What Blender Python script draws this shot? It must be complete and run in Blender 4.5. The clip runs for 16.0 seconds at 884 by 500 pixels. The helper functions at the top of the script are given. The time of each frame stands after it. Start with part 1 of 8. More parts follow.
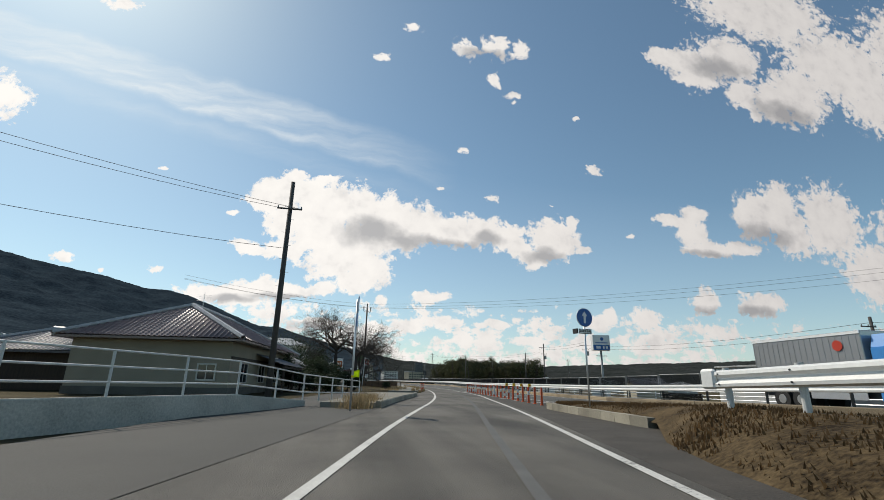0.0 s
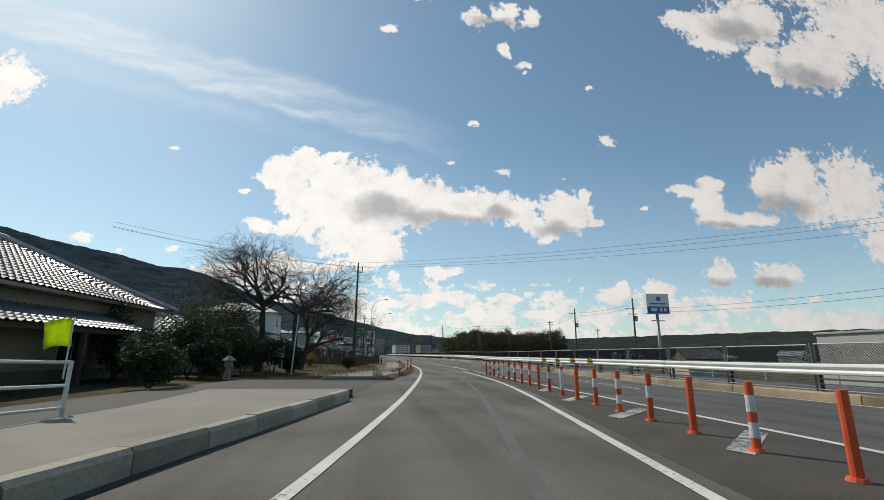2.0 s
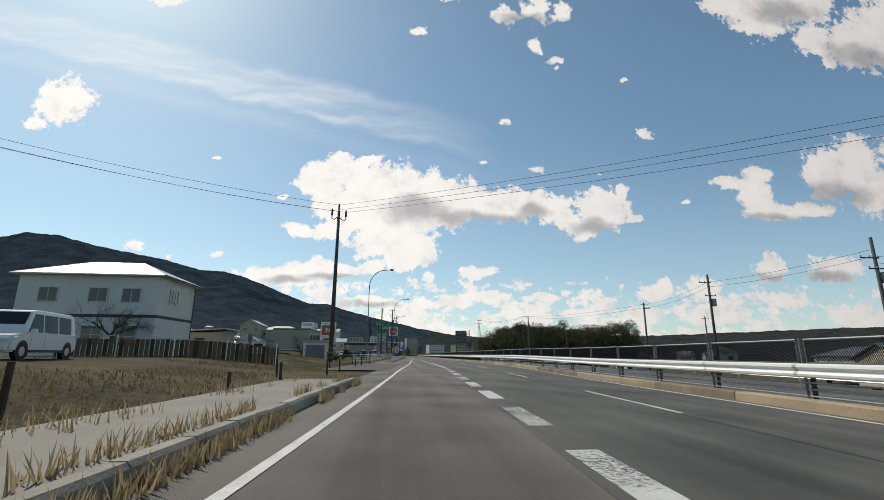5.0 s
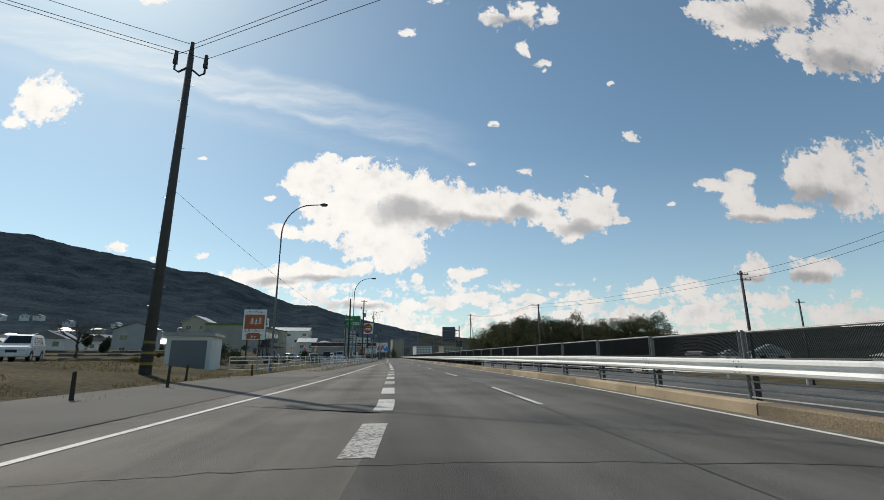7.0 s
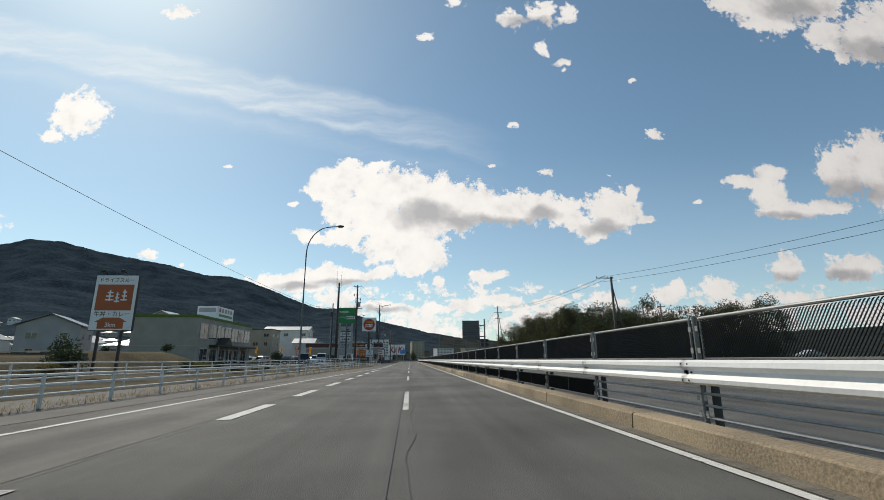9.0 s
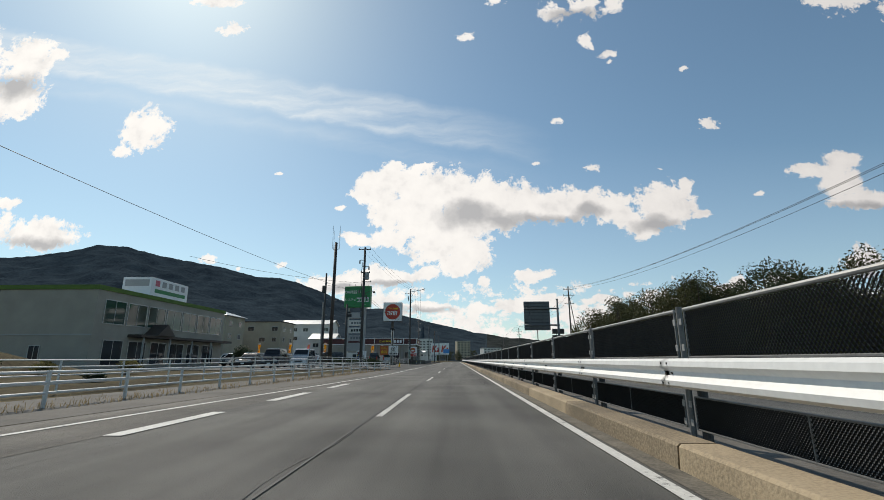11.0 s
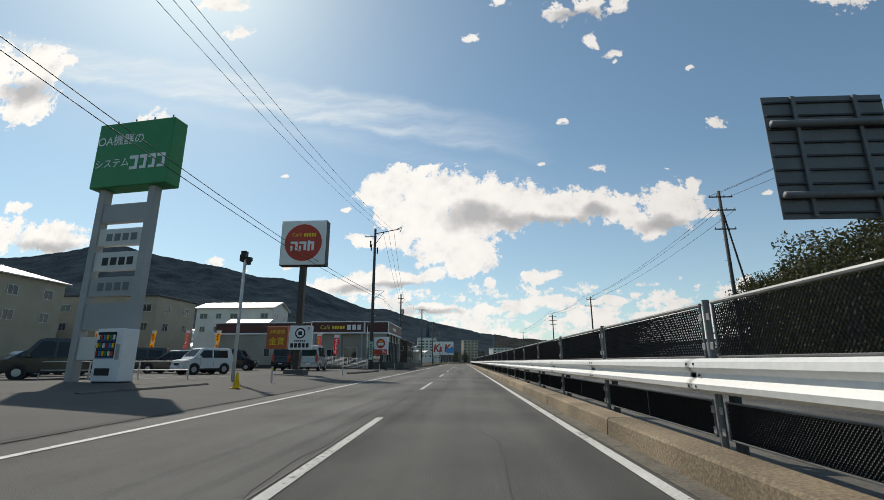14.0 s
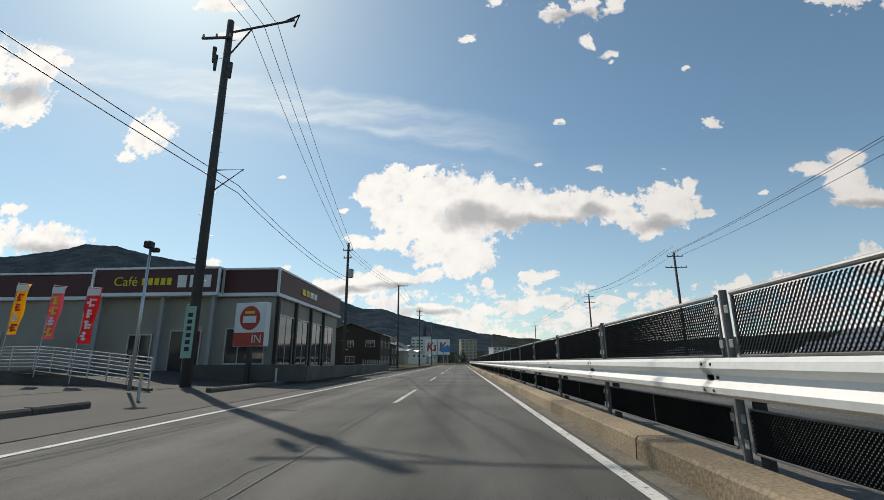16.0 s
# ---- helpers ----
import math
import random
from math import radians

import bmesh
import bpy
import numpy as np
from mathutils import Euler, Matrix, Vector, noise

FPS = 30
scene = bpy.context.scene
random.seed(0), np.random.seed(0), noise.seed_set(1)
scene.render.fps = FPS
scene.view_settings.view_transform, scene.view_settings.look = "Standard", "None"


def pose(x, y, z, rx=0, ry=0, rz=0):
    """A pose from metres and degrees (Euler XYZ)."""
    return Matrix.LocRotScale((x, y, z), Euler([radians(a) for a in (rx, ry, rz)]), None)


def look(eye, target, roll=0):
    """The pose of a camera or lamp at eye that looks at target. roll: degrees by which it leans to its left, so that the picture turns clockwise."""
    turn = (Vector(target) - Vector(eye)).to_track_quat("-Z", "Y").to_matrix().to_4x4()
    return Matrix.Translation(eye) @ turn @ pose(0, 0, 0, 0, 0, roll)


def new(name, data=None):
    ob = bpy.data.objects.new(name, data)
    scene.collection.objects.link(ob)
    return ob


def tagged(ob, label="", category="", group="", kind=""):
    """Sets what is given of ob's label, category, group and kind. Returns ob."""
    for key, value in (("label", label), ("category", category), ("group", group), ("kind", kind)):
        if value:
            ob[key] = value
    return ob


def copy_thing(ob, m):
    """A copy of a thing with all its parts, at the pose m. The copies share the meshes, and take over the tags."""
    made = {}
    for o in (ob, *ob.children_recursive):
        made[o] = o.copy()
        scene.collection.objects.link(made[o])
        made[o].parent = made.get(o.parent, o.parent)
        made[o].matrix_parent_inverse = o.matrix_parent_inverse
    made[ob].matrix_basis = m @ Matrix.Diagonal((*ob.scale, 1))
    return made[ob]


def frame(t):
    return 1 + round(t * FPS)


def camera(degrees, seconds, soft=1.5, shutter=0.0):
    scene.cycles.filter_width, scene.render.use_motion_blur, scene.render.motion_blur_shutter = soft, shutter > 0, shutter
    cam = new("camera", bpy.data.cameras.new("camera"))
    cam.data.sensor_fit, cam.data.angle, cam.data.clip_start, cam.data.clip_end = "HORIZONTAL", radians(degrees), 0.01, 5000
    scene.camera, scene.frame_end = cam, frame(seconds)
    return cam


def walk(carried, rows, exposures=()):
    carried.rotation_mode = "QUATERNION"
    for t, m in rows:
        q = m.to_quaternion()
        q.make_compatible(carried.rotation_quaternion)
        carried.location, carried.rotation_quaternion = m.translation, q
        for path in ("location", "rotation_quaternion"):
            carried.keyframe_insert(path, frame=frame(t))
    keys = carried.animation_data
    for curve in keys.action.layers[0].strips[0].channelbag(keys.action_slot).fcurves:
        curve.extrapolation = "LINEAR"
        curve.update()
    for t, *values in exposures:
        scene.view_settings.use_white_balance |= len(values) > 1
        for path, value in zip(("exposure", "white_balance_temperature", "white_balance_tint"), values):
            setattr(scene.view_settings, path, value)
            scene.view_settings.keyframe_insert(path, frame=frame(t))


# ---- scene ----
cam = camera(89.00, 16.0, 0.7)
PATH = [
    (0.0, pose(-21.693, 3.813, 1.019, 106.306, -0.986, -11.577)),
    (0.5, pose(-20.374, 8.970, 1.032, 105.716, -0.245, -11.397)),
    (1.0, pose(-19.020, 14.285, 1.099, 104.238, -0.127, -11.026)),
    (1.5, pose(-17.700, 19.814, 1.121, 103.884, -0.563, -10.538)),
    (2.0, pose(-16.374, 25.423, 1.114, 103.129, -0.519, -9.947)),
    (2.5, pose(-15.075, 31.190, 1.107, 103.174, -0.807, -9.279)),
    (3.0, pose(-13.844, 37.195, 1.095, 102.593, -0.341, -8.033)),
    (3.5, pose(-12.705, 43.393, 1.102, 102.587, -0.687, -6.379)),
    (6.0, pose(-8.069, 77.617, 1.119, 103.392, -0.223, -5.353)),
    (6.5, pose(-6.929, 85.243, 1.132, 103.209, -0.262, -6.026)),
    (7.0, pose(-5.752, 92.774, 1.115, 103.335, 0.101, -6.807)),
    (7.5, pose(-4.529, 100.315, 1.114, 103.276, -0.041, -6.793)),
    (8.0, pose(-3.353, 107.962, 1.161, 103.200, 0.124, -5.974)),
    (8.5, pose(-2.379, 115.874, 1.109, 103.491, -0.050, -4.835)),
    (9.0, pose(-1.535, 123.772, 1.160, 103.678, 0.309, -3.995)),
    (9.5, pose(-0.798, 131.693, 1.118, 103.505, 0.489, -2.468)),
    (10.0, pose(-0.315, 139.664, 1.116, 103.610, 0.195, -0.331)),
    (12.5, pose(0.021, 182.948, 1.123, 103.763, 0.029, 2.411)),
    (13.0, pose(0.016, 191.716, 1.110, 103.709, 0.146, 2.552)),
    (13.5, pose(0.061, 200.476, 1.116, 103.558, 0.212, 2.617)),
    (14.0, pose(0.066, 209.214, 1.111, 103.899, 0.126, 2.548)),
    (14.5, pose(0.105, 218.105, 1.103, 103.973, -0.046, 2.464)),
    (15.0, pose(0.109, 227.154, 1.112, 104.023, -0.213, 2.300)),
    (15.5, pose(0.179, 236.440, 1.108, 103.774, 0.071, 2.265)),
    (16.0, pose(0.248, 245.965, 1.115, 103.975, 0.377, 2.285)),
]
walk(cam, PATH, ((0.0, 0.0, 6920, 10), (16.0, 0.0, 6920, 10)))
SKY, SUN_POWER = 0.111, 3.4
# ---------- world: winter daylight sky with scattered cumulus ----------
SUN = Vector((-0.43, 0.55, 0.72)).normalized()
world = bpy.data.worlds.new("sky_world")
scene.world = world
world.use_nodes = True
wt = world.node_tree
wn, wl = wt.nodes, wt.links
sky = wn.new("ShaderNodeTexSky")
sky.sky_type = 'NISHITA'
sky.sun_disc = False
sky.sun_elevation = math.asin(SUN.z)
sky.sun_rotation = math.atan2(SUN.x, SUN.y)
sky.altitude = 500
sky.air_density = 1.0
sky.dust_density = 0.75
sky.ozone_density = 0.55


def wmath(op, a, b=None, c=None):
    n = wn.new("ShaderNodeMath")
    n.operation = op
    for i, v in enumerate((a, b, c)):
        if v is None:
            continue
        if isinstance(v, (int, float)):
            n.inputs[i].default_value = v
        else:
            wl.new(v, n.inputs[i])
    return n.outputs[0]


def wvec(op, a, b=None):
    n = wn.new("ShaderNodeVectorMath")
    n.operation = op
    for i, v in enumerate((a, b)):
        if v is None:
            continue
        if isinstance(v, (tuple, list)):
            n.inputs[i].default_value = v
        else:
            wl.new(v, n.inputs[i])
    return n.outputs[1] if op in ("LENGTH", "DOT_PRODUCT", "DISTANCE") else n.outputs[0]


def wnoise(vec, scale, detail, rough=0.55):
    n = wn.new("ShaderNodeTexNoise")
    n.inputs["Scale"].default_value = scale
    n.inputs["Detail"].default_value = detail
    n.inputs["Roughness"].default_value = rough
    wl.new(vec, n.inputs["Vector"])
    return n


def wramp(fac, stops):
    n = wn.new("ShaderNodeValToRGB")
    el = n.color_ramp.elements
    while len(el) < len(stops):
        el.new(0.5)
    for e, (p, c) in zip(el, stops):
        e.position, e.color = p, (*c, 1)
    wl.new(fac, n.inputs[0])
    return n.outputs[0]


def wmix(fac, a, b):
    n = wn.new("ShaderNodeMix")
    n.data_type = 'RGBA'
    if isinstance(fac, (int, float)):
        n.inputs[0].default_value = fac
    else:
        wl.new(fac, n.inputs[0])
    for i, v in ((6, a), (7, b)):
        if isinstance(v, tuple):
            n.inputs[i].default_value = (*v, 1)
        else:
            wl.new(v, n.inputs[i])
    return n.outputs[2]


wco = wn.new("ShaderNodeTexCoord")
wsep = wn.new("ShaderNodeSeparateXYZ")
wl.new(wco.outputs["Generated"], wsep.inputs[0])
wy = wmath('MAXIMUM', wsep.outputs[1], 0.05)
wcomb = wn.new("ShaderNodeCombineXYZ")
wl.new(wmath('DIVIDE', wsep.outputs[0], wy), wcomb.inputs[0])
wl.new(wmath('DIVIDE', wsep.outputs[2], wy), wcomb.inputs[1])
uv = wcomb.outputs[0]
warp_n = wnoise(uv, 11.0, 4.0, 0.55)
warp = wvec('SCALE', wvec('SUBTRACT', warp_n.outputs["Color"], (0.5, 0.5, 0.5)), None)
warp.node.inputs[3].default_value = 0.05
uvw = wvec('ADD', uv, warp)

# cumulus: centre and half width of each billow on the sky (across, up)
HEAPS = [
    (0.01, 0.30, 0.08, 0.055), (0.085, 0.325, 0.085, 0.045),
    (-0.203, 0.394, 0.054, 0.042), (-0.147, 0.419, 0.062, 0.045), (-0.08, 0.391, 0.098, 0.067), (-0.149, 0.34, 0.064, 0.049), (-0.084, 0.315, 0.083, 0.065), (0.002, 0.377, 0.082, 0.067),
    (0.068, 0.372, 0.083, 0.062), (0.135, 0.356, 0.083, 0.056), (0.213, 0.351, 0.079, 0.048), (0.295, 0.353, 0.072, 0.045), (0.357, 0.345, 0.062, 0.04), (0.397, 0.318, 0.039, 0.034),
    (0.487, 0.346, 0.071, 0.06), (0.54, 0.397, 0.017, 0.027), (0.43, 0.291, 0.044, 0.031), (0.559, 0.322, 0.026, 0.011), (-0.037, 0.255, 0.079, 0.056), (0.028, 0.241, 0.062, 0.053),
    (-0.004, 0.206, 0.061, 0.029), (0.06, 0.172, 0.018, 0.012), (-0.227, 0.275, 0.047, 0.016), (-0.149, 0.277, 0.065, 0.029), (-0.148, 0.455, 0.031, 0.017), (-0.082, 0.446, 0.026, 0.014),
]
SCRAPS = [
    (0.027, 0.809, 0.046, 0.027), (-0.57, 0.224, 0.042, 0.024), (-0.5, 0.207, 0.011, 0.01), (-0.398, 0.215, 0.031, 0.015), (-0.583, 0.848, 0.072, 0.039), (0.108, 0.914, 0.048, 0.021),
    (0.613, 0.552, 0.054, 0.029), (0.255, 0.57, 0.026, 0.016), (0.57, 0.699, 0.034, 0.01), (0.197, 0.461, 0.019, 0.012), (0.328, 0.443, 0.037, 0.015), (0.483, 0.434, 0.017, 0.009),
    (-0.423, 0.434, 0.015, 0.007), (0.702, 0.377, 0.018, 0.012), (-0.27, 0.35, 0.02, 0.011), (0.33, 0.791, 0.045, 0.029), (0.382, 0.76, 0.049, 0.025), (0.391, 0.735, 0.014, 0.015),
    (0.258, 0.881, 0.069, 0.056), (0.344, 0.901, 0.085, 0.072), (0.418, 0.902, 0.05, 0.054),
]
LOWS = [
    (-0.292, 0.171, 0.079, 0.025), (-0.196, 0.18, 0.067, 0.034), (-0.218, 0.153, 0.079, 0.02), (-0.141, 0.182, 0.077, 0.025), (-0.07, 0.189, 0.048, 0.017), (-0.064, 0.113, 0.074, 0.016),
    (0.054, 0.108, 0.055, 0.019), (0.17, 0.187, 0.057, 0.017), (0.124, 0.113, 0.061, 0.019), (0.212, 0.126, 0.043, 0.019), (0.322, 0.124, 0.066, 0.013), (0.561, 0.087, 0.065, 0.018),
    (0.598, 0.147, 0.055, 0.027), (0.619, 0.163, 0.019, 0.027), (0.725, 0.16, 0.054, 0.03), (0.716, 0.118, 0.034, 0.012), (0.899, 0.206, 0.053, 0.047), (1.067, 0.214, 0.096, 0.043),
    (-0.31, 0.105, 0.059, 0.012), (0.414, 0.091, 0.066, 0.015), (0.769, 0.096, 0.07, 0.018),
]
BANKS = [
    (0.837, 0.43, 0.064, 0.023), (0.904, 0.449, 0.042, 0.029), (0.887, 0.394, 0.052, 0.054), (0.941, 0.356, 0.094, 0.028), (1.042, 0.367, 0.074, 0.021), (1.099, 0.465, 0.07, 0.082),
    (1.194, 0.497, 0.078, 0.087), (1.228, 0.428, 0.084, 0.082), (1.366, 0.472, 0.124, 0.129), (0.89, 0.965, 0.082, 0.042), (0.988, 0.944, 0.11, 0.083), (1.119, 1.002, 0.133, 0.094),
    (1.149, 0.878, 0.076, 0.06), (1.264, 0.867, 0.095, 0.09), (1.175, 0.807, 0.029, 0.027), (1.361, 0.905, 0.126, 0.119), (1.569, 1.047, 0.274, 0.158), (1.685, 0.943, 0.176, 0.153),
    (1.289, 1.224, 0.309, 0.149), (1.502, 0.316, 0.139, 0.103), (1.917, 1.132, 0.25, 0.232), (1.722, 0.455, 0.208, 0.114),
]
WEST = [
    (-1.119, 0.769, 0.097, 0.08), (-1.131, 0.657, 0.092, 0.08), (-1.043, 0.777, 0.034, 0.026), (-1.27, 0.737, 0.11, 0.138), (-0.775, 0.56, 0.075, 0.07), (-0.825, 0.51, 0.038, 0.022),
    (-0.989, 0.291, 0.115, 0.045), (-1.091, 0.367, 0.032, 0.018), (-1.131, 0.299, 0.085, 0.057), (-0.637, 0.945, 0.078, 0.033),
]
# shaded bellies under the heaps
BELLIES = [
    (0.029, 0.327, 0.079, 0.037), (0.105, 0.316, 0.073, 0.025), (0.179, 0.318, 0.074, 0.019), (0.246, 0.317, 0.061, 0.017), (0.315, 0.333, 0.044, 0.021), (0.458, 0.297, 0.063, 0.022),
    (1.126, 0.409, 0.127, 0.04), (1.076, 0.96, 0.122, 0.05), (1.289, 0.826, 0.123, 0.048), (0.942, 0.339, 0.106, 0.015), (1.047, 0.192, 0.09, 0.022), (0.898, 0.181, 0.058, 0.019),
    (-0.243, 0.158, 0.072, 0.012), (-0.146, 0.168, 0.074, 0.01), (0.319, 0.868, 0.092, 0.025), (-0.07, 0.104, 0.074, 0.01), (-1.135, 0.69, 0.077, 0.044), (-0.984, 0.269, 0.098, 0.017),
]


def billows(rows, blend):
    best = None
    for u0, v0, ru, rv in rows:
        d = wvec('MULTIPLY', wvec('SUBTRACT', uvw, (u0, v0, 0)), (1 / ru, 1 / rv, 0))
        m = wmath('SUBTRACT', 1.0, wvec('LENGTH', d))
        best = m if best is None else wmath('SMOOTH_MAX', best, m, blend)
    return best


dens = wmath('MAXIMUM', billows(HEAPS, 0.25), billows(BANKS, 0.25))
for rows in (SCRAPS, LOWS, WEST):
    dens = wmath('MAXIMUM', dens, wmath('SUBTRACT', billows(rows, 0.2), 0.42 if rows is SCRAPS else 0.08))
under = billows(BELLIES, 0.35)
# a ragged row of small clouds low over the hills
low_n = wnoise(wvec('MULTIPLY', uv, (1.0, 2.4, 1.0)), 7.5, 7.0, 0.62)
vsep = wn.new("ShaderNodeSeparateXYZ")
wl.new(uv, vsep.inputs[0])
band = wmath('SUBTRACT', 1.0, wmath('ABSOLUTE', wmath('MULTIPLY', wmath('SUBTRACT', vsep.outputs[1], 0.08), 12.5)))
low = wmath('ADD', wmath('MULTIPLY', wmath('SUBTRACT', low_n.outputs["Fac"], 0.5), 2.8), wmath('MULTIPLY', band, 0.22))
dens = wmath('MAXIMUM', dens, wmath('MINIMUM', low, band))
fine = wnoise(wvec('ADD', uv, wvec('SCALE', warp, None)), 34.0, 10.0, 0.7)
fine.inputs["Vector"].links[0].from_node.inputs[1].links[0].from_node.inputs[3].default_value = 0.6
body = wmath('ADD', dens, wmath('MULTIPLY', wmath('SUBTRACT', fine.outputs["Fac"], 0.5), 2.1))
cover = wramp(body, [(0.02, (0, 0, 0)), (0.10, (0.5, 0.5, 0.5)), (0.24, (1, 1, 1))])
# rounded lit lobes, soft grey undersides; clouds nearer the sun glow brighter
vol = wnoise(wvec('ADD', uv, (0.012, -0.02, 0.0)), 17.0, 6.0, 0.58)
lobe = wnoise(wvec('ADD', uvw, (0.3, 0.1, 0.0)), 34.0, 3.0, 0.5)
thick = wmath('ADD', wmath('ADD', wmath('MULTIPLY', wmath('MAXIMUM', under, -0.2), 0.95), wmath('MULTIPLY', wmath('SUBTRACT', vol.outputs["Fac"], 0.5), 1.3)), wmath('MULTIPLY', wmath('SUBTRACT', lobe.outputs["Fac"], 0.5), 0.35))
shade = wramp(wmath('ADD', thick, 0.35), [(0.0, (1.0, 1.0, 1.0)), (0.22, (0.95, 0.95, 0.955)), (0.42, (0.82, 0.825, 0.84)), (0.68, (0.64, 0.65, 0.67)), (1.0, (0.50, 0.515, 0.545))])
glow = wramp(wmath('ADD', wmath('MULTIPLY', vsep.outputs[0], 0.4), 0.5), [(0.05, (1.0, 1.0, 1.0)), (0.48, (0.96, 0.96, 0.965)), (0.75, (0.78, 0.775, 0.785)), (1.0, (0.66, 0.655, 0.67))])
cloud_col = wvec('MULTIPLY', shade, glow)
# thin streaks of cirrus
cir = None
for off, wide, amount in ((0.536, 20.0, 0.95), (0.502, 46.0, 0.75), (0.575, 40.0, 0.5), (0.455, 30.0, 0.3)):
    t_ = wvec('DOT_PRODUCT', wvec('ADD', uv, warp), (0.2129, 0.9771, 0.0))
    k_ = wmath('MULTIPLY', wmath('MAXIMUM', wmath('SUBTRACT', 1.0, wmath('MULTIPLY', wmath('ABSOLUTE', wmath('SUBTRACT', t_, off)), wide)), 0.0), amount)
    cir = k_ if cir is None else wmath('ADD', cir, k_)
cir_n = wnoise(wvec('MULTIPLY', wvec('ADD', uv, warp), (1.2, 10.0, 1.0)), 3.4, 7.0, 0.62)
cir_f = wmath('MULTIPLY', cir, wmath('MAXIMUM', wmath('MULTIPLY', wmath('SUBTRACT', cir_n.outputs["Fac"], 0.2), 1.5), 0.0))
cir_x = wramp(wmath('ADD', wmath('MULTIPLY', vsep.outputs[0], 0.5), 0.5), [(0.0, (1, 1, 1)), (0.40, (0.9, 0.9, 0.9)), (0.62, (0, 0, 0))])
cir_sep = wmath('MULTIPLY', cir_f, cir_x)

sky_s = wvec('MULTIPLY', sky.outputs[0], (SKY * 0.87, SKY * 1.05, SKY * 1.03))
haze = wramp(wmath('ADD', vsep.outputs[1], 0.0), [(0.0, (0.4, 0.4, 0.4)), (0.2, (0.2, 0.2, 0.2)), (0.5, (0, 0, 0))])
clear = wmix(cir_sep, wmix(haze, sky_s, (0.50, 0.62, 0.78)), (0.86, 0.92, 0.96))
front = wramp(wsep.outputs[1], [(0.04, (0, 0, 0)), (0.12, (1, 1, 1))])
final = wmix(wmath('MULTIPLY', cover, front), clear, cloud_col)
wbg = wn["Background"]
wl.new(final, wbg.inputs[0])
wbg.inputs[1].default_value = 1.0

lamp = bpy.data.lights.new("sun", 'SUN')
lamp.energy, lamp.angle, lamp.color = SUN_POWER, radians(0.53), (1.0, 0.95, 0.87)
sun_ob = new("sun", lamp)
sun_ob.matrix_world = look(SUN * 300, (0, 0, 0))


# ---------- materials ----------
def mat(name, col, rough=0.8, metal=0.0, var=0.25, scale=1.5, fine=40.0, bump=0.0, tint=None, streak=None, spec=0.5, objvar=0.0, lanes=0.0):
    m = bpy.data.materials.new(name)
    m.use_nodes = True
    nt = m.node_tree
    n, l = nt.nodes, nt.links
    b = n["Principled BSDF"]
    co = n.new("ShaderNodeTexCoord")
    vec = co.outputs["Object"]
    if streak:
        mp = n.new("ShaderNodeMapping")
        mp.inputs["Scale"].default_value = streak
        l.new(vec, mp.inputs[0])
        vec = mp.outputs[0]
    a = n.new("ShaderNodeTexNoise")
    a.inputs["Scale"].default_value, a.inputs["Detail"].default_value = scale, 6
    l.new(vec, a.inputs["Vector"])
    f = n.new("ShaderNodeTexNoise")
    f.inputs["Scale"].default_value, f.inputs["Detail"].default_value = fine, 4
    l.new(vec, f.inputs["Vector"])
    add = n.new("ShaderNodeMath")
    add.operation = 'ADD'
    l.new(a.outputs["Fac"], add.inputs[0])
    l.new(f.outputs["Fac"], add.inputs[1])
    half = n.new("ShaderNodeMath")
    half.operation = 'MULTIPLY'
    half.inputs[1].default_value = 0.5
    l.new(add.outputs[0], half.inputs[0])
    fac = half.outputs[0]
    if lanes:
        lm = n.new("ShaderNodeMapping")
        lm.inputs["Scale"].default_value = (1.0, 0.03, 1.0)
        l.new(co.outputs["Object"], lm.inputs[0])
        ln = n.new("ShaderNodeTexNoise")
        ln.inputs["Scale"].default_value, ln.inputs["Detail"].default_value = 1.1, 5
        l.new(lm.outputs[0], ln.inputs["Vector"])
        la = n.new("ShaderNodeMath")
        la.operation = 'MULTIPLY_ADD'
        la.inputs[1].default_value = lanes
        l.new(ln.outputs["Fac"], la.inputs[0])
        lb = n.new("ShaderNodeMath")
        lb.operation = 'SUBTRACT'
        lb.inputs[1].default_value = lanes / 2
        l.new(fac, la.inputs[2])
        l.new(la.outputs[0], lb.inputs[0])
        fac = lb.outputs[0]
    if objvar:
        oi = n.new("ShaderNodeObjectInfo")
        mm = n.new("ShaderNodeMath")
        mm.operation = 'MULTIPLY_ADD'
        mm.inputs[1].default_value, mm.inputs[2].default_value = objvar, -objvar / 2
        l.new(oi.outputs["Random"], mm.inputs[0])
        ad2 = n.new("ShaderNodeMath")
        ad2.operation = 'ADD'
        l.new(fac, ad2.inputs[0])
        l.new(mm.outputs[0], ad2.inputs[1])
        fac = ad2.outputs[0]
    r = n.new("ShaderNodeValToRGB")
    lo = tuple(max(0, c * (1 - var)) for c in col)
    hi = tuple(min(1, c * (1 + var)) for c in (tint or col))
    r.color_ramp.elements[0].position, r.color_ramp.elements[0].color = 0.33, (*lo, 1)
    r.color_ramp.elements[1].position, r.color_ramp.elements[1].color = 0.67, (*hi, 1)
    l.new(fac, r.inputs[0])
    l.new(r.outputs[0], b.inputs["Base Color"])
    rr = n.new("ShaderNodeMath")
    rr.operation = 'MULTIPLY_ADD'
    rr.inputs[1].default_value, rr.inputs[2].default_value = 0.2, rough - 0.1
    l.new(f.outputs["Fac"], rr.inputs[0])
    l.new(rr.outputs[0], b.inputs["Roughness"])
    b.inputs["Metallic"].default_value = metal
    b.inputs["Specular IOR Level"].default_value = spec
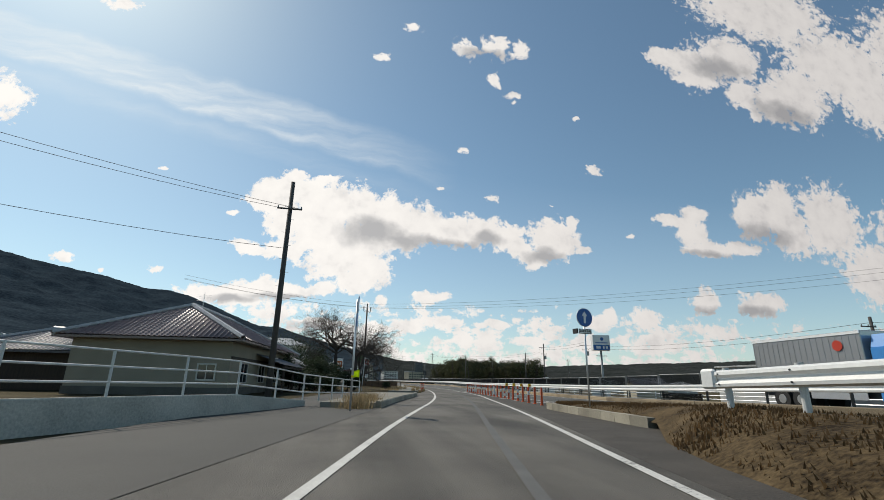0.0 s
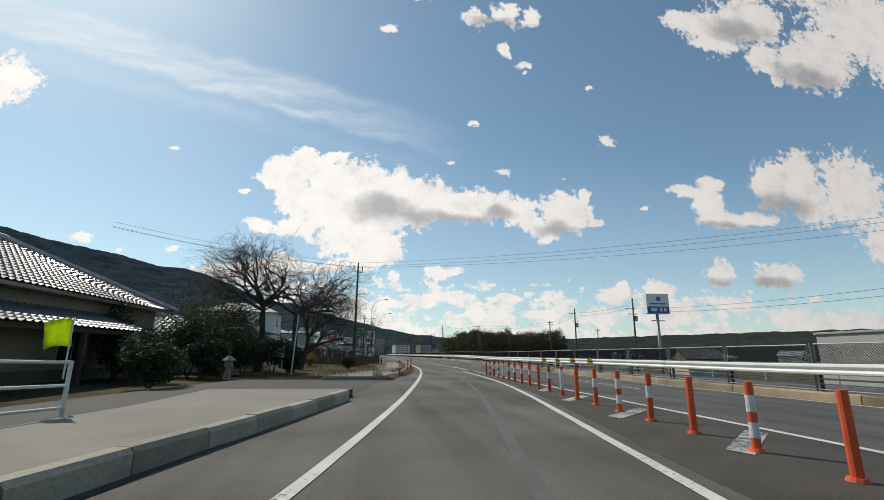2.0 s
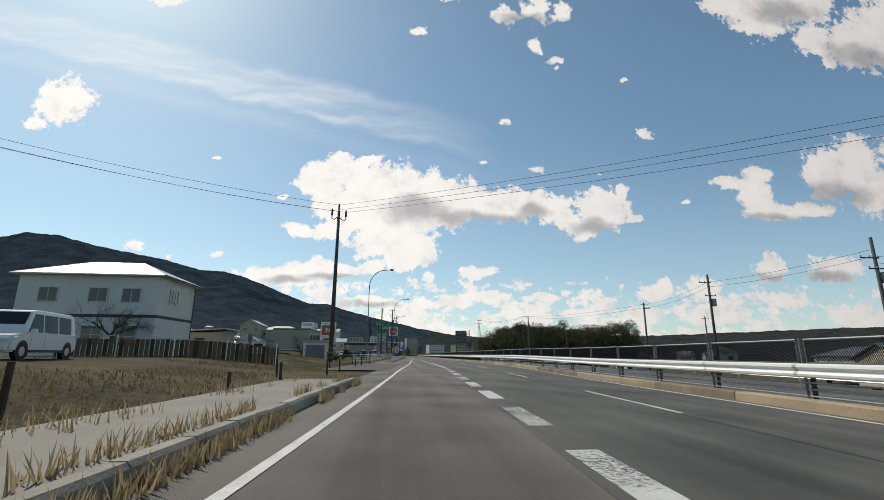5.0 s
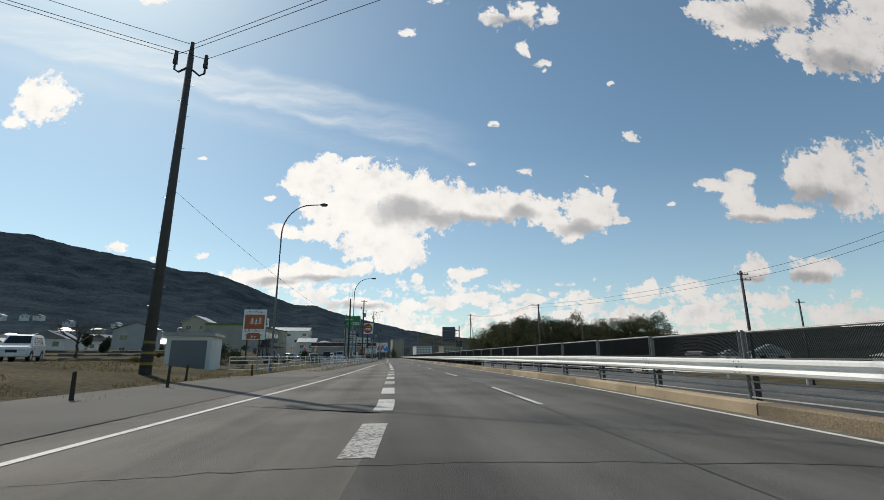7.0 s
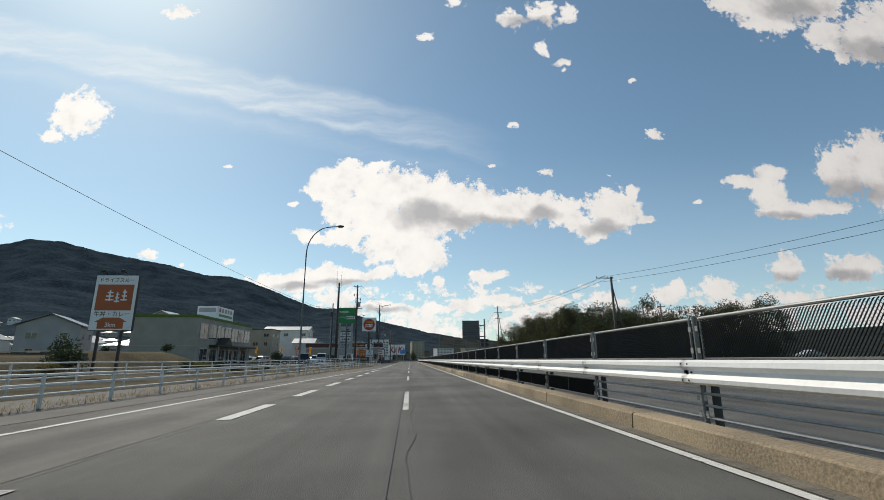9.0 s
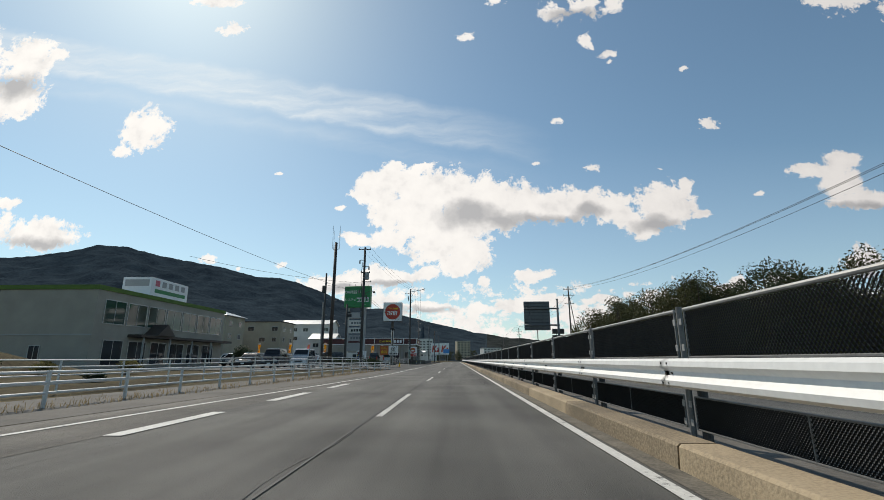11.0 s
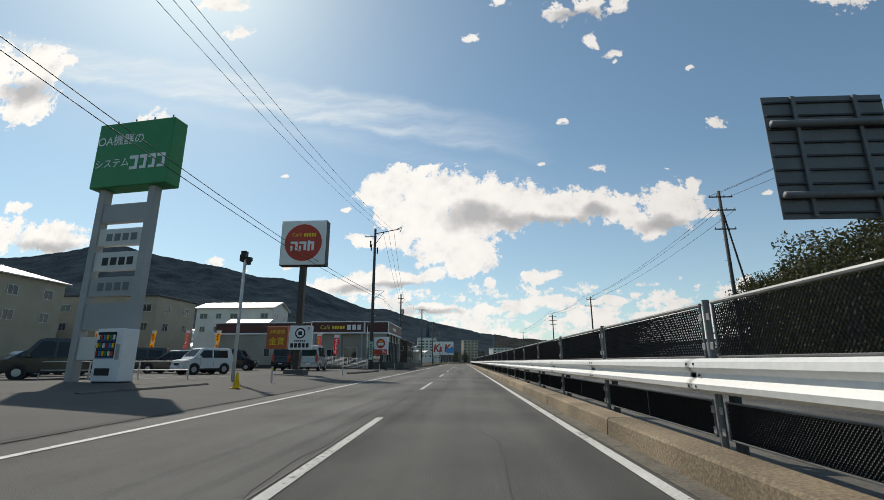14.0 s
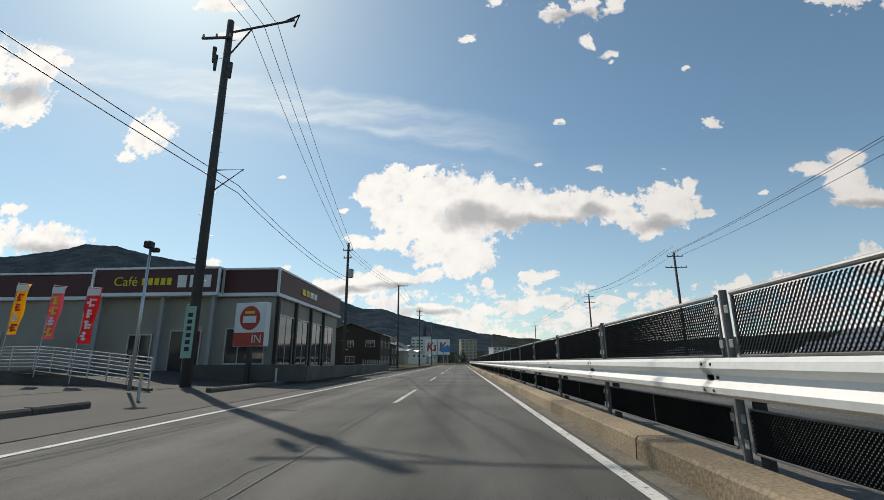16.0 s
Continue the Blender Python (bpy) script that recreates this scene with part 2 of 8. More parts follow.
    if bump:
        bp = n.new("ShaderNodeBump")
        bp.inputs["Strength"].default_value, bp.inputs["Distance"].default_value = bump, 0.02
        l.new(f.outputs["Fac"], bp.inputs["Height"])
        l.new(bp.outputs[0], b.inputs["Normal"])
    return m


def glass_mat(name, col=(0.03, 0.035, 0.04)):
    m = bpy.data.materials.new(name)
    m.use_nodes = True
    b = m.node_tree.nodes["Principled BSDF"]
    b.inputs["Base Color"].default_value = (*col, 1)
    b.inputs["Roughness"].default_value = 0.06
    b.inputs["Specular IOR Level"].default_value = 0.7
    return m


M_ASPHALT = mat("asphalt", (0.112, 0.103, 0.088), 0.8, lanes=0.5, var=0.62, scale=0.35, fine=75, bump=0.9, spec=0.35)
M_ASPHALT2 = mat("asphalt_main", (0.088, 0.085, 0.076), 0.77, lanes=0.5, var=0.62, scale=0.3, fine=75, bump=0.9, spec=0.35)
M_LOT = mat("asphalt_lot", (0.06, 0.057, 0.05), 0.88, var=0.25, scale=0.4, fine=40, bump=0.4)


def paint_mat(name, col, wear):
    """Road paint whose chips and worn patches bare the asphalt."""
    m = mat(name, col, 0.75, var=0.2, scale=1.6, fine=30, bump=0.2)
    n, l = m.node_tree.nodes, m.node_tree.links
    b = n["Principled BSDF"]
    src = b.inputs["Base Color"].links[0].from_socket
    co = n.new("ShaderNodeTexCoord")
    big = n.new("ShaderNodeTexNoise")
    big.inputs["Scale"].default_value, big.inputs["Detail"].default_value = 0.7, 4
    chip = n.new("ShaderNodeTexNoise")
    chip.inputs["Scale"].default_value, chip.inputs["Detail"].default_value = 14.0, 8
    chip.inputs["Roughness"].default_value = 0.7
    l.new(co.outputs["Object"], big.inputs["Vector"])
    l.new(co.outputs["Object"], chip.inputs["Vector"])
    s = n.new("ShaderNodeMath")
    s.operation = 'MULTIPLY_ADD'
    s.inputs[1].default_value = 0.6
    l.new(big.outputs["Fac"], s.inputs[0])
    l.new(chip.outputs["Fac"], s.inputs[2])
    r = n.new("ShaderNodeValToRGB")
    r.color_ramp.elements[0].position, r.color_ramp.elements[1].position = 0.58 + wear, 0.70 + wear
    l.new(s.outputs[0], r.inputs[0])
    x = n.new("ShaderNodeMix")
    x.data_type = 'RGBA'
    x.inputs[6].default_value = (0.085, 0.082, 0.075, 1)
    l.new(r.outputs[0], x.inputs[0])
    l.new(src, x.inputs[7])
    l.new(x.outputs[2], b.inputs["Base Color"])
    return m


M_PAINT = paint_mat("road_paint", (0.56, 0.55, 0.51), 0.0)
M_PAINT_MID = paint_mat("road_paint_chipped", (0.50, 0.49, 0.45), 0.06)
M_PAINT_OLD = paint_mat("road_paint_worn", (0.40, 0.39, 0.36), 0.13)
M_KERB = mat("kerb_concrete_brown", (0.27, 0.21, 0.135), 0.9, var=0.5, scale=0.7, fine=30, bump=0.4, objvar=0.25)
M_KERB2 = mat("kerb_concrete_grey", (0.30, 0.27, 0.21), 0.9, var=0.3, scale=1.5, fine=30, bump=0.4, objvar=0.3)
M_CONC = mat("concrete", (0.21, 0.195, 0.16), 0.9, var=0.22, scale=0.8, fine=30, bump=0.3)
M_CONC_DK = mat("concrete_stained", (0.115, 0.105, 0.09), 0.92, var=0.4, scale=0.7, fine=22, bump=0.4)
M_GRASS = mat("dry_grass_ground", (0.066, 0.044, 0.024), 0.95, var=0.75, scale=1.1, fine=14, bump=1.0, spec=0.1, tint=(0.085, 0.06, 0.032))
M_BLADE = mat("dry_grass_blades", (0.30, 0.23, 0.13), 0.9, var=0.4, scale=3, fine=20)
M_WEED = mat("weed_blades", (0.12, 0.11, 0.04), 0.9, var=0.4, scale=3, fine=20)
M_GALV = mat("galvanised_steel", (0.62, 0.63, 0.64), 0.42, metal=0.75, var=0.12, scale=2, fine=30)
M_BEAM = mat("white_guard_beam", (0.74, 0.74, 0.72), 0.62, metal=0.1, var=0.08, scale=0.8, fine=14, spec=0.4)
M_WHITE = mat("white_paint_steel", (0.58, 0.58, 0.56), 0.5, var=0.12, scale=2, fine=25)
M_MESH = mat("dark_mesh_steel", (0.05, 0.045, 0.04), 0.6, metal=0.3, var=0.3, scale=2, fine=30)
M_FRAME = mat("grey_frame_steel", (0.33, 0.33, 0.32), 0.55, metal=0.4, var=0.2, scale=3, fine=30)
M_FENCE = mat("fence_frame_steel", (0.17, 0.17, 0.165), 0.6, metal=0.3, var=0.25, scale=3, fine=30)
# lower fence panels: darker and rougher than the upper mesh
M_MESH_LO = mat("darker_mesh_steel", (0.022, 0.02, 0.018), 0.85, var=0.3, scale=2, fine=30)
M_SIGNBACK = mat("sign_back_steel", (0.15, 0.155, 0.16), 0.6, metal=0.2, var=0.2, scale=1.5, fine=20)
M_BOLT = mat("bolt_steel", (0.06, 0.06, 0.06), 0.6, metal=0.6, var=0.2)
M_ORANGE = mat("orange_post_rubber", (0.62, 0.085, 0.02), 0.6, var=0.2, scale=4, fine=30, objvar=0.3)
M_RED = mat("red_paint", (0.50, 0.03, 0.02), 0.5, var=0.1)
M_BAND = mat("white_reflective_band", (0.62, 0.62, 0.6), 0.5, var=0.25, scale=8, fine=40)
M_YELLOW = mat("yellow_board", (0.85, 0.62, 0.02), 0.5, var=0.08)
M_YELLOW_OLD = mat("faded_yellow_stripe", (0.26, 0.19, 0.03), 0.7, var=0.35, scale=6)
M_LIME = mat("lime_fabric", (0.62, 0.78, 0.03), 0.8, var=0.15, scale=6)
M_BLUE = mat("sign_blue", (0.02, 0.11, 0.36), 0.4, var=0.08)
M_SKYBLUE = mat("sign_light_blue", (0.05, 0.25, 0.6), 0.4, var=0.08)
M_SIGNW = mat("sign_white", (0.80, 0.80, 0.79), 0.45, var=0.05)
M_BLACK = mat("black_paint", (0.02, 0.02, 0.02), 0.6, var=0.2)
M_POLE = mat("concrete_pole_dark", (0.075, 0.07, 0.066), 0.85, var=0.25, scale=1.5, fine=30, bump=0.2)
M_POLE_L = mat("concrete_pole_grey", (0.30, 0.29, 0.27), 0.85, var=0.2, scale=1.5, fine=30)
M_POLE_BR = mat("brown_steel_pole", (0.06, 0.043, 0.033), 0.6, var=0.2, scale=1.5)
M_WIRE = mat("black_cable", (0.015, 0.015, 0.015), 0.6, var=0.1)
M_INSUL = mat("porcelain_insulator", (0.3, 0.29, 0.27), 0.3, var=0.1)
M_KAWARA = mat("grey_roof_tile", (0.13, 0.125, 0.13), 0.35, var=0.3, scale=2.5, fine=20, spec=0.6)
M_KAWARA_BR = mat("brown_roof_tile", (0.16, 0.105, 0.095), 0.27, var=0.35, scale=2.5, fine=20, spec=0.8)
M_RIDGE = mat("ridge_tile_plastered", (0.40, 0.39, 0.38), 0.4, var=0.3, scale=3, fine=20, spec=0.6)
M_ROOF_METAL = mat("pale_metal_roof", (0.42, 0.42, 0.41), 0.38, metal=0.3, var=0.12, scale=0.8)
M_PLASTER = mat("beige_plaster", (0.37, 0.33, 0.25), 0.92, var=0.14, scale=0.5, fine=25, bump=0.15)
M_PLASTER_W = mat("white_plaster", (0.66, 0.65, 0.61), 0.92, var=0.12, scale=0.5, fine=25, bump=0.12)
M_PLASTER_G = mat("grey_plaster", (0.38, 0.38, 0.37), 0.92, var=0.15, scale=0.5, fine=25, bump=0.12)
# darker copy of the beige plaster, with the house walls' shade painted in
M_PLASTER_D = mat("shaded_beige_plaster", (0.29, 0.255, 0.195), 0.92, var=0.22, scale=0.5, fine=25, bump=0.15)
M_WOOD_DK = mat("dark_timber", (0.055, 0.038, 0.026), 0.85, var=0.35, scale=1.5, fine=20, streak=(8, 8, 0.8), bump=0.3)
M_WOOD = mat("weathered_timber", (0.16, 0.10, 0.06), 0.88, var=0.35, scale=1.5, fine=20, streak=(8, 8, 0.8), bump=0.3)
M_BARK = mat("cherry_bark", (0.065, 0.052, 0.045), 0.92, var=0.4, scale=4, fine=18, bump=0.7)
M_LEAF_DK = mat("dark_evergreen_leaves", (0.035, 0.05, 0.02), 0.75, var=0.5, scale=1.2, fine=8)
M_LEAF = mat("bamboo_leaves", (0.046, 0.054, 0.018), 0.75, var=0.5, scale=0.35, fine=6, tint=(0.07, 0.07, 0.025))
M_HEDGE_Y = mat("golden_hedge_leaves", (0.30, 0.17, 0.03), 0.8, var=0.5, scale=3, fine=10)
# wall render of office and restaurant, darkened to hold the shade on them
M_RENDER_S = mat("shade_toned_render", (0.35, 0.32, 0.27), 0.92, var=0.18, scale=0.5, fine=25, bump=0.12)
M_GLASS = glass_mat("window_glass")
M_GLASS_G = glass_mat("green_window_glass", (0.03, 0.06, 0.045))
M_ALU = mat("aluminium_frame", (0.45, 0.45, 0.44), 0.4, metal=0.6, var=0.1)
M_SHUTTER = mat("grey_shutter", (0.16, 0.17, 0.175), 0.55, var=0.12, scale=1)
M_GREEN = mat("sign_green", (0.015, 0.22, 0.06), 0.45, var=0.08)
M_GREEN_EDGE = mat("moss_green_parapet", (0.10, 0.17, 0.03), 0.8, var=0.2)
M_BROWN_SIGN = mat("orange_brown_sign", (0.42, 0.10, 0.025), 0.5, var=0.1)
M_MAROON = mat("maroon_fascia", (0.085, 0.022, 0.02), 0.55, var=0.15, scale=1.0)
M_SIGNRED = mat("sign_red", (0.50, 0.045, 0.02), 0.45, var=0.08)
M_RUBBER = mat("tyre_rubber", (0.018, 0.018, 0.018), 0.85, var=0.2)
M_CAR_W = mat("car_white", (0.72, 0.72, 0.71), 0.22, var=0.03, spec=0.6)
M_CAR_S = mat("car_silver", (0.45, 0.46, 0.47), 0.25, metal=0.5, var=0.04)
M_CAR_B = mat("car_black", (0.012, 0.012, 0.014), 0.15, var=0.05, spec=0.7)
M_LAMPGLASS = mat("headlamp_glass", (0.7, 0.7, 0.7), 0.15, var=0.05, spec=0.8)
M_PINK = mat("pink_banner", (0.65, 0.18, 0.22), 0.85, var=0.15, scale=6)
M_BANRED = mat("red_banner", (0.62, 0.05, 0.05), 0.85, var=0.12, scale=6)
M_BANYEL = mat("yellow_banner", (0.85, 0.50, 0.01), 0.85, var=0.12, scale=6)
# forest colour shifted to blue, so distance haze is painted into it
M_FOREST = mat("hazed_winter_forest", (0.028, 0.042, 0.059), 0.95, var=0.5, scale=0.016, fine=0.16, bump=0.0, spec=0.0, tint=(0.034, 0.047, 0.056))
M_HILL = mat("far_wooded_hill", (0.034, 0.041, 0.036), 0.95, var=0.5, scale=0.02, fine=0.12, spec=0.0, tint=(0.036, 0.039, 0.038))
M_SOIL = mat("field_ground", (0.048, 0.042, 0.025), 0.95, var=0.65, scale=0.22, fine=5.0, bump=0.8, spec=0.05, tint=(0.08, 0.066, 0.038))


def translucent(m, share_):
    """Thin leaves and blades let part of the light through."""
    n, l = m.node_tree.nodes, m.node_tree.links
    b, out = n["Principled BSDF"], n["Material Output"]
    t = n.new("ShaderNodeBsdfTranslucent")
    l.new(b.inputs["Base Color"].links[0].from_socket, t.inputs["Color"])
    x = n.new("ShaderNodeMixShader")
    x.inputs[0].default_value = share_
    l.new(b.outputs[0], x.inputs[1])
    l.new(t.outputs[0], x.inputs[2])
    l.new(x.outputs[0], out.inputs["Surface"])
    return m


for leaf in (M_BLADE, M_WEED, M_HEDGE_Y):
    translucent(leaf, 0.5)
for leaf in (M_LEAF, M_LEAF_DK):
    translucent(leaf, 0.25)


# ---------- mesh helpers ----------
def part(name, bm, material, parent=None, label="", smooth=False):
    me = bpy.data.meshes.new(name)
    if smooth:
        for f in bm.faces:
            f.smooth = True
    bm.to_mesh(me)
    bm.free()
    me.materials.append(material)
    ob = new(name, me)
    if parent is not None:
        ob.parent = parent
    if label:
        tagged(ob, label=label)
    return ob


def share(name, me, parent, m=None):
    ob = new(name, me)
    ob.parent = parent
    if m is not None:
        ob.matrix_basis = m
    return ob


def thing(name, label, category, x=0, y=0, z=0, rz=0, group="", kind=""):
    e = new(name)
    e.empty_display_size = 0.2
    e.matrix_basis = pose(x, y, z, 0, 0, rz)
    return tagged(e, label=label, category=category, group=group, kind=kind)


def B():
    return bmesh.new()


def bx(bm, x0, x1, y0, y1, z0, z1, bev=0.0):
    r = bmesh.ops.create_cube(bm, size=1, matrix=Matrix.Translation(((x0 + x1) / 2, (y0 + y1) / 2, (z0 + z1) / 2)) @ Matrix.Diagonal((abs(x1 - x0), abs(y1 - y0), abs(z1 - z0), 1)))
    if bev:
        es = list({e for v in r["verts"] for e in v.link_edges})
        bmesh.ops.bevel(bm, geom=es, offset=bev, segments=1, affect='EDGES')
    return bm


def cy(bm, p, q, r1, r2=None, n=8, caps=True):
    p, q = Vector(p), Vector(q)
    d = q - p
    if d.length < 1e-6:
        return bm
    m = Matrix.Translation((p + q) / 2) @ d.to_track_quat('Z', 'Y').to_matrix().to_4x4()
    bmesh.ops.create_cone(bm, cap_ends=caps, segments=n, radius1=r1, radius2=r1 if r2 is None else r2, depth=d.length, matrix=m)
    return bm


def tube(bm, pts, r, n=6):
    rings = []
    pts = [Vector(p) for p in pts]
    for i, p in enumerate(pts):
        d = (pts[min(i + 1, len(pts) - 1)] - pts[max(i - 1, 0)]).normalized()
        q = d.to_track_quat('Z', 'Y')
        rr = r[i] if isinstance(r, (list, tuple)) else r
        rings.append([bm.verts.new(p + q @ Vector((rr * math.cos(2 * math.pi * k / n), rr * math.sin(2 * math.pi * k / n), 0))) for k in range(n)])
    for a, b in zip(rings, rings[1:]):
        for k in range(n):
            bm.faces.new((a[k], a[(k + 1) % n], b[(k + 1) % n], b[k]))
    return bm


def prism(bm, poly, y0, y1):
    """A polygon in x, z drawn out along y."""
    a = [bm.verts.new((x, y0, z)) for x, z in poly]
    b = [bm.verts.new((x, y1, z)) for x, z in poly]
    bm.faces.new(a)
    bm.faces.new(b[::-1])
    k = len(poly)
    for i in range(k):
        bm.faces.new((a[(i + 1) % k], a[i], b[i], b[(i + 1) % k]))
    bmesh.ops.recalc_face_normals(bm, faces=bm.faces)
    return bm


def sweep(bm, path, profile, closed=True):
    """A profile (across, up) swept along path points; across is to the right of the way."""
    rings = []
    for i, p in enumerate(path):
        p = Vector(p)
        d = Vector(path[min(i + 1, len(path) - 1)]) - Vector(path[max(i - 1, 0)])
        d.z = 0
        d.normalize()
        right = Vector((d.y, -d.x, 0))
        rings.append([bm.verts.new(p + right * a + Vector((0, 0, b))) for a, b in profile])
    k = len(profile)
    for a, b in zip(rings, rings[1:]):
        for i in range(k if closed else k - 1):
            j = (i + 1) % k
            bm.faces.new((a[i], b[i], b[j], a[j]))
    if closed:
        bm.faces.new(rings[0])
        bm.faces.new(rings[-1][::-1])
    bmesh.ops.recalc_face_normals(bm, faces=bm.faces)
    return bm


def sheet(bm, left, right):
    """A ruled sheet between two rows of points."""
    a = [bm.verts.new(p) for p in left]
    b = [bm.verts.new(p) for p in right]
    for i in range(len(a) - 1):
        f = bm.faces.new((a[i], b[i], b[i + 1], a[i + 1]))
        if f.normal.z < 0:
            f.normal_flip()
    bmesh.ops.recalc_face_normals(bm, faces=bm.faces)
    for f in bm.faces:
        f.normal_update()
        if f.normal.z < 0:
            f.normal_flip()
    return bm


def lettering(s, size, material, parent, m, depth=0.004, name="lettering"):
    c = bpy.data.curves.new(name, 'FONT')
    c.body, c.size, c.extrude = s, size, depth
    c.align_x, c.align_y = 'CENTER', 'CENTER'
    c.resolution_u = 3
    t = bpy.data.objects.new(name, c)
    scene.collection.objects.link(t)
    dg = bpy.context.evaluated_depsgraph_get()
    me = bpy.data.meshes.new_from_object(t.evaluated_get(dg))
    bpy.data.objects.remove(t)
    me.materials.clear()
    me.materials.append(material)
    ob = new(name, me)
    ob.parent = parent
    ob.matrix_basis = m
    return ob


FACE_S = Matrix.Rotation(math.pi / 2, 4, 'X')       # writing on a face that looks towards -y


def lerp_table(tab, v):
    if v <= tab[0][0]:
        return tab[0][1]
    for (a, x), (b, y) in zip(tab, tab[1:]):
        if v <= b:
            return x + (y - x) * (v - a) / (b - a)
    return tab[-1][1]


def smooth_table(tab):
    return lambda v: sum(lerp_table(tab, v + k) for k in (-6, -4, -2, 0, 2, 4, 6)) / 7


# ---------- the plan ----------
ramp_left = smooth_table([(-80, -44), (-20, -29.0), (5, -22.8), (17, -20.2), (25, -17.95), (31.4, -16.4), (42.8, -14.3), (54.7, -12.5), (62.7, -11.6), (75, -10.9), (85, -10.4), (101, -9.7), (114, -8.8), (128, -8.2), (140, -7.9), (153, -7.4), (165, -6.9), (180, -6.0), (192, -5.4), (260, -5.5), (500, -5.6)])
ramp_right = smooth_table([(-80, -39.5), (-20, -25.0), (5, -19.0), (11, -17.6), (20, -15.3), (24, -14.5), (33, -12.7), (41, -10.9), (46, -10.2), (54, -9.6), (57, -9.2), (70, -8.4)])
median = smooth_table([(-80, -10.5), (0, -4.6), (20, -3.2), (40, -2.0), (50, -1.4), (60, -0.8), (75, 0.2), (90, 1.2), (105, 2.0), (118, 2.25), (600, 2.25)])
drop = smooth_table([(-80, 0.5), (5, 0.3), (22, 0.05), (36, -0.2), (88, -0.2), (112, 0.0), (600, 0.0)])
# ---------- ground, roads and markings ----------
def ground_z(x, y):
    lot = 0.22 if (y > 190 and x < -9) else -0.03
    if y > 175 and x < -9:
        lot = -0.03 + 0.25 * min(1, (y - 175) / 20) * min(1, max(0, (-9 - x) / 2.5))
    lo = ramp_left(y) + 1.6
    hi = median(y) + 11.5
    if x < lo:
        bank = 0.0
        if 62 < y < 132 and x < -15:
            bank = 0.9 * min(1, (-15 - x) / 8) * min(1, (y - 62) / 8) * min(1, (132 - y) / 6)
        for yk in (137, 146, 156, 168):
            bank += 0.55 * min(1, max(0, (y - yk) / 2.0)) * min(1, max(0, (-29 - x) / 3)) * min(1, max(0, (194 - y) / 8))
        far = 0.012 * max(0, -x - 60)
        away = min(1, max(0, (lo - 12 - x) / 5)) if y < 60 else min(1, max(0, (lo - 4 - x) / 4))
        return lot - 0.05 * (1 - away) + bank + min(far, 14) + 0.05 * away * noise.noise((x * 0.2, y * 0.2, 0))
    if x < hi:
        return -0.62
    return -0.62 - min(3.2, (x - hi) * 0.12) + 0.1 * noise.noise((x * 0.1, y * 0.1, 3))


def build_ground():
    xs = [-4500, -2500, -1200, -700, -450, -300, -200, -150, -120, -95, -78, -65, -56, -50] + [-46 + 1.6 * i for i in range(40)] + [20, 24, 28, 34, 42, 52, 65, 80, 100, 130, 180, 260, 400, 700, 1200, 2500, 4500]
    ys = [-4500, -2000, -800, -300, -120, -60] + [-40 + 3.0 * i for i in range(135)] + [372, 390, 420, 470, 540, 650, 850, 1200, 2000, 4500]
    bm = B()
    grid = [[bm.verts.new((x, y, ground_z(x, y))) for x in xs] for y in ys]
    for j in range(len(ys) - 1):
        for i in range(len(xs) - 1):
            bm.faces.new((grid[j][i], grid[j][i + 1], grid[j + 1][i + 1], grid[j + 1][i]))
    tagged(part("ground", bm, M_SOIL, smooth=True), "dry winter field ground with brown and straw patches", "ground", kind="structure")


build_ground()
YS = [-60 + 2.5 * i for i in range(185)]
ramp_road = tagged(part("road_ramp", sheet(B(), [(ramp_left(y) - 1.6, y, 0.0) for y in YS if y < 104], [(ramp_right(y) + 0.3 if y < 57 else lerp_table([(57, -8.9), (104, -5.6)], y), y, 0.0) for y in YS if y < 104]), M_ASPHALT), "grey worn asphalt slip road", "road", kind="structure")
gore = lambda y: (median(y) - 7.55 if y < 52 else lerp_table([(52, -8.85), (57, -8.9), (104, -5.6), (110, -5.4)], y))
main_road = tagged(part("road_main", sheet(B(), [(gore(y) if y < 104 else ramp_left(y) - 1.0, y, 0.004 if y < 104 else 0.0) for y in YS], [(median(y) + 0.1, y, drop(y)) for y in YS]), M_ASPHALT2), "dark asphalt main carriageway", "road", kind="structure")
tagged(part("road_opposite", sheet(B(), [(median(y) + 1.6, y, drop(y) - 0.05) for y in YS], [(median(y) + 11, y, drop(y) - 0.15) for y in YS]), M_ASPHALT2), "dark asphalt opposite carriageway beyond the median", "road", kind="structure")
tagged(part("road_gore", sheet(B(), [(ramp_right(y) + 0.3, y, 0.002) for y in YS if y < 57.6], [(gore(y), y, 0.003) for y in YS if y < 57.6]), mat("gore_asphalt", (0.055, 0.047, 0.038), 0.92, var=0.4, scale=1.2, fine=25, bump=0.6)), "rough brownish asphalt nose between slip road and carriageway", "road", kind="structure")


tagged(part("road_slip_lane", sheet(B(), [(ramp_left(y) - 1.0, y, 0.004) for y in YS if 102 < y < 186], [(lerp_table([(104, -5.6), (186, -5.3)], y), y, drop(y) * 0.4 + 0.004) for y in YS if 102 < y < 186]), M_ASPHALT), "paler worn asphalt of the merging lane", "road", kind="structure")


def surf(x, y):
    """Road height for paint."""
    if y < 104:
        g = gore(y)
        if x <= g:
            return 0.0
        k = min(1, (x - g) / (median(y) - g))
        return 0.004 + (drop(y) - 0.004) * k
    k = min(1, max(0, (x - ramp_left(y)) / (median(y) - ramp_left(y))))
    return drop(y) * k + (0.004 if y < 186 else 0.0)


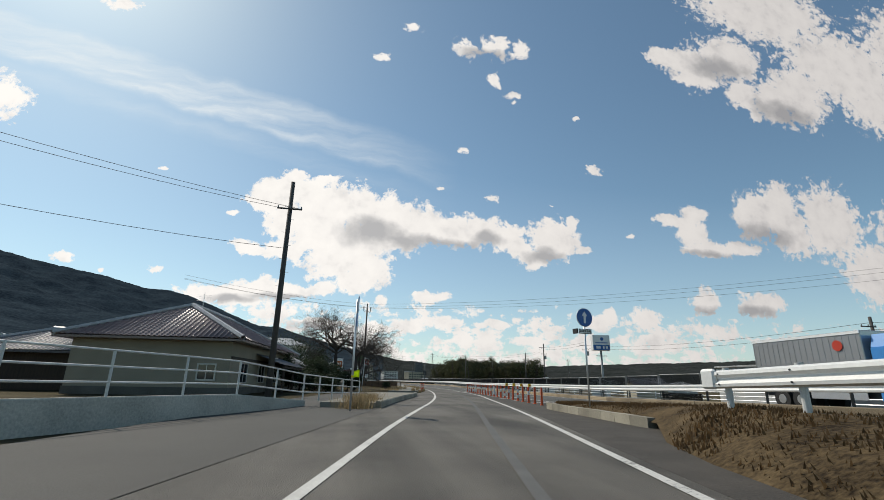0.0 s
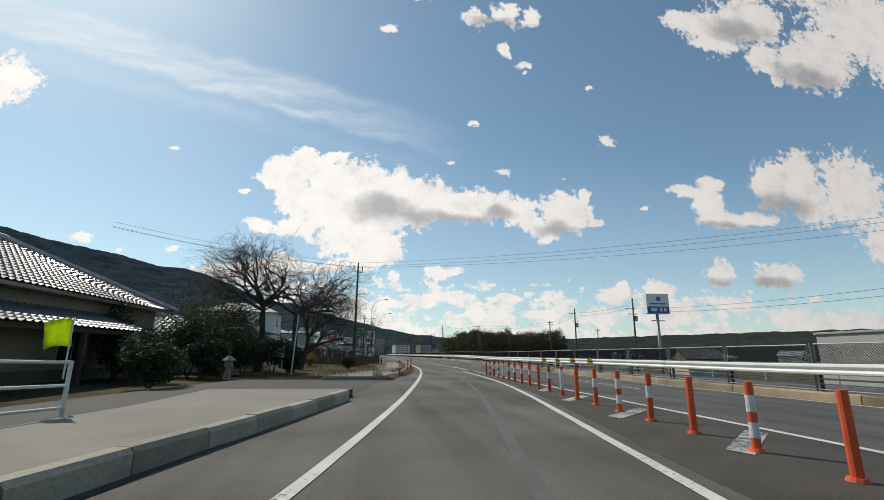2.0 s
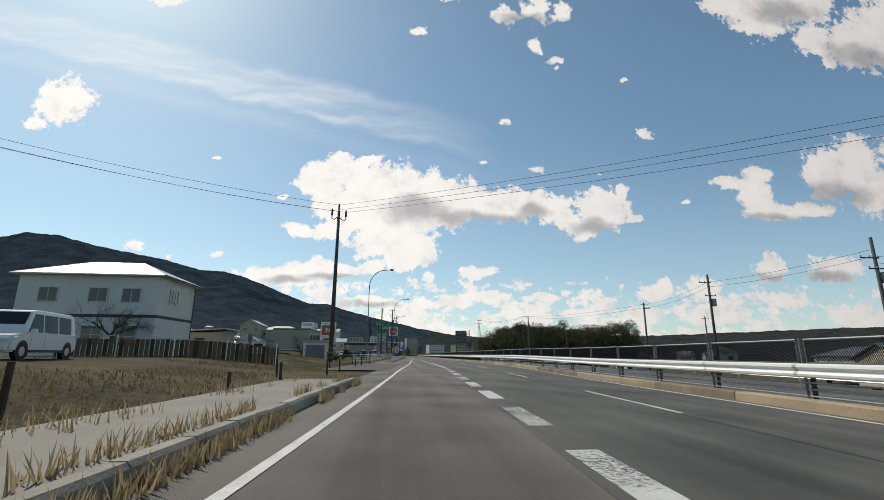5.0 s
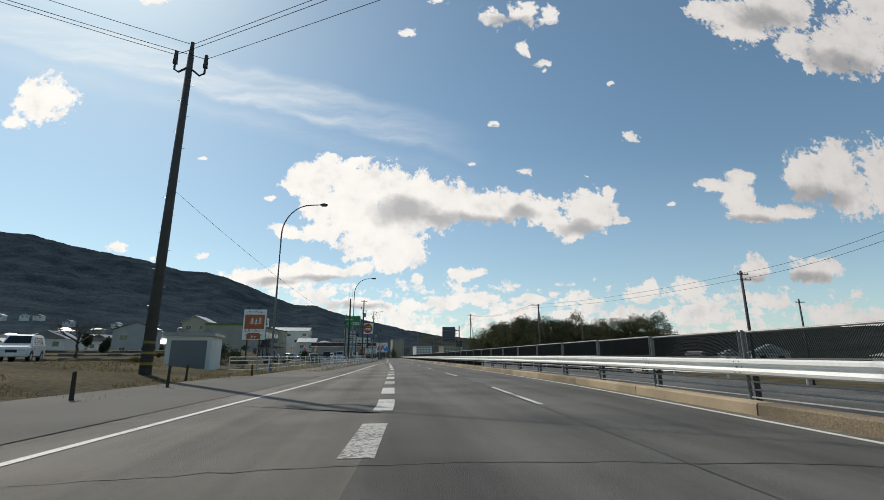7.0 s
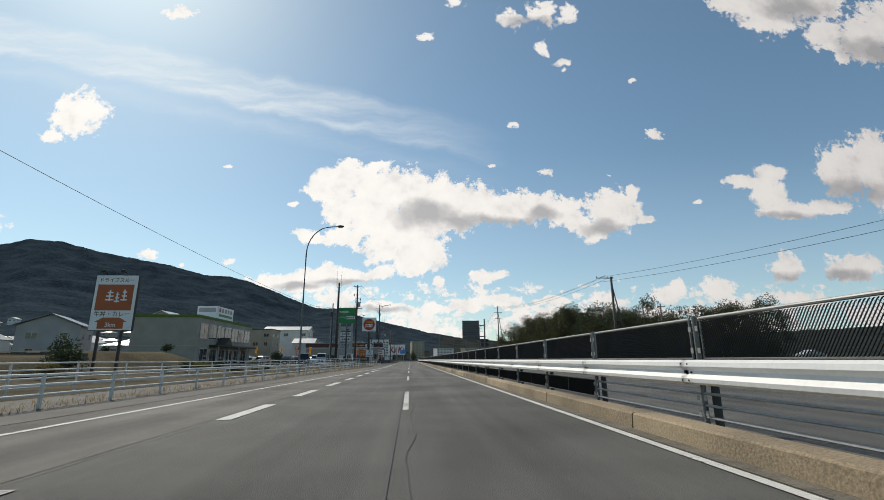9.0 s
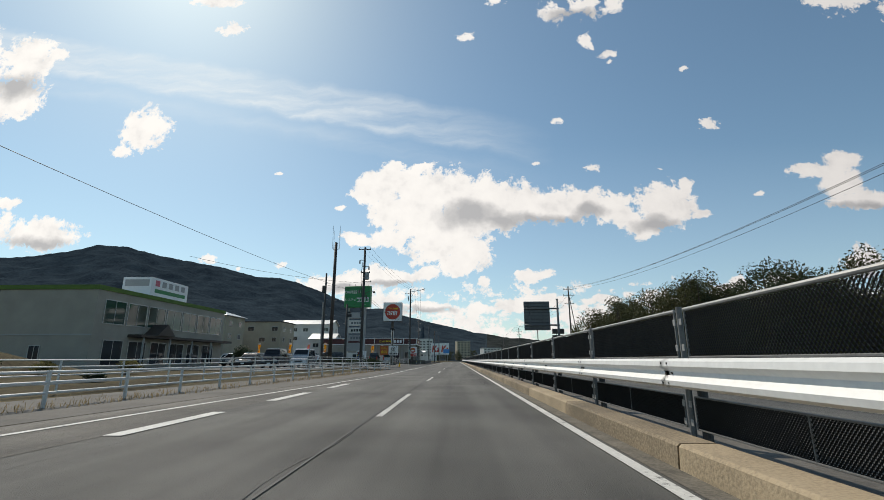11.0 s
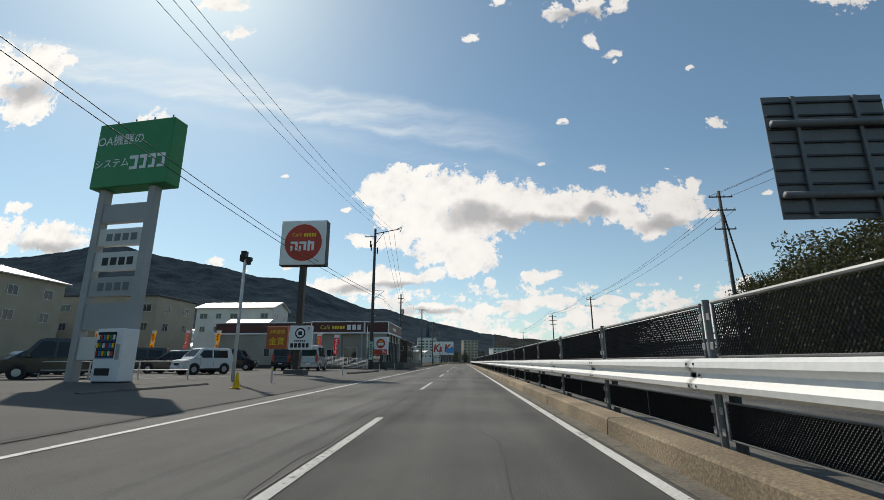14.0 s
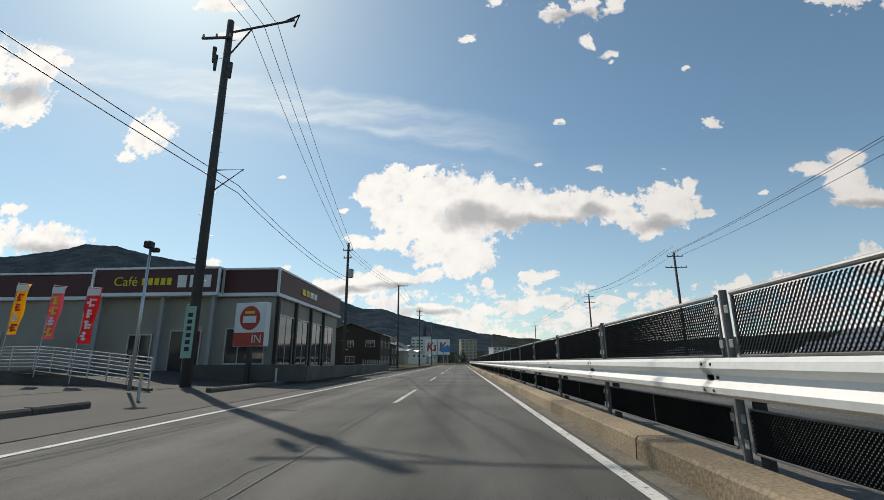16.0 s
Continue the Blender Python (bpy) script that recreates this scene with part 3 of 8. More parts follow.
def line_mesh(name, xf, y0, y1, w, material, label, step=2.5):
    n = max(1, int((y1 - y0) / step))
    ys = [y0 + (y1 - y0) * i / n for i in range(n + 1)]
    bm = sheet(B(), [(xf(y) - w / 2, y, surf(xf(y), y) + 0.008) for y in ys], [(xf(y) + w / 2, y, surf(xf(y), y) + 0.008) for y in ys])
    return tagged(part(name, bm, material), label, "road marking", kind="structure")


line_mesh("edge_line_left", ramp_left, -50, 400, 0.15, M_PAINT, "solid white edge line, slightly worn")
line_mesh("edge_line_slip", ramp_right, -50, 57, 0.15, M_PAINT, "solid white edge line along the slip road")
line_mesh("edge_line_nose", lambda y: median(y) - 7.5, -20, 57, 0.15, M_PAINT, "solid white edge line of the main carriageway")
line_mesh("edge_line_median", lambda y: median(y) - 0.38, -50, 400, 0.15, M_PAINT, "solid white line along the median kerb")
line_mesh("seam", lambda y: (ramp_left(y) + ramp_right(y)) / 2 + 0.35, 0, 57, 0.16, mat("tar_seam", (0.10, 0.10, 0.095), 0.9, var=0.2, scale=2), "pale paving seam along the slip road")
lane_marks = thing("lane_marking", "white dashed lane lines painted on the asphalt", "road marking", kind="structure")


def dash(x, y, w, ln, material, parent):
    xf = x if callable(x) else (lambda v: x)
    bm = sheet(B(), [(xf(v) - w / 2, v, surf(xf(v), v) + 0.008) for v in (y, y + ln / 2, y + ln)], [(xf(v) + w / 2, v, surf(xf(v), v) + 0.008) for v in (y, y + ln / 2, y + ln)])
    return part("dash", bm, material, parent)


for k in range(-11, 19):
    dash(lambda v: median(v) - 3.87, 119.5 + 15.52 * k, 0.14, 6.2, M_PAINT_MID, lane_marks)
for k in range(15):
    dash(lambda v: lerp_table([(57, -8.4), (104, -5.75), (135, -5.25)], v), 61.5 + 4.6 * k, 0.42, 2.7, M_PAINT_OLD if k % 3 == 2 else M_PAINT_MID, lane_marks)
for k in range(8):
    dash(-5.25, 133.6 + 6.0 * k, 0.3, 3.2, M_PAINT, lane_marks)
line_mesh("tar_joint", lambda y: median(y) - 3.99, -40, 380, 0.03, mat("tar_joint", (0.04, 0.039, 0.037), 0.7, var=0.3, scale=2), "dark sealed paving joint beside the lane line")
zebra = thing("zebra_marking", "worn white chevron bars on the traffic nose", "road marking", kind="structure")
for k in range(9):
    y = 24.5 + 3.1 * k
    x0, x1 = ramp_right(y) + 0.6, gore(y + 1.2) - 0.35
    x0 = max(x0, x1 - 1.5)
    if x1 - x0 > 0.5:
        part("bar", sheet(B(), [(x0, y, 0.010), (x1, y + 1.3, 0.010)], [(x0 + 0.1, y - 0.34, 0.010), (x1 + 0.1, y + 0.98, 0.010)]), M_PAINT_OLD, zebra)

# ---------- median: kerb stones, guard rail, mesh fence ----------
def crack(x, y, length, seed, w=0.014):
    r = random.Random(seed)
    n = int(length / 0.5)
    pts, px = [], x
    for i in range(n + 1):
        px += r.gauss(0, 0.035) + (x - px) * 0.04
        pts.append((px + 0.05 * math.sin(i * 0.7 + seed), y + length * i / n))
    ws = [w * r.uniform(0.5, 1.4) for _ in pts]
    bm = sheet(B(), [(a - k / 2, b, surf(a, b) + 0.007) for (a, b), k in zip(pts, ws)], [(a + k / 2, b, surf(a, b) + 0.007) for (a, b), k in zip(pts, ws)])
    part("crack", bm, M_TAR, cracks)


M_TAR = mat("tar_filler", (0.038, 0.036, 0.034), 0.75, var=0.3, scale=2)
cracks = thing("road_crack", "thin dark wandering cracks and tar seams in the asphalt", "crack", kind="structure")
for i, (x, y, ln) in enumerate(((-1.6, 118, 60), (-4.6, 150, 55), (0.6, 176, 70), (-1.9, 205, 60), (-4.4, 222, 50), (-0.2, 255, 60), (-2.6, 285, 60), (-5.6, 108, 40))):
    crack(x, y, ln, i + 1)
def crack_across(x0, x1, y, bow, seed, w=0.03):
    """A dark joint that wanders across the lanes."""
    r = random.Random(seed)
    n = int((x1 - x0) / 0.25)
    pts = [(x0 + (x1 - x0) * i / n, y + bow * math.sin(math.pi * i / n) + r.gauss(0, 0.035)) for i in range(n + 1)]
    ws = [w * r.uniform(0.4, 1.3) for _ in pts]
    part("crack", sheet(B(), [(a, b + k / 2, surf(a, b) + 0.007) for (a, b), k in zip(pts, ws)], [(a, b - k / 2, surf(a, b) + 0.007) for (a, b), k in zip(pts, ws)]), M_TAR, cracks)


for i, (x0, x1, y, bow) in enumerate(((-7.2, 1.6, 152.6, -1.2), (-7.0, -1.0, 139.0, 0.4), (-6.4, 1.8, 171.0, 0.5), (-5.2, 1.9, 203.4, -0.4), (-5.2, -1.6, 229.0, 0.5), (-5.3, 1.9, 247.5, -0.6), (-5.3, 1.8, 268.5, 0.4), (-11.4, -5.8, 66.0, 0.3), (-9.5, 0.5, 97.5, 0.5), (-8.6, 1.5, 121.0, -0.5))):
    crack_across(x0, x1, y, bow, 40 + i)
kerb_med = thing("median_kerb", "brownish concrete median kerb of long cast blocks", "kerb", kind="structure")
for k in range(74):
    y0, y1 = -8.3 + 5.0 * k, -8.3 + 5.0 * (k + 1) - 0.04
    ym = (y0 + y1) / 2
    pr = [(0.0, -0.3), (0.03, 0.23), (0.06, 0.26), (0.44, 0.262), (0.47, 0.23), (0.47, -0.3)]
    bm = sweep(B(), [(median(y0), y0, drop(y0)), (median(ym), ym, drop(ym)), (median(y1), y1, drop(y1))], pr)
    part("kerb_stone", bm, M_KERB, kerb_med)
tagged(part("median_strip", sheet(B(), [(median(y) + 0.46, y, drop(y) + 0.12) for y in YS], [(median(y) + 1.7, y, drop(y) + 0.1) for y in YS]), M_CONC_DK), "dirty concrete strip between the carriageways", "pavement", kind="structure")
part("gutter", sheet(B(), [(median(y) - 0.24, y, drop(y) + 0.006) for y in YS], [(median(y) + 0.02, y, drop(y) + 0.007) for y in YS]), mat("gutter_grit", (0.13, 0.115, 0.09), 0.95, var=0.5, scale=3, fine=25, bump=0.6), kerb_med, "gritty gutter")

W_BEAM = [(0.0, 0.78), (-0.075, 0.815), (-0.085, 0.87), (-0.02, 0.93), (-0.02, 0.98), (-0.085, 1.04), (-0.075, 1.10), (0.0, 1.135), (0.012, 1.13), (-0.06, 1.095), (-0.068, 1.045), (-0.004, 0.985), (-0.004, 0.925), (-0.068, 0.865), (-0.06, 0.82), (0.012, 0.785)]
RAIL_OFF, FENCE_OFF = 0.42, 0.66


def guard_rail():
    g = thing("guard_rail", "long white double-wave steel guard rail on the median", "guard rail")
    bolt = cy(B(), (-0.098, 0, 0), (-0.06, 0, 0), 0.014, n=6)
    bolt_me = part("bolt", bolt, M_BOLT, g).data
    for k in range(88):
        y0, y1 = 14.5 + 4.0 * k, 14.5 + 4.0 * (k + 1)
        pts = [(median(y) + RAIL_OFF, y, drop(y)) for y in (y0, y0 + 2, y1 + 0.12)]
        part("beam", sweep(B(), pts, W_BEAM), M_BEAM, g, "" if k else "white wave beam")
        x, z = median(y1) + RAIL_OFF, drop(y1)
        post = cy(B(), (x + 0.36, y1, z), (x + 0.36, y1, z + 1.02), 0.06, n=10)
        bx(post, x + 0.012, x + 0.31, y1 - 0.04, y1 + 0.04, z + 0.86, z + 1.05)
        part("post", post, M_POLE, g)
        if 100 < y1 < 290:
            for dy, dz in ((-0.08, 1.075), (0.08, 1.075), (-0.08, 0.955), (0.08, 0.955), (-0.08, 0.84), (0.08, 0.84)):
                share("bolt", bolt_me, g, Matrix.Translation((x + (0.058 if abs(dz - 0.955) < 0.01 else 0.012), y1 + dy, z + dz)))
    for o in list(g.children):
        if o.data == bolt_me and o.matrix_basis.translation.length < 0.01:
            o.matrix_basis = Matrix.Translation((median(14.5) + RAIL_OFF, 14.6, drop(14.5) + 1.07))
    return g


guard_rail()


def island_rail():
    """A short guard rail on the grass mound, its end turned towards the nose."""
    g = thing("guard_rail", "white double-wave steel guard rail ending on the grass mound", "guard rail")
    path = lambda y: (-14.2 + 0.07 * (y - 12.0), y, 0.2 + 0.03 * min(6.0, 12.0 - y))
    for k in range(7):
        y1 = 12.25 - 4.0 * k
        part("beam", sweep(B(), [path(y1 - 4.1), path(y1 - 2.0), path(y1)], W_BEAM), M_BEAM, g)
    part("end_sleeve", bx(B(), -14.30, -14.18, 12.1, 12.5, 0.96, 1.37, 0.05), M_BEAM, g, "rounded white end cap")
    for k in range(15):
        x, y, z = path(12.0 - 1.7 * k)
        post = cy(B(), (x + 0.12, y, 0.2), (x + 0.12, y, z + 1.18), 0.065, n=12)
        bx(post, x + 0.0, x + 0.08, y - 0.05, y + 0.05, z + 0.88, z + 1.03)
        part("post", post, M_WHITE, g)
        for dz in (0.86, 1.06):
            part("bolt", cy(B(), (x - 0.1, y, z + dz), (x - 0.06, y, z + dz), 0.018, n=6), M_BOLT, g)


island_rail()


def mesh_sheet(w, z0, z1, cell=0.022, pitch=0.03, tx=0.007):
    """Expanded metal: zigzag strands, each a strip tilted out of the sheet."""
    bm = B()
    rows = int((z1 - z0) / pitch)
    cols = int(w / cell)
    dz = (z1 - z0) / rows
    dy = w / cols
    tz = 0.0032
    for r in range(rows + 1):
        prev = None
        for c in range(cols + 1):
            up = dz * 0.5 if (c + r) % 2 else -dz * 0.5
            z = min(z1, max(z0, z0 + r * dz + up))
            y = -w / 2 + c * dy
            v = (bm.verts.new((-tx, y, z + tz)), bm.verts.new((tx, y, z - tz)))
            if prev:
                bm.faces.new((prev[0], v[0], v[1], prev[1]))
            prev = v
    return bm


def mesh_fence():
    f = thing("mesh_fence", "dark expanded-metal glare fence in grey frames on the median", "fence")
    hi_me = lo_me = hi_fr = lo_fr = post_me = plate_me = None
    pipes = {}

    def frame_bm(w, z0, z1, mid):
        bm = B()
        r = 0.016
        for a, b in (((0, -w / 2, z0), (0, w / 2, z0)), ((0, -w / 2, z1), (0, w / 2, z1)), ((0, -w / 2, z0), (0, -w / 2, z1)), ((0, w / 2, z0), (0, w / 2, z1))):
            cy(bm, a, b, r * (0.8 if z1 < 1 else 1.0), n=6)
        if mid:
            cy(bm, (0, 0, z0), (0, 0, z1), r * 0.8, n=6)
        return bm

    W = 3.72
    for k in range(80):
        yc = 28.6 + 4.0 * k
        x, z = median(yc) + FENCE_OFF, drop(yc)
        tilt = math.atan2(median(yc - 2) - median(yc + 2), 4.0)
        m = Matrix.Translation((x, yc, z)) @ Matrix.Rotation(tilt, 4, 'Z')
        if hi_me is None:
            a = part("upper_mesh", mesh_sheet(W, 1.16, 1.72), M_MESH, f, "dark mesh")
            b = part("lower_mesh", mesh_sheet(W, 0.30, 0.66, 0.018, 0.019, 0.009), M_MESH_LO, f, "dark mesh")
            c = part("upper_frame", frame_bm(W, 1.15, 1.745, False), M_FENCE, f, "grey tube frame")
            d = part("lower_frame", frame_bm(W, 0.29, 0.67, True), M_FENCE, f, "grey tube frame")
            pb = B()
            cy(pb, (0, 0, 0.0), (0, 0, 1.80), 0.038, n=10)
            e = part("post", pb, M_FENCE, f)
            tr = part("top_rail", cy(B(), (0, -1.87, 1.755), (0, 1.87, 1.755), 0.024, n=8), M_FRAME, f, "grey steel top tube")
            tr.matrix_basis, top_me = m, tr.data
            for o in (a, b, c, d):
                o.matrix_basis = m
            hi_me, lo_me, hi_fr, lo_fr, post_me = a.data, b.data, c.data, d.data, e.data
            e.matrix_basis = m @ Matrix.Translation((0, 2.0, 0))
            gb = bx(B(), -0.044, -0.038, -0.034, 0.034, -0.04, 0.04, 0.003)
            g = part("bracket", gb, M_FRAME, f)
            plate_me = g.data
            g.matrix_basis = m @ Matrix.Translation((0, 1.91, 1.27))
            continue
        share("upper_mesh", hi_me, f, m)
        share("top_rail", top_me, f, m)
        share("upper_frame", hi_fr, f, m)
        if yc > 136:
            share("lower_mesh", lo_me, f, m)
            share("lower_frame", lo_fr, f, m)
        else:
            for zz in (0.30, 0.47, 0.64):
                pipe = part("lower_pipe", cy(B(), (0, -1.98, zz), (0, 1.98, zz), 0.022, n=7), M_FRAME, f) if zz not in pipes else share("lower_pipe", pipes[zz], f)
                pipes[zz] = pipe.data
                pipe.matrix_basis = m
        share("post", post_me, f, m @ Matrix.Translation((0, 2.0, 0)))
        if 118 < yc < 262:
            for s in (-0.085, 0.085):
                for zz in (0.36, 0.58, 1.27, 1.6):
                    share("bracket", plate_me, f, m @ Matrix.Translation((0, 2.0 + s, zz)))


mesh_fence()

# opposite side: a plain guard pipe along the far edge
far_rail = thing("guard_pipe", "pale steel pipe railing along the far edge of the road", "railing")
for zz in (0.45, 0.75, 1.05):
    part("rail", tube(B(), [(median(y) + 11.2, y, drop(y) - 0.3 + zz) for y in range(10, 330, 10)], 0.035), M_GALV, far_rail)
for k in range(64):
    y = 12 + 5 * k
    part("post", cy(B(), (median(y) + 11.2, y, drop(y) - 0.75), (median(y) + 11.2, y, drop(y) + 0.8), 0.05), M_GALV, far_rail)


# yellow arrow boards on the guard rail
def arrow_board(y):
    x, z = median(y) + RAIL_OFF - 0.14, drop(y) + 0.97
    b = thing("arrow_board", "small yellow board with a red arrow fixed to the guard rail", "traffic sign", x, y, z, 0, "arrow boards")
    part("plate", bx(B(), -0.2, 0.2, -0.012, 0.012, -0.13, 0.13, 0.004), M_YELLOW, b)
    ar = prism(B(), [(-0.14, 0), (-0.03, 0.085), (-0.03, 0.035), (0.14, 0.035), (0.14, -0.035), (-0.03, -0.035), (-0.03, -0.085)], -0.02, -0.014)
    part("arrow", ar, M_RED, b)
    part("bracket", bx(B(), -0.03, 0.16, 0.012, 0.03, -0.03, 0.03), M_GALV, b)
    b.matrix_basis = b.matrix_basis @ Matrix.Diagonal((1.3, 1.0, 1.25, 1))


for y in (55.0, 58.0, 61.15, 64.5):
    arrow_board(y)


# ---------- rubber lane posts on the nose ----------
def lane_post(x, y, bands, lean):
    p = thing("lane_post", "orange rubber lane post with %s on the road" % ("white bands" if bands else "plain faded shaft"), "delineator post", x, y, 0.004, 0, "lane posts")
    part("base", cy(B(), (0, 0, 0), (0, 0, 0.035), 0.10, 0.085, n=12), M_ORANGE, p)
    part("shaft", cy(B(), (0, 0, 0.035), (lean, 0, 0.82), 0.055, 0.05, n=12), M_ORANGE, p, smooth=False)
    for a, b in bands:
        part("band", cy(B(), (lean * a / 0.82, 0, a), (lean * b / 0.82, 0, b), 0.0575, 0.0565, n=12), M_BAND, p)


BANDS = {0: [], 1: [(0.40, 0.60)], 2: [(0.16, 0.34), (0.46, 0.66)], 3: [(0.14, 0.72)]}
for k in range(22):
    y = 25.34 + 1.3 * k
    t = (y - 40) / 10
    lane_post(-10.33 + 1.25 * t - 0.08 * t * t, y, BANDS[(0, 0, 1, 0, 2, 0, 1, 2, 1, 0, 3, 1, 0, 1, 1, 1, 1, 3, 2, 1, 2, 0)[k]], random.uniform(-0.012, 0.012))
for x, y in ((-14.1, 49.8), (-13.3, 53.6), (-12.7, 57.4), (-12.2, 62.0)):
    lane_post(x - 0.25, y, [(0.42, 0.52), (0.6, 0.68)], 0.0)

# ---------- kerbs, pavement and verge on the near side ----------
def kerb_run(name, pts, h, w, material, label, piece=1.2, lvl=0.0):
    k = thing(name, label, "kerb", kind="structure")
    P = [Vector((*p, lvl)) for p in pts]
    L = [0]
    for a, b in zip(P, P[1:]):
        L.append(L[-1] + (b - a).length)

    def at(s):
        for i in range(len(P) - 1):
            if s <= L[i + 1] or i == len(P) - 2:
                return P[i].lerp(P[i + 1], (s - L[i]) / (L[i + 1] - L[i]))
    n = int(L[-1] / piece)
    for i in range(n):
        a, b = at(i * piece), at((i + 1) * piece - 0.02)
        hh = h + random.uniform(-0.012, 0.012)
        part("kerb_stone", sweep(B(), [a, b], [(-w / 2, -0.1), (-w / 2, hh), (w / 2 - 0.04, hh), (w / 2, hh - 0.05), (w / 2, -0.1)]), material, k)


left_kerb = [(-20.4, 22.2), (-19.7, 25.5), (-18.6, 30), (-17.4, 34.5), (-16.45, 38.4)]
kerb_run("kerb_near", left_kerb, 0.24, 0.2, M_KERB2, "weathered grey concrete kerb stones beside the slip road")
kerb2 = [(-15.35, 46.2), (-14.4, 50), (-13.3, 56), (-12.5, 63), (-12.1, 72), (-11.7, 82)]
kerb_run("kerb_far", kerb2, 0.22, 0.2, M_KERB2, "grey concrete kerb stones along the field edge")
part_pav = tagged(part("pavement_near", sheet(B(), [(-22.6, 22.36, 0.0), (-22.6, 22.4, 0.2), (-21.9, 26, 0.2), (-21, 30, 0.2), (-20.3, 34.5, 0.2), (-20.2, 38.4, 0.2), (-20.2, 38.44, 0.0)], [(-20.5, 22.16, 0.0)] + [(x - 0.1, y, 0.2) for x, y in left_kerb] + [(-16.55, 38.44, 0.0)]), M_CONC), "pale concrete pavement with stains", "pavement", kind="structure")
tagged(part("pavement_far", sheet(B(), [(-17.95, 46.15, 0.0)] + [(x - 2.6, y, 0.17) for x, y in kerb2], [(-15.45, 46.15, 0.0)] + [(x - 0.1, y, 0.17) for x, y in kerb2]), M_CONC), "pale concrete pavement beside the field", "pavement", kind="structure")
tagged(part("apron_near", sheet(B(), [(-27.5, 8, 0.006), (-25.5, 18, 0.006), (-24.5, 30, 0.006), (-23.0, 39, 0.006), (-21.5, 46.5, 0.006)], [(ramp_left(y) - 1.55, y, 0.007) for y in (8, 18, 30, 39, 46.5)]), M_LOT), "patched asphalt apron beside the slip road", "pavement", kind="structure")

# grassy island with its kerb on the main-road side
isl = [(-14.2, 14.4), (-14.03, 16), (-13.8, 18), (-13.5, 21.2), (-13.2, 22.8)]
kerb_run("kerb_island", isl, 0.25, 0.24, M_KERB2, "old chipped concrete kerb stones round the grass island", 0.9)


def island():
    bm = B()
    rows = []
    for j in range(26):
        y = -30 + 2.2 * j
        xl = lerp_table([(-30, -26.8), (5, -18.2), (11, -16.3), (14.4, -14.1), (18, -13.7), (22.6, -13.1), (25.1, -11.8)], y)
        xr = median(y) - 7.6
        if y > 24:
            xr = max(xl + 0.3, lerp_table([(24, -11.0), (27, -11.4)], y))
        row = []
        for i in range(9):
            t = i / 8
            x = xl + (xr - xl) * t
            z = 0.17 + 0.45 * math.sin(math.pi * min(1, t * 1.15)) * min(1, max(0, (24 - y) / 12)) + 0.05 * noise.noise((x * 0.9, y * 0.9, 1))
            row.append(bm.verts.new((x, y, z if 0 < i < 8 else 0.0 if y < 14 and i == 0 else 0.15)))
        rows.append(row)
        if y > 24.8:
            break
    for a, b in zip(rows, rows[1:]):
        for i in range(8):
            bm.faces.new((a[i], a[i + 1], b[i + 1], b[i]))
    tagged(part("island_ground", bm, M_GRASS, smooth=True), "brown dead grass mound between slip road and carriageway", "ground", kind="structure")


island()


def blades(name, label, spots, material, hmin, hmax, wid=0.012):
    bm = B()
    for x, y, z in spots:
        h = random.uniform(hmin, hmax)
        a = random.uniform(0, math.pi * 2)
        lx, ly = random.gauss(0, 0.25) * h, random.gauss(0, 0.25) * h
        w = wid * random.uniform(0.7, 1.5)
        dx, dy = w * math.cos(a), w * math.sin(a)
        v = [bm.verts.new(p) for p in ((x - dx, y - dy, z), (x + dx, y + dy, z), (x + lx * 0.5 + dx * 0.6, y + ly * 0.5 + dy * 0.6, z + h * 0.6), (x + lx, y + ly, z + h), (x + lx * 0.5 - dx * 0.6, y + ly * 0.5 - dy * 0.6, z + h * 0.6))]
        bm.faces.new(v)
    return tagged(part(name, bm, material), label, "grass", kind="stuff")


rng = random.Random(4)
spots = []
for _ in range(26000):
    y = rng.uniform(-4, 24.5)
    xl = lerp_table([(-30, -26.7), (5, -18.1), (11, -16.2), (14.4, -13.9), (18, -13.5), (22.6, -12.9), (25.1, -11.6)], y)
    x = rng.uniform(xl, max(xl + 0.3, min(xl + 5.5, median(y) - 7.8)))
    t = (x - xl) / (median(y) - 7.6 - xl)
    z = (0.15 if y > 14 else 0.15 * min(1, t * 8)) + 0.43 * math.sin(math.pi * min(1, max(0, t) * 1.15)) * min(1, max(0, (24 - y) / 12))
    if noise.noise((x * 0.8, y * 0.8, 7)) > -0.25:
        spots.append((x, y, z))
blades("dry_grass", "short brown dead grass on the island", spots, translucent(mat("dead_turf", (0.11, 0.068, 0.032), 0.95, var=0.5, scale=2, fine=10), 0.5), 0.04, 0.15, 0.02)
spots = [(-21.25 + rng.gauss(0, 0.32) + 0.16 * (yy - 22), yy, 0.0) for yy in [21.2 + 4.8 * rng.random() for _ in range(1700)]]
blades("tall_dry_grass", "tall straw-coloured dry grass beside the kerb", spots, M_BLADE, 0.15, 0.62, 0.008)
spots = []
for k in range(9000):
    a, b = rng.choice([(kerb2, 0.3), (kerb2, 0.25), (kerb2, -0.4), (kerb2, -2.8)])
    i = rng.randrange(len(a) - 1)
    t = rng.random()
    x, y = (a[i][0] * (1 - t) + a[i + 1][0] * t, a[i][1] * (1 - t) + a[i + 1][1] * t)
    if noise.noise((x * 1.5, y * 0.5, 2)) > 0.1:
        spots.append((x + b * rng.uniform(0.6, 1.2), y, 0.16 if b < 0 else 0.0))
blades("kerb_weeds", "dry weeds growing along the kerb joints", spots, M_BLADE, 0.05, 0.3)
spots = []
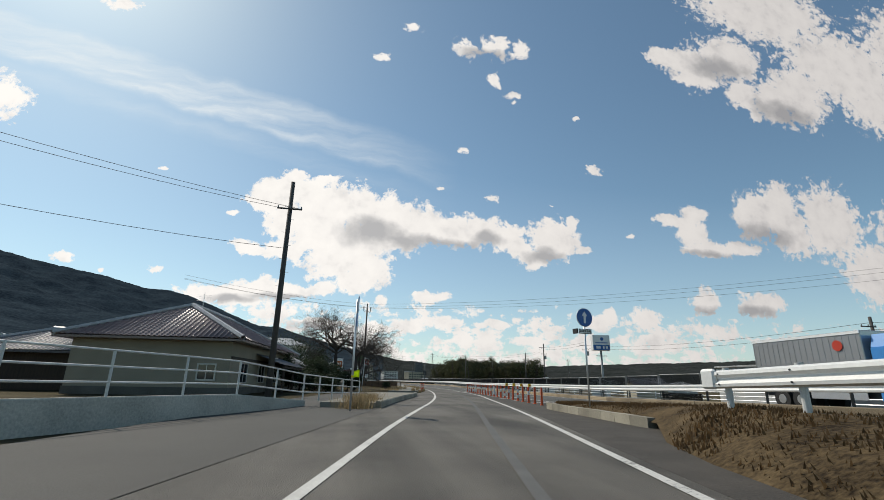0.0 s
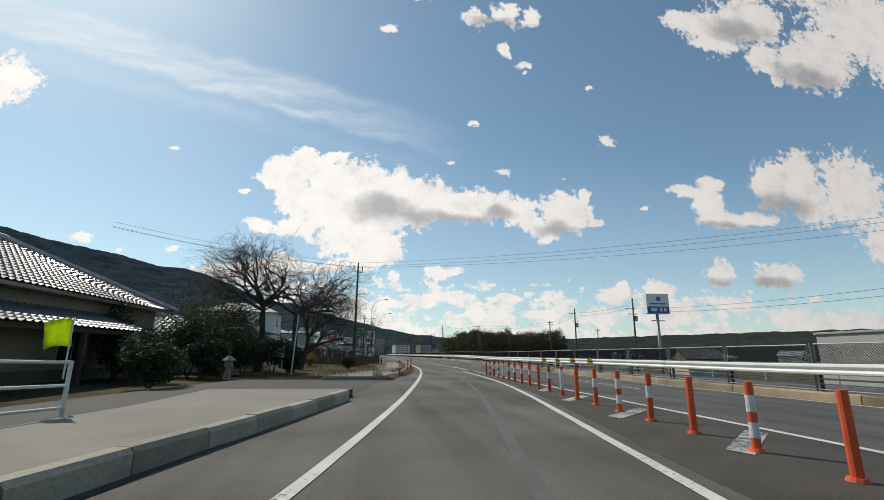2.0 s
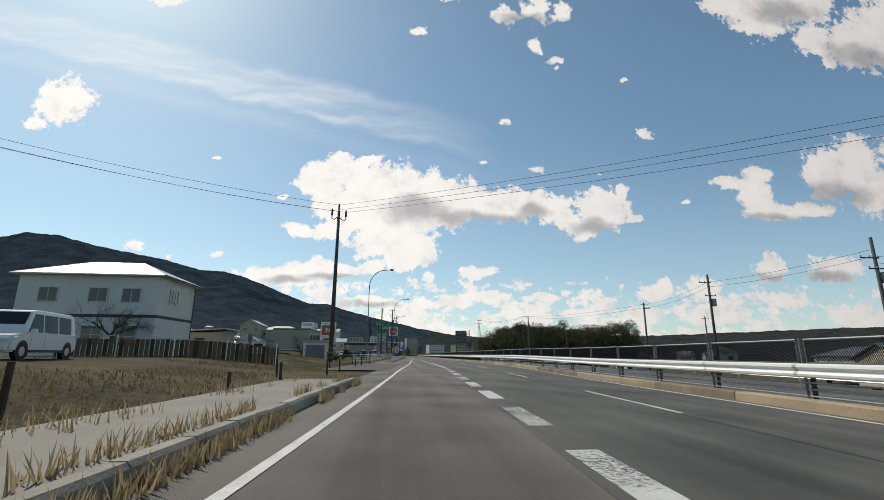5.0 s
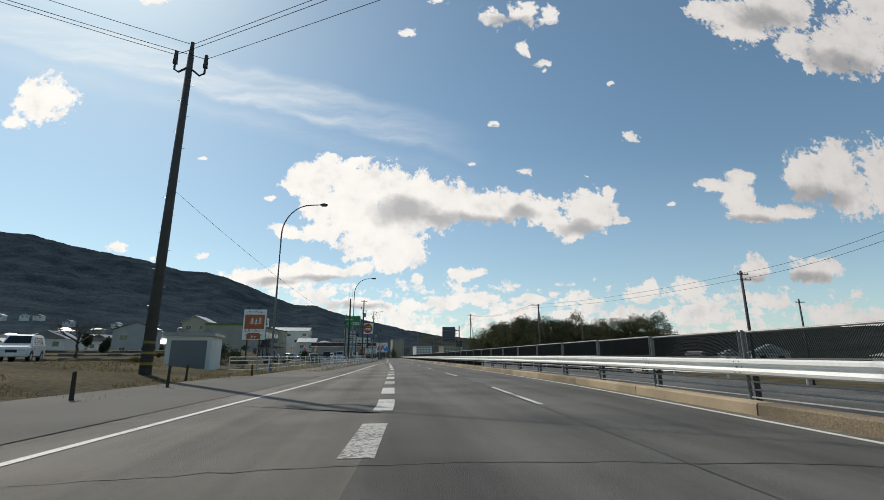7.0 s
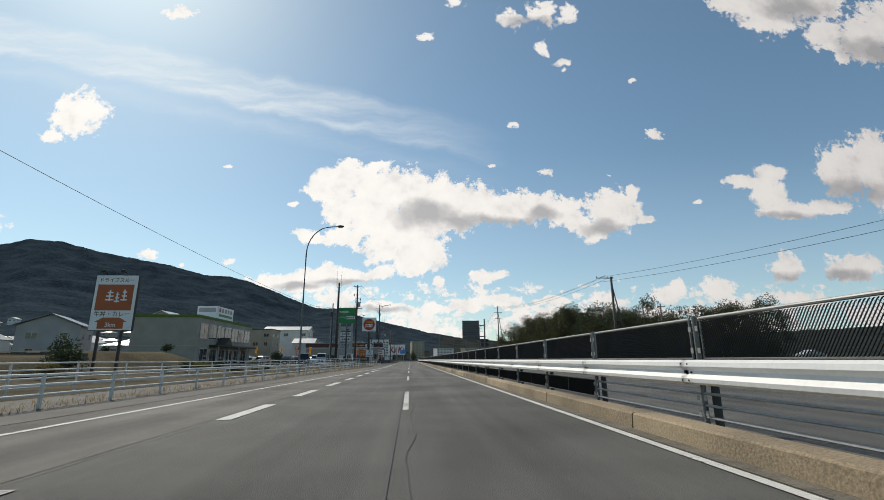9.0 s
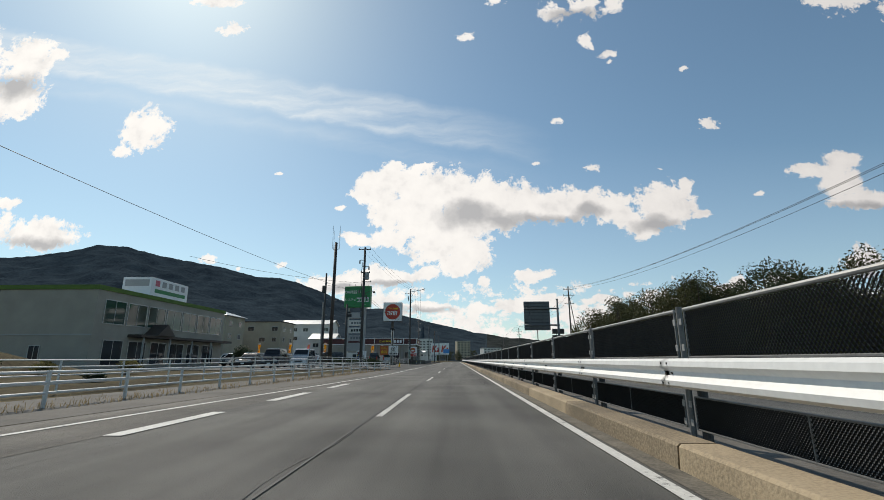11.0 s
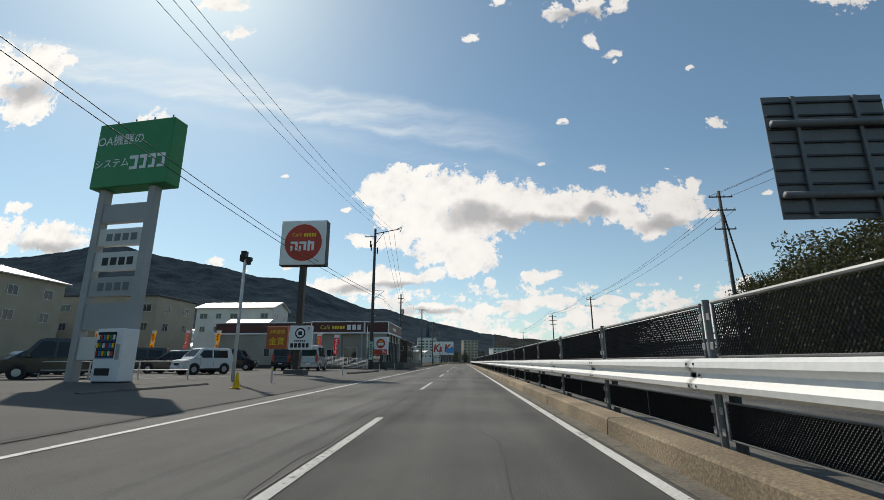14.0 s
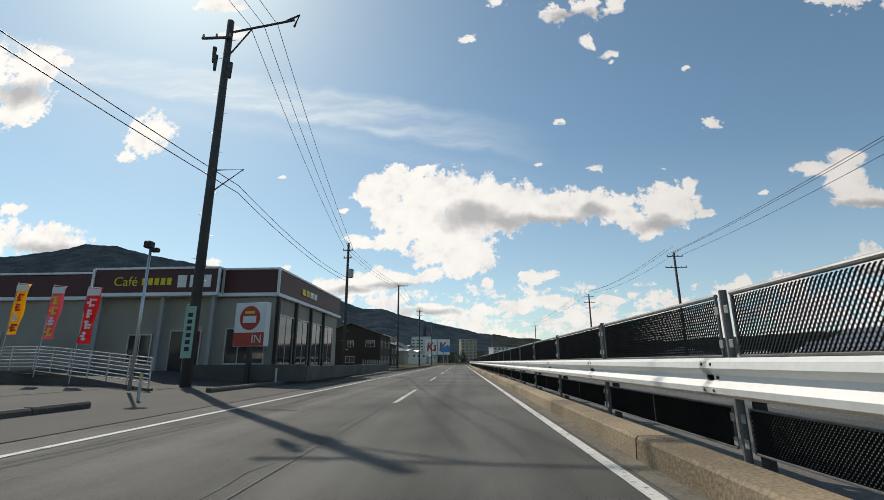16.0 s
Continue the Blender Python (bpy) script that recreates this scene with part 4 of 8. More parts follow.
for k in range(26000):
    x, y = -12.8 - abs(rng.gauss(0, 9)), rng.uniform(60, 134)
    if noise.noise((x * 0.25, y * 0.25, 5)) > 0.0 and x < ramp_left(y) - 3.0:
        spots.append((x, y, ground_z(x, y)))
blades("field_grass", "patchy dry winter grass on the field", spots, translucent(mat("field_straw", (0.16, 0.115, 0.055), 0.95, var=0.55, scale=0.4, fine=10, tint=(0.13, 0.11, 0.05)), 0.5), 0.03, 0.15, 0.02)
spots = [(ramp_left(y) - 2.4 - abs(rng.gauss(0, 0.9)), y, 0.0) for y in [rng.uniform(128, 208) for _ in range(5000)]]
blades("verge_grass", "dry straw grass under the white railings", spots, M_BLADE, 0.04, 0.2, 0.01)

# raised verge strip and car park surfaces
tagged(part("apron_field", sheet(B(), [(ramp_left(y) - 5.9, y, 0.045) for y in range(97, 122, 4)], [(ramp_left(y) - 0.98, y, 0.013) for y in range(97, 122, 4)]), M_LOT), "patched asphalt apron of the field track", "pavement", kind="structure")
tagged(part("pavement_verge", sheet(B(), [(ramp_left(y) - 5.2, y, 0.05) for y in range(120, 212, 6)], [(ramp_left(y) - 1.0, y, 0.012) for y in range(120, 212, 6)]), M_CONC_DK), "dirty roadside verge beside the carriageway", "pavement", kind="structure")
tagged(part("car_park", sheet(B(), [(-58, y, 0.26) for y in (196, 230, 262, 300)], [(-12.6, y, 0.26) for y in (196, 230, 262, 300)]), M_LOT), "grey asphalt car park of the roadside shops", "pavement", kind="structure")
tagged(part("forecourt", sheet(B(), [(-12.65, y, 0.255) for y in (209, 230, 262, 300)], [(ramp_left(y) - 0.95, y, 0.012) for y in (209, 230, 262, 300)]), M_LOT), "asphalt forecourt sloping to the carriageway", "pavement", kind="structure")
for k, (a, b) in enumerate(((-11.2, 222.5), (-9.2, 246.5), (-8.8, 262.5), (-8.6, 300))):
    y1 = (229, 258, 292, 380)[k]
    kerb_run("kerb_shop", [(a, b), (a + 0.4, (b + y1) / 2), (a + 0.5, y1)], 0.22, 0.22, M_CONC_DK, "low dark kerb stones along the shop frontage", 1.5, 0.03)
for x, y in [(-14 - 2.6 * (i % 9), 249 if i < 9 else 232) for i in range(18)]:
    tagged(part("bay_line", bx(B(), x - 0.06, x + 0.06, y, y + 5, 0.262, 0.27), M_PAINT_OLD), "worn white parking bay line", "road marking", kind="structure")
# ---------- poles, signs, lamps, wires ----------
def sag_wire(parent, a, b, sag, r=0.012, n=14, name="wire"):
    a, b = Vector(a), Vector(b)
    pts = [a.lerp(b, i / n) - Vector((0, 0, sag * 4 * (i / n) * (1 - i / n))) for i in range(n + 1)]
    return part(name, tube(B(), pts, r, 4), M_WIRE, parent)


def resize(ob, sx, sy, sz):
    ob.matrix_basis = ob.matrix_basis @ Matrix.Diagonal((sx, sy, sz, 1))


def utility_pole(x, y, z, h, label, arms=(), r0=0.17, r1=0.11, material=None, transformer=False, brace=None, steps=True, group="utility poles", rz=0):
    p = thing("utility_pole", label, "utility pole", x, y, z, rz, group)
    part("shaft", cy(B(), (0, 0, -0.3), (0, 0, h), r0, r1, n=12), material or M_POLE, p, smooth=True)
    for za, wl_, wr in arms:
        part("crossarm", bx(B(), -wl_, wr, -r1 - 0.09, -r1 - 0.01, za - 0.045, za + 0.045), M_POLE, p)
        k = max(2, int((wl_ + wr) / 0.6) + 1)
        for i in range(k):
            xx = -wl_ + 0.06 + (wl_ + wr - 0.12) * i / (k - 1)
            ib = cy(B(), (xx, -r1 - 0.05, za + 0.045), (xx, -r1 - 0.05, za + 0.12), 0.045, 0.05, n=8)
            cy(ib, (xx, -r1 - 0.05, za + 0.12), (xx, -r1 - 0.05, za + 0.2), 0.03, 0.04, n=8)
            part("insulator", ib, M_INSUL, p)
    if transformer:
        t = cy(B(), (0.38, -0.1, h * 0.72), (0.38, -0.1, h * 0.72 + 0.8), 0.26, n=14)
        cy(t, (0.38, -0.1, h * 0.72 + 0.8), (0.38, -0.1, h * 0.72 + 0.86), 0.28, 0.2, n=14)
        part("transformer", t, M_PLASTER_G, p, "grey drum transformer")
        part("bracket", bx(B(), 0, 0.5, -0.14, -0.06, h * 0.72 - 0.06, h * 0.72), M_POLE, p)
    if brace:
        part("strut", cy(B(), brace, (0, 0, h * 0.93), 0.10, 0.07, n=8), material or M_POLE, p)
    if steps:
        first = None
        for i in range(int((h - 2.2) / 0.9)):
            m = Matrix.Translation((0, 0, 2.2 + 0.9 * i)) @ Matrix.Rotation(math.pi * (i % 2), 4, 'Z')
            if first is None:
                first = part("step_bolt", cy(B(), (0.1, 0, 0), (0.34, 0, 0), 0.012, n=5), M_GALV, p)
                first.matrix_basis = m
            else:
                share("step_bolt", first.data, p, m)
    return p


# pole beside the tiled house
utility_pole(-26.2, 33.5, 0.0, 13.9, "tall dark pole with one short crossarm beside the tiled house", [(11.9, 0.8, 0.8)], 0.2, 0.13)
# tall pole with a trident head
p7 = utility_pole(-17.8, 117.8, 0.3, 16.6, "tall dark steel pole with a three-pronged insulator head", (), 0.26, 0.15)
for dx, dz in ((-0.75, -0.6), (0.0, 0.0), (0.8, -0.75)):
    hb = tube(B(), [(0, 0, 16.2 + dz * 0.4), (dx * 0.7, 0, 16.2 + dz), (dx, 0, 16.35 + dz), (dx, 0, 17.25 + dz)], 0.055, 6)
    part("prong", hb, M_POLE, p7)
    part("insulator", cy(B(), (dx - 0.0, 0, 16.7 + dz), (dx, 0, 17.45 + dz), 0.13, 0.09, n=8), M_POLE, p7)
for k in range(6):
    part("stripe", cy(B(), (0, 0, 0.15 + 0.24 * k), (0, 0, 0.27 + 0.24 * k), 0.268, n=12), M_YELLOW_OLD if k % 2 else M_BLACK, p7)
resize(p7, 1.1, 1.1, 1.1)
# shops side
ant = utility_pole(-15.6, 212.9, 0.2, 14.5, "thick brown pole carrying tall whip antennas", (), 0.22, 0.17, M_POLE_BR, steps=True)
for dx in (-0.42, 0.42):
    part("whip", tube(B(), [(dx * 0.4, 0, 13.6), (dx, 0, 13.8), (dx, 0, 16.6)], 0.025, 5), M_GALV, ant)
    part("whip", tube(B(), [(dx * 0.75, 0.15, 13.6), (dx * 0.75, 0.15, 16.0)], 0.018, 5), M_GALV, ant)
resize(ant, 1.1, 1.1, 1.09)
side = utility_pole(-16.5, 212.5, 0.2, 10.6, "slim dark pole with cable boxes beside the antenna mast", (), 0.13, 0.1)
part("box", bx(B(), -0.3, 0.1, -0.35, -0.05, 8.3, 9.1, 0.02), M_POLE, side)
part("cable_cover", cy(B(), (-0.16, -0.1, 0), (-0.16, -0.1, 7.2), 0.07, n=8), M_POLE_L, side)
pw = utility_pole(-12.2, 215.0, 0.2, 14.9, "dark utility pole with crossarms and a transformer", [(14.6, 0.75, 0.75), (11.6, 0.4, 0.75), (10.4, 0.15, 0.95)], 0.19, 0.13, transformer=True)
for za, x0, x1 in ((13.2, -0.55, 0.2), (12.4, -0.2, 0.6), (9.4, -0.5, 0.15), (8.7, -0.1, 0.45)):
    part("bracket", bx(B(), x0, x1, -0.2, -0.13, za - 0.035, za + 0.035), M_POLE, pw)
    part("switch", cy(B(), ((x0 if abs(x0) > x1 else x1), -0.17, za - 0.45), ((x0 if abs(x0) > x1 else x1), -0.17, za - 0.04), 0.09, 0.07, n=8), M_POLE, pw)
part("cable_drop", tube(B(), [(-0.2, -0.1, 13.0), (-0.34, -0.12, 11.4), (-0.22, -0.1, 9.6), (-0.2, -0.1, 6.0)], 0.03, 6), M_WIRE, pw)
part("lamp_arm", tube(B(), [(0.1, 0, 8.9), (0.8, 0, 9.25), (1.3, 0, 9.2)], 0.03, 6), M_POLE, pw)
part("lamp_head", cy(B(), (1.3, 0, 9.02), (1.3, 0, 9.22), 0.16, 0.1, n=12), M_POLE, pw)
resize(side, 1.1, 1.1, 1.1)
resize(pw, 1.08, 1.08, 1.05)
sm = utility_pole(-13.8, 213.2, 0.2, 7.1, "short concrete pole with a cluster of cable boxes", (), 0.14, 0.11)
part("box", bx(B(), 0.05, 0.6, -0.3, -0.1, 5.6, 5.9, 0.02), M_BLACK, sm)
part("box", bx(B(), 0.1, 0.5, -0.35, -0.1, 6.0, 6.2, 0.02), M_BLACK, sm)
resize(sm, 1.1, 1.1, 1.1)
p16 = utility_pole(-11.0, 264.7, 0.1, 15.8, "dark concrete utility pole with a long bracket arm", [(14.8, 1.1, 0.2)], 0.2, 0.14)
part("bracket_arm", tube(B(), [(0, 0, 15.2), (2.9, 0, 15.75)], 0.05), M_POLE, p16)
part("bracket_arm", tube(B(), [(0, 0, 13.9), (1.0, 0, 15.35)], 0.035), M_POLE, p16)
part("hanger", tube(B(), [(2.9, 0, 15.4), (3.1, 0, 16.0), (2.5, 0, 15.7)], 0.05), M_POLE, p16)
part("side_arm", tube(B(), [(0, 0, 8.6), (1.3, 0, 8.6), (0, 0, 7.6)], 0.03), M_POLE, p16)
for dx, zz in ((-0.35, 13.9), (0.35, 13.5), (-0.45, 14.3)):
    part("switch", cy(B(), (dx, -0.2, zz), (dx, -0.2, zz - 0.75), 0.09, 0.06, n=8), M_POLE, p16)
part("placard", bx(B(), -0.2, 0.2, -0.24, -0.215, 1.1, 3.0), mat("pale_green_placard", (0.3, 0.5, 0.42), 0.6, var=0.1), p16, "pale green notice strip with unreadable lines")
for k in range(6):
    part("printed_bar", bx(B(), -0.08, 0.1, -0.246, -0.2405, 1.35 + 0.25 * k, 1.5 + 0.25 * k), M_BLACK, p16)
resize(p16, 1.12, 1.12, 1.12)
utility_pole(-10.9, 289.7, 0.1, 12.8, "dark utility pole beside the restaurant", [(12.0, 0.5, 0.5), (11.2, 0.4, 0.4)], 0.17, 0.12, transformer=True)
utility_pole(-9.6, 318, 0.1, 13.2, "distant utility pole with a bracket arm", [(13.0, 0.3, 1.6)], 0.17, 0.12)
utility_pole(-9.2, 352, 0.1, 13.0, "distant utility pole with crossarms", [(12.6, 0.7, 0.7), (11.6, 0.6, 0.6)], 0.17, 0.12)
utility_pole(-9.0, 395, 0.1, 13.0, "distant utility pole with crossarms", [(12.6, 0.7, 0.7)], 0.17, 0.12)
# far side of the road
R_POLES = [(22.7, 34.9, 9.9, [(9.0, 1.4, 0.2)], False), (29.3, 96.2, 13.7, [(11.9, 1.5, 0.2), (11.0, 0.9, 0.6)], True), (27.3, 114.0, 13.6, [(12.6, 1.3, 0.2), (11.0, 0.7, 0.7)], True),
           (30.7, 135.0, 12.6, [(12.2, 0.6, 0.7), (11.6, 0.3, 0.9)], False), (22.7, 176.0, 13.6, [(13.4, 1.9, 0.2)], False),
           (22.6, 247.2, 18.3, [(17.7, 1.0, 1.0), (16.5, 1.1, 1.1), (14.8, 0.9, 0.9)], False), (25.0, 297.4, 16.0, [(15.5, 0.9, 0.9), (14.2, 1.2, 1.2)], False),
           (23.3, 326.8, 15.5, [(15.0, 0.8, 0.8), (14.0, 1.0, 1.0), (13.0, 0.8, 0.8)], False), (24.2, 392, 15.3, [(14.8, 0.9, 0.9)], False)]
for i, (x, y, h, arms, tr) in enumerate(R_POLES):
    br = (2.6, 0.6, 0) if i == 4 else (2.3, -0.4, 0) if i == 5 else None
    utility_pole(x, y, -2.8, h, "dark utility pole beyond the far railing%s" % (" with a leaning strut" if br else " with a transformer" if tr else ""), arms, 0.18, 0.12, transformer=tr, brace=br)
utility_pole(40, 196, -3, 13, "utility pole standing before the bamboo grove", [(12.5, 0.7, 0.7), (11.6, 0.7, 0.7)], 0.16, 0.11)
utility_pole(52, 150, -3, 12, "utility pole standing in the fields beyond", [(11.5, 0.7, 0.7)], 0.16, 0.11)

wires = thing("overhead_wires", "thin black overhead cables strung between the poles", "cables")
for dx, dz in ((-0.9, 0), (0.0, 0.3), (0.9, 0)):
    for (a, b) in (((22.6, 247.2), (25.0, 297.4)), ((25.0, 297.4), (23.3, 326.8)), ((23.3, 326.8), (24.2, 392))):
        sag_wire(wires, (a[0] + dx, a[1] - 0.1, 13.6 + dz), (b[0] + dx, b[1] - 0.1, 12.9 + dz), 0.8, 0.018)
    sag_wire(wires, (22.7 + dx * 0.5 - 0.6, 176, 10.7 + dz), (22.6 + dx, 247.2, 15.0 + dz), 1.2, 0.016)
for dz, za in ((0.0, 8.3), (-0.6, 8.0)):
    sag_wire(wires, (30.5, 135, 9.5 + dz), (21.4, 176, 10.75 + dz), 0.6, 0.016)
    sag_wire(wires, (27.3, 114, 9.9 + dz), (30.5, 135, 9.5 + dz), 0.5, 0.016)
    sag_wire(wires, (29.3, 96.2, 9.9 + dz), (27.3, 114, 9.9 + dz), 0.3, 0.016)
    sag_wire(wires, (22.7, 34.9, 6.6 + dz), (29.3, 96.2, 9.2 + dz), 0.9, 0.016)
    sag_wire(wires, (45, -5, 7.5 + dz), (22.7, 34.9, 6.6 + dz), 0.9, 0.016)
for (dx, dz, ez) in ((-0.75, 16.9, 17.5), (0.0, 17.6, 18.3), (0.8, 16.75, 16.2)):
    sag_wire(wires, (-17.8 + dx * 1.1, 117.8, dz * 1.1), (70, 64, ez + 3.4), 1.6, 0.02, 24)
    sag_wire(wires, (-17.8 + dx * 1.1, 117.8, dz * 1.1), (-54, 98, dz + 2.6), 0.8, 0.02)
for dx in (-0.7, 0.0, 0.7):
    sag_wire(wires, (-12.2 + dx, 215.0, 15.9), (-11.0 + 1.7 + dx, 264.7, 17.5), 1.0, 0.016)
    sag_wire(wires, (-11.0 + 1.7 + dx, 264.7, 17.5), (-10.9 + dx * 0.6, 289.7, 12.4), 0.5, 0.016)
    sag_wire(wires, (-10.9 + dx * 0.6, 289.7, 12.2), (-9.6 + dx, 318, 13.2), 0.5, 0.016)
    sag_wire(wires, (-9.6 + dx, 318, 13.2), (-9.2 + dx, 352, 12.8), 0.5, 0.016)
sag_wire(wires, (-30, 205, 12.5), (-12.2, 215.0, 11.0), 0.5, 0.016)
sag_wire(wires, (-16.5, 212.5, 10.4), (-12.2, 215.0, 10.3), 0.25, 0.016)
sag_wire(wires, (-13.8, 213.2, 7.7), (-12.2, 215.0, 9.6), 0.5, 0.016)
sag_wire(wires, (-17.8, 117.8, 10.2), (-12.2, 215.0, 9.6), 2.0, 0.013, 24)
for dz in (0.0, 0.35):
    sag_wire(wires, (-12.2, 215.0, 9.4 + dz), (-9.7, 264.7, 8.6 + dz), 0.8, 0.02)
    sag_wire(wires, (-9.7, 264.7, 8.6 + dz), (-10.9, 289.7, 9.0 + dz), 0.5, 0.02)
sag_wire(wires, (-26.9, 33.5, 12.0), (-60, 19, 14.8), 0.9, 0.014)
sag_wire(wires, (-25.5, 33.5, 12.0), (-59, 17, 14.6), 0.9, 0.014)
sag_wire(wires, (-26.2, 33.5, 9.2), (-60, 11, 9.6), 1.2, 0.014)


# street lamps with curved arms
# pole and head take darker materials than plain grey steel, painting in backlight
def street_lamp(x, y, z, h, reach, label):
    s = thing("street_lamp", label, "street lamp", x, y, z, 0, "street lamps")
    part("base", cy(B(), (0, 0, 0), (0, 0, 0.5), 0.14, 0.12, n=12), M_FENCE, s)
    pts = [(0, 0, 0.4), (0, 0, h * 0.45), (0, 0, h * 0.8)]
    for i in range(1, 9):
        a = math.pi / 2 * i / 8
        pts.append((reach * 0.75 * (1 - math.cos(a)), 0, h * 0.8 + h * 0.195 * math.sin(a)))
    pts.append((reach, 0, h * 1.0))
    rr = [0.09, 0.075, 0.06] + [0.05] * 8 + [0.035]
    part("pole", tube(B(), pts, rr, 8), M_FENCE, s, smooth=True)
    head = B()
    bmesh.ops.create_uvsphere(head, u_segments=12, v_segments=8, radius=1, matrix=Matrix.Translation((reach + 0.18, 0, h + 0.0)) @ Matrix.Diagonal((0.34, 0.15, 0.12, 1)))
    part("head", head, M_POLE, s, smooth=True)
    part("lens", bx(B(), reach + 0.0, reach + 0.4, -0.09, 0.09, h - 0.13, h - 0.1, 0.01), M_LAMPGLASS, s)
    part("fin", bx(B(), reach + 0.16, reach + 0.2, -0.02, 0.02, h + 0.1, h + 0.17), M_POLE, s)


street_lamp(-14.4, 128.9, 0.1, 13.2, 3.0, "tall grey street lamp with a curved arm beside the railing")
street_lamp(-11.1, 164.7, 0.1, 13.2, 2.8, "tall grey street lamp with a curved arm over the verge")


# ---------- traffic signs ----------
def disc(bm, c, r, y0, y1, n=28):
    cy(bm, (c[0], y0, c[1]), (c[0], y1, c[1]), r, n=n)
    return bm


def up_arrow(s, ox, oz):
    return [(ox + a * s, oz + b * s) for a, b in ((0, 0.78), (0.42, 0.2), (0.17, 0.2), (0.17, -0.75), (-0.17, -0.75), (-0.17, 0.2), (-0.42, 0.2))]


sg = thing("arrow_sign", "round blue one-way sign with white arrow on a steel post", "traffic sign", -13.2, 19.2, 0.15, 8)
resize(sg, 1.1, 1.1, 1.1)
part("post", cy(B(), (0, 0, 0), (0, 0, 3.2), 0.03, n=10), M_GALV, sg, smooth=True)
part("rim", disc(B(), (0, 2.95), 0.315, -0.045, -0.03), M_SIGNW, sg)
part("face", disc(B(), (0, 2.95), 0.30, -0.052, -0.044), M_BLUE, sg)
part("arrow", prism(B(), up_arrow(0.26, 0, 2.95), -0.06, -0.053), M_SIGNW, sg)
pl = part("plate", bx(B(), -0.25, 0.25, -0.045, -0.03, 2.40, 2.57, 0.004), M_SIGNW, sg)
part("plate_border", bx(B(), -0.24, 0.24, -0.05, -0.046, 2.412, 2.558), M_BLACK, sg)
part("plate_face", bx(B(), -0.228, 0.228, -0.054, -0.051, 2.424, 2.546), M_SIGNW, sg)
lettering("自動車専用", 0.088, M_BLACK, sg, Matrix.Translation((0, -0.056, 2.485)) @ FACE_S)
part("side_plate", bx(B(), -0.33, -0.27, -0.03, 0.2, 2.41, 2.57), M_BLACK, sg)

lg = thing("no_entry_board", "post with a round sign, blue arrow board and plate", "traffic sign", -21.5, 19.6, 0.05, 86)
resize(lg, 1.0, 1.0, 1.05)
part("post", cy(B(), (0, 0, 0), (0, 0, 3.5), 0.035, n=10), M_GALV, lg, smooth=True)
part("disc", disc(B(), (0, 3.32), 0.3, -0.05, -0.035), M_SIGNW, lg)
part("disc_face", disc(B(), (0, 3.32), 0.27, -0.056, -0.049), M_SIGNW, lg)
part("disc_bar", prism(B(), [(-0.06, 3.06), (0.02, 3.06), (0.07, 3.58), (-0.01, 3.58)], -0.064, -0.057), M_SKYBLUE, lg)
part("board", bx(B(), -0.32, 0.32, -0.05, -0.035, 2.62, 3.0, 0.006), M_SKYBLUE, lg)
part("arrow", prism(B(), [(0.26, 2.81), (0.06, 2.95), (0.06, 2.87), (-0.24, 2.87), (-0.24, 2.75), (0.06, 2.75), (0.06, 2.67)], -0.058, -0.051), M_SIGNW, lg)
part("plate", bx(B(), -0.26, 0.26, -0.05, -0.035, 2.42, 2.57, 0.004), M_SIGNW, lg)
lettering("自動車専用", 0.09, M_BLACK, lg, Matrix.Translation((0, -0.054, 2.495)) @ FACE_S)
part("band", cy(B(), (0, 0, 1.0), (0, 0, 1.06), 0.037, n=10), M_YELLOW, lg)

# big motorway-style sign seen from behind
gs = thing("road_sign_gantry", "large overhead road sign seen from behind on its steel arm", "road sign", 14.7, 222.5, -0.4, 0)
resize(gs, 0.96, 1.1, 1.11)
part("mast", cy(B(), (0, 0, -0.5), (0, 0, 9.1), 0.19, 0.15, n=14), M_SIGNBACK, gs, smooth=True)
part("cap", cy(B(), (0, 0, 9.1), (0, 0, 9.16), 0.2, n=14), M_FRAME, gs)
for zz in (5.75, 7.9):
    part("arm", cy(B(), (0.2, 0, zz), (-5.0, 0, zz), 0.11, 0.1, n=10), M_SIGNBACK, gs, smooth=True)
pn = part("panel", bx(B(), -5.05, -1.15, 0.16, 0.2, 5.1, 8.85, 0.01), M_SIGNBACK, gs, "grey sign back")
for k in range(9):
    part("rib", bx(B(), -5.0, -1.2, 0.1, 0.16, 5.25 + 0.42 * k, 5.3 + 0.42 * k), M_BOLT, gs)
for xx in (-4.1, -2.1):
    part("stiffener", bx(B(), xx - 0.06, xx + 0.06, 0.05, 0.12, 5.15, 8.8), M_SIGNBACK, gs)
lr = tube(B(), [(-0.3, 0.2, -0.5), (-0.3, 0.2, 5.0)], 0.03, 6)
part("conduit", lr, M_POLE, gs)
for zz in (4.2, 5.0):
    part("lower_panel", bx(B(), -0.9, 0.9, 0.3, 0.34, zz - 0.35, zz + 0.3), M_POLE, gs)

# blue fuel-station style sign across the road
bs = thing("tall_sign", "tall white and blue roadside sign on a steel post", "sign", 28.4, 88.6, -2.8, -8)
resize(bs, 1.13, 1.13, 1.13)
part("post", cy(B(), (0, 0, 0), (0, 0, 9.4), 0.22, 0.18, n=12), M_FRAME, bs, smooth=True)
part("case", bx(B(), -1.55, 1.55, -0.5, 0.5, 9.2, 11.9, 0.03), M_SIGNW, bs)
part("blue_panel", bx(B(), -1.5, 1.5, -0.52, -0.502, 9.25, 10.15), M_BLUE, bs)
part("emblem", disc(B(), (0.1, 11.2), 0.32, -0.53, -0.505, 8), M_BLUE, bs)
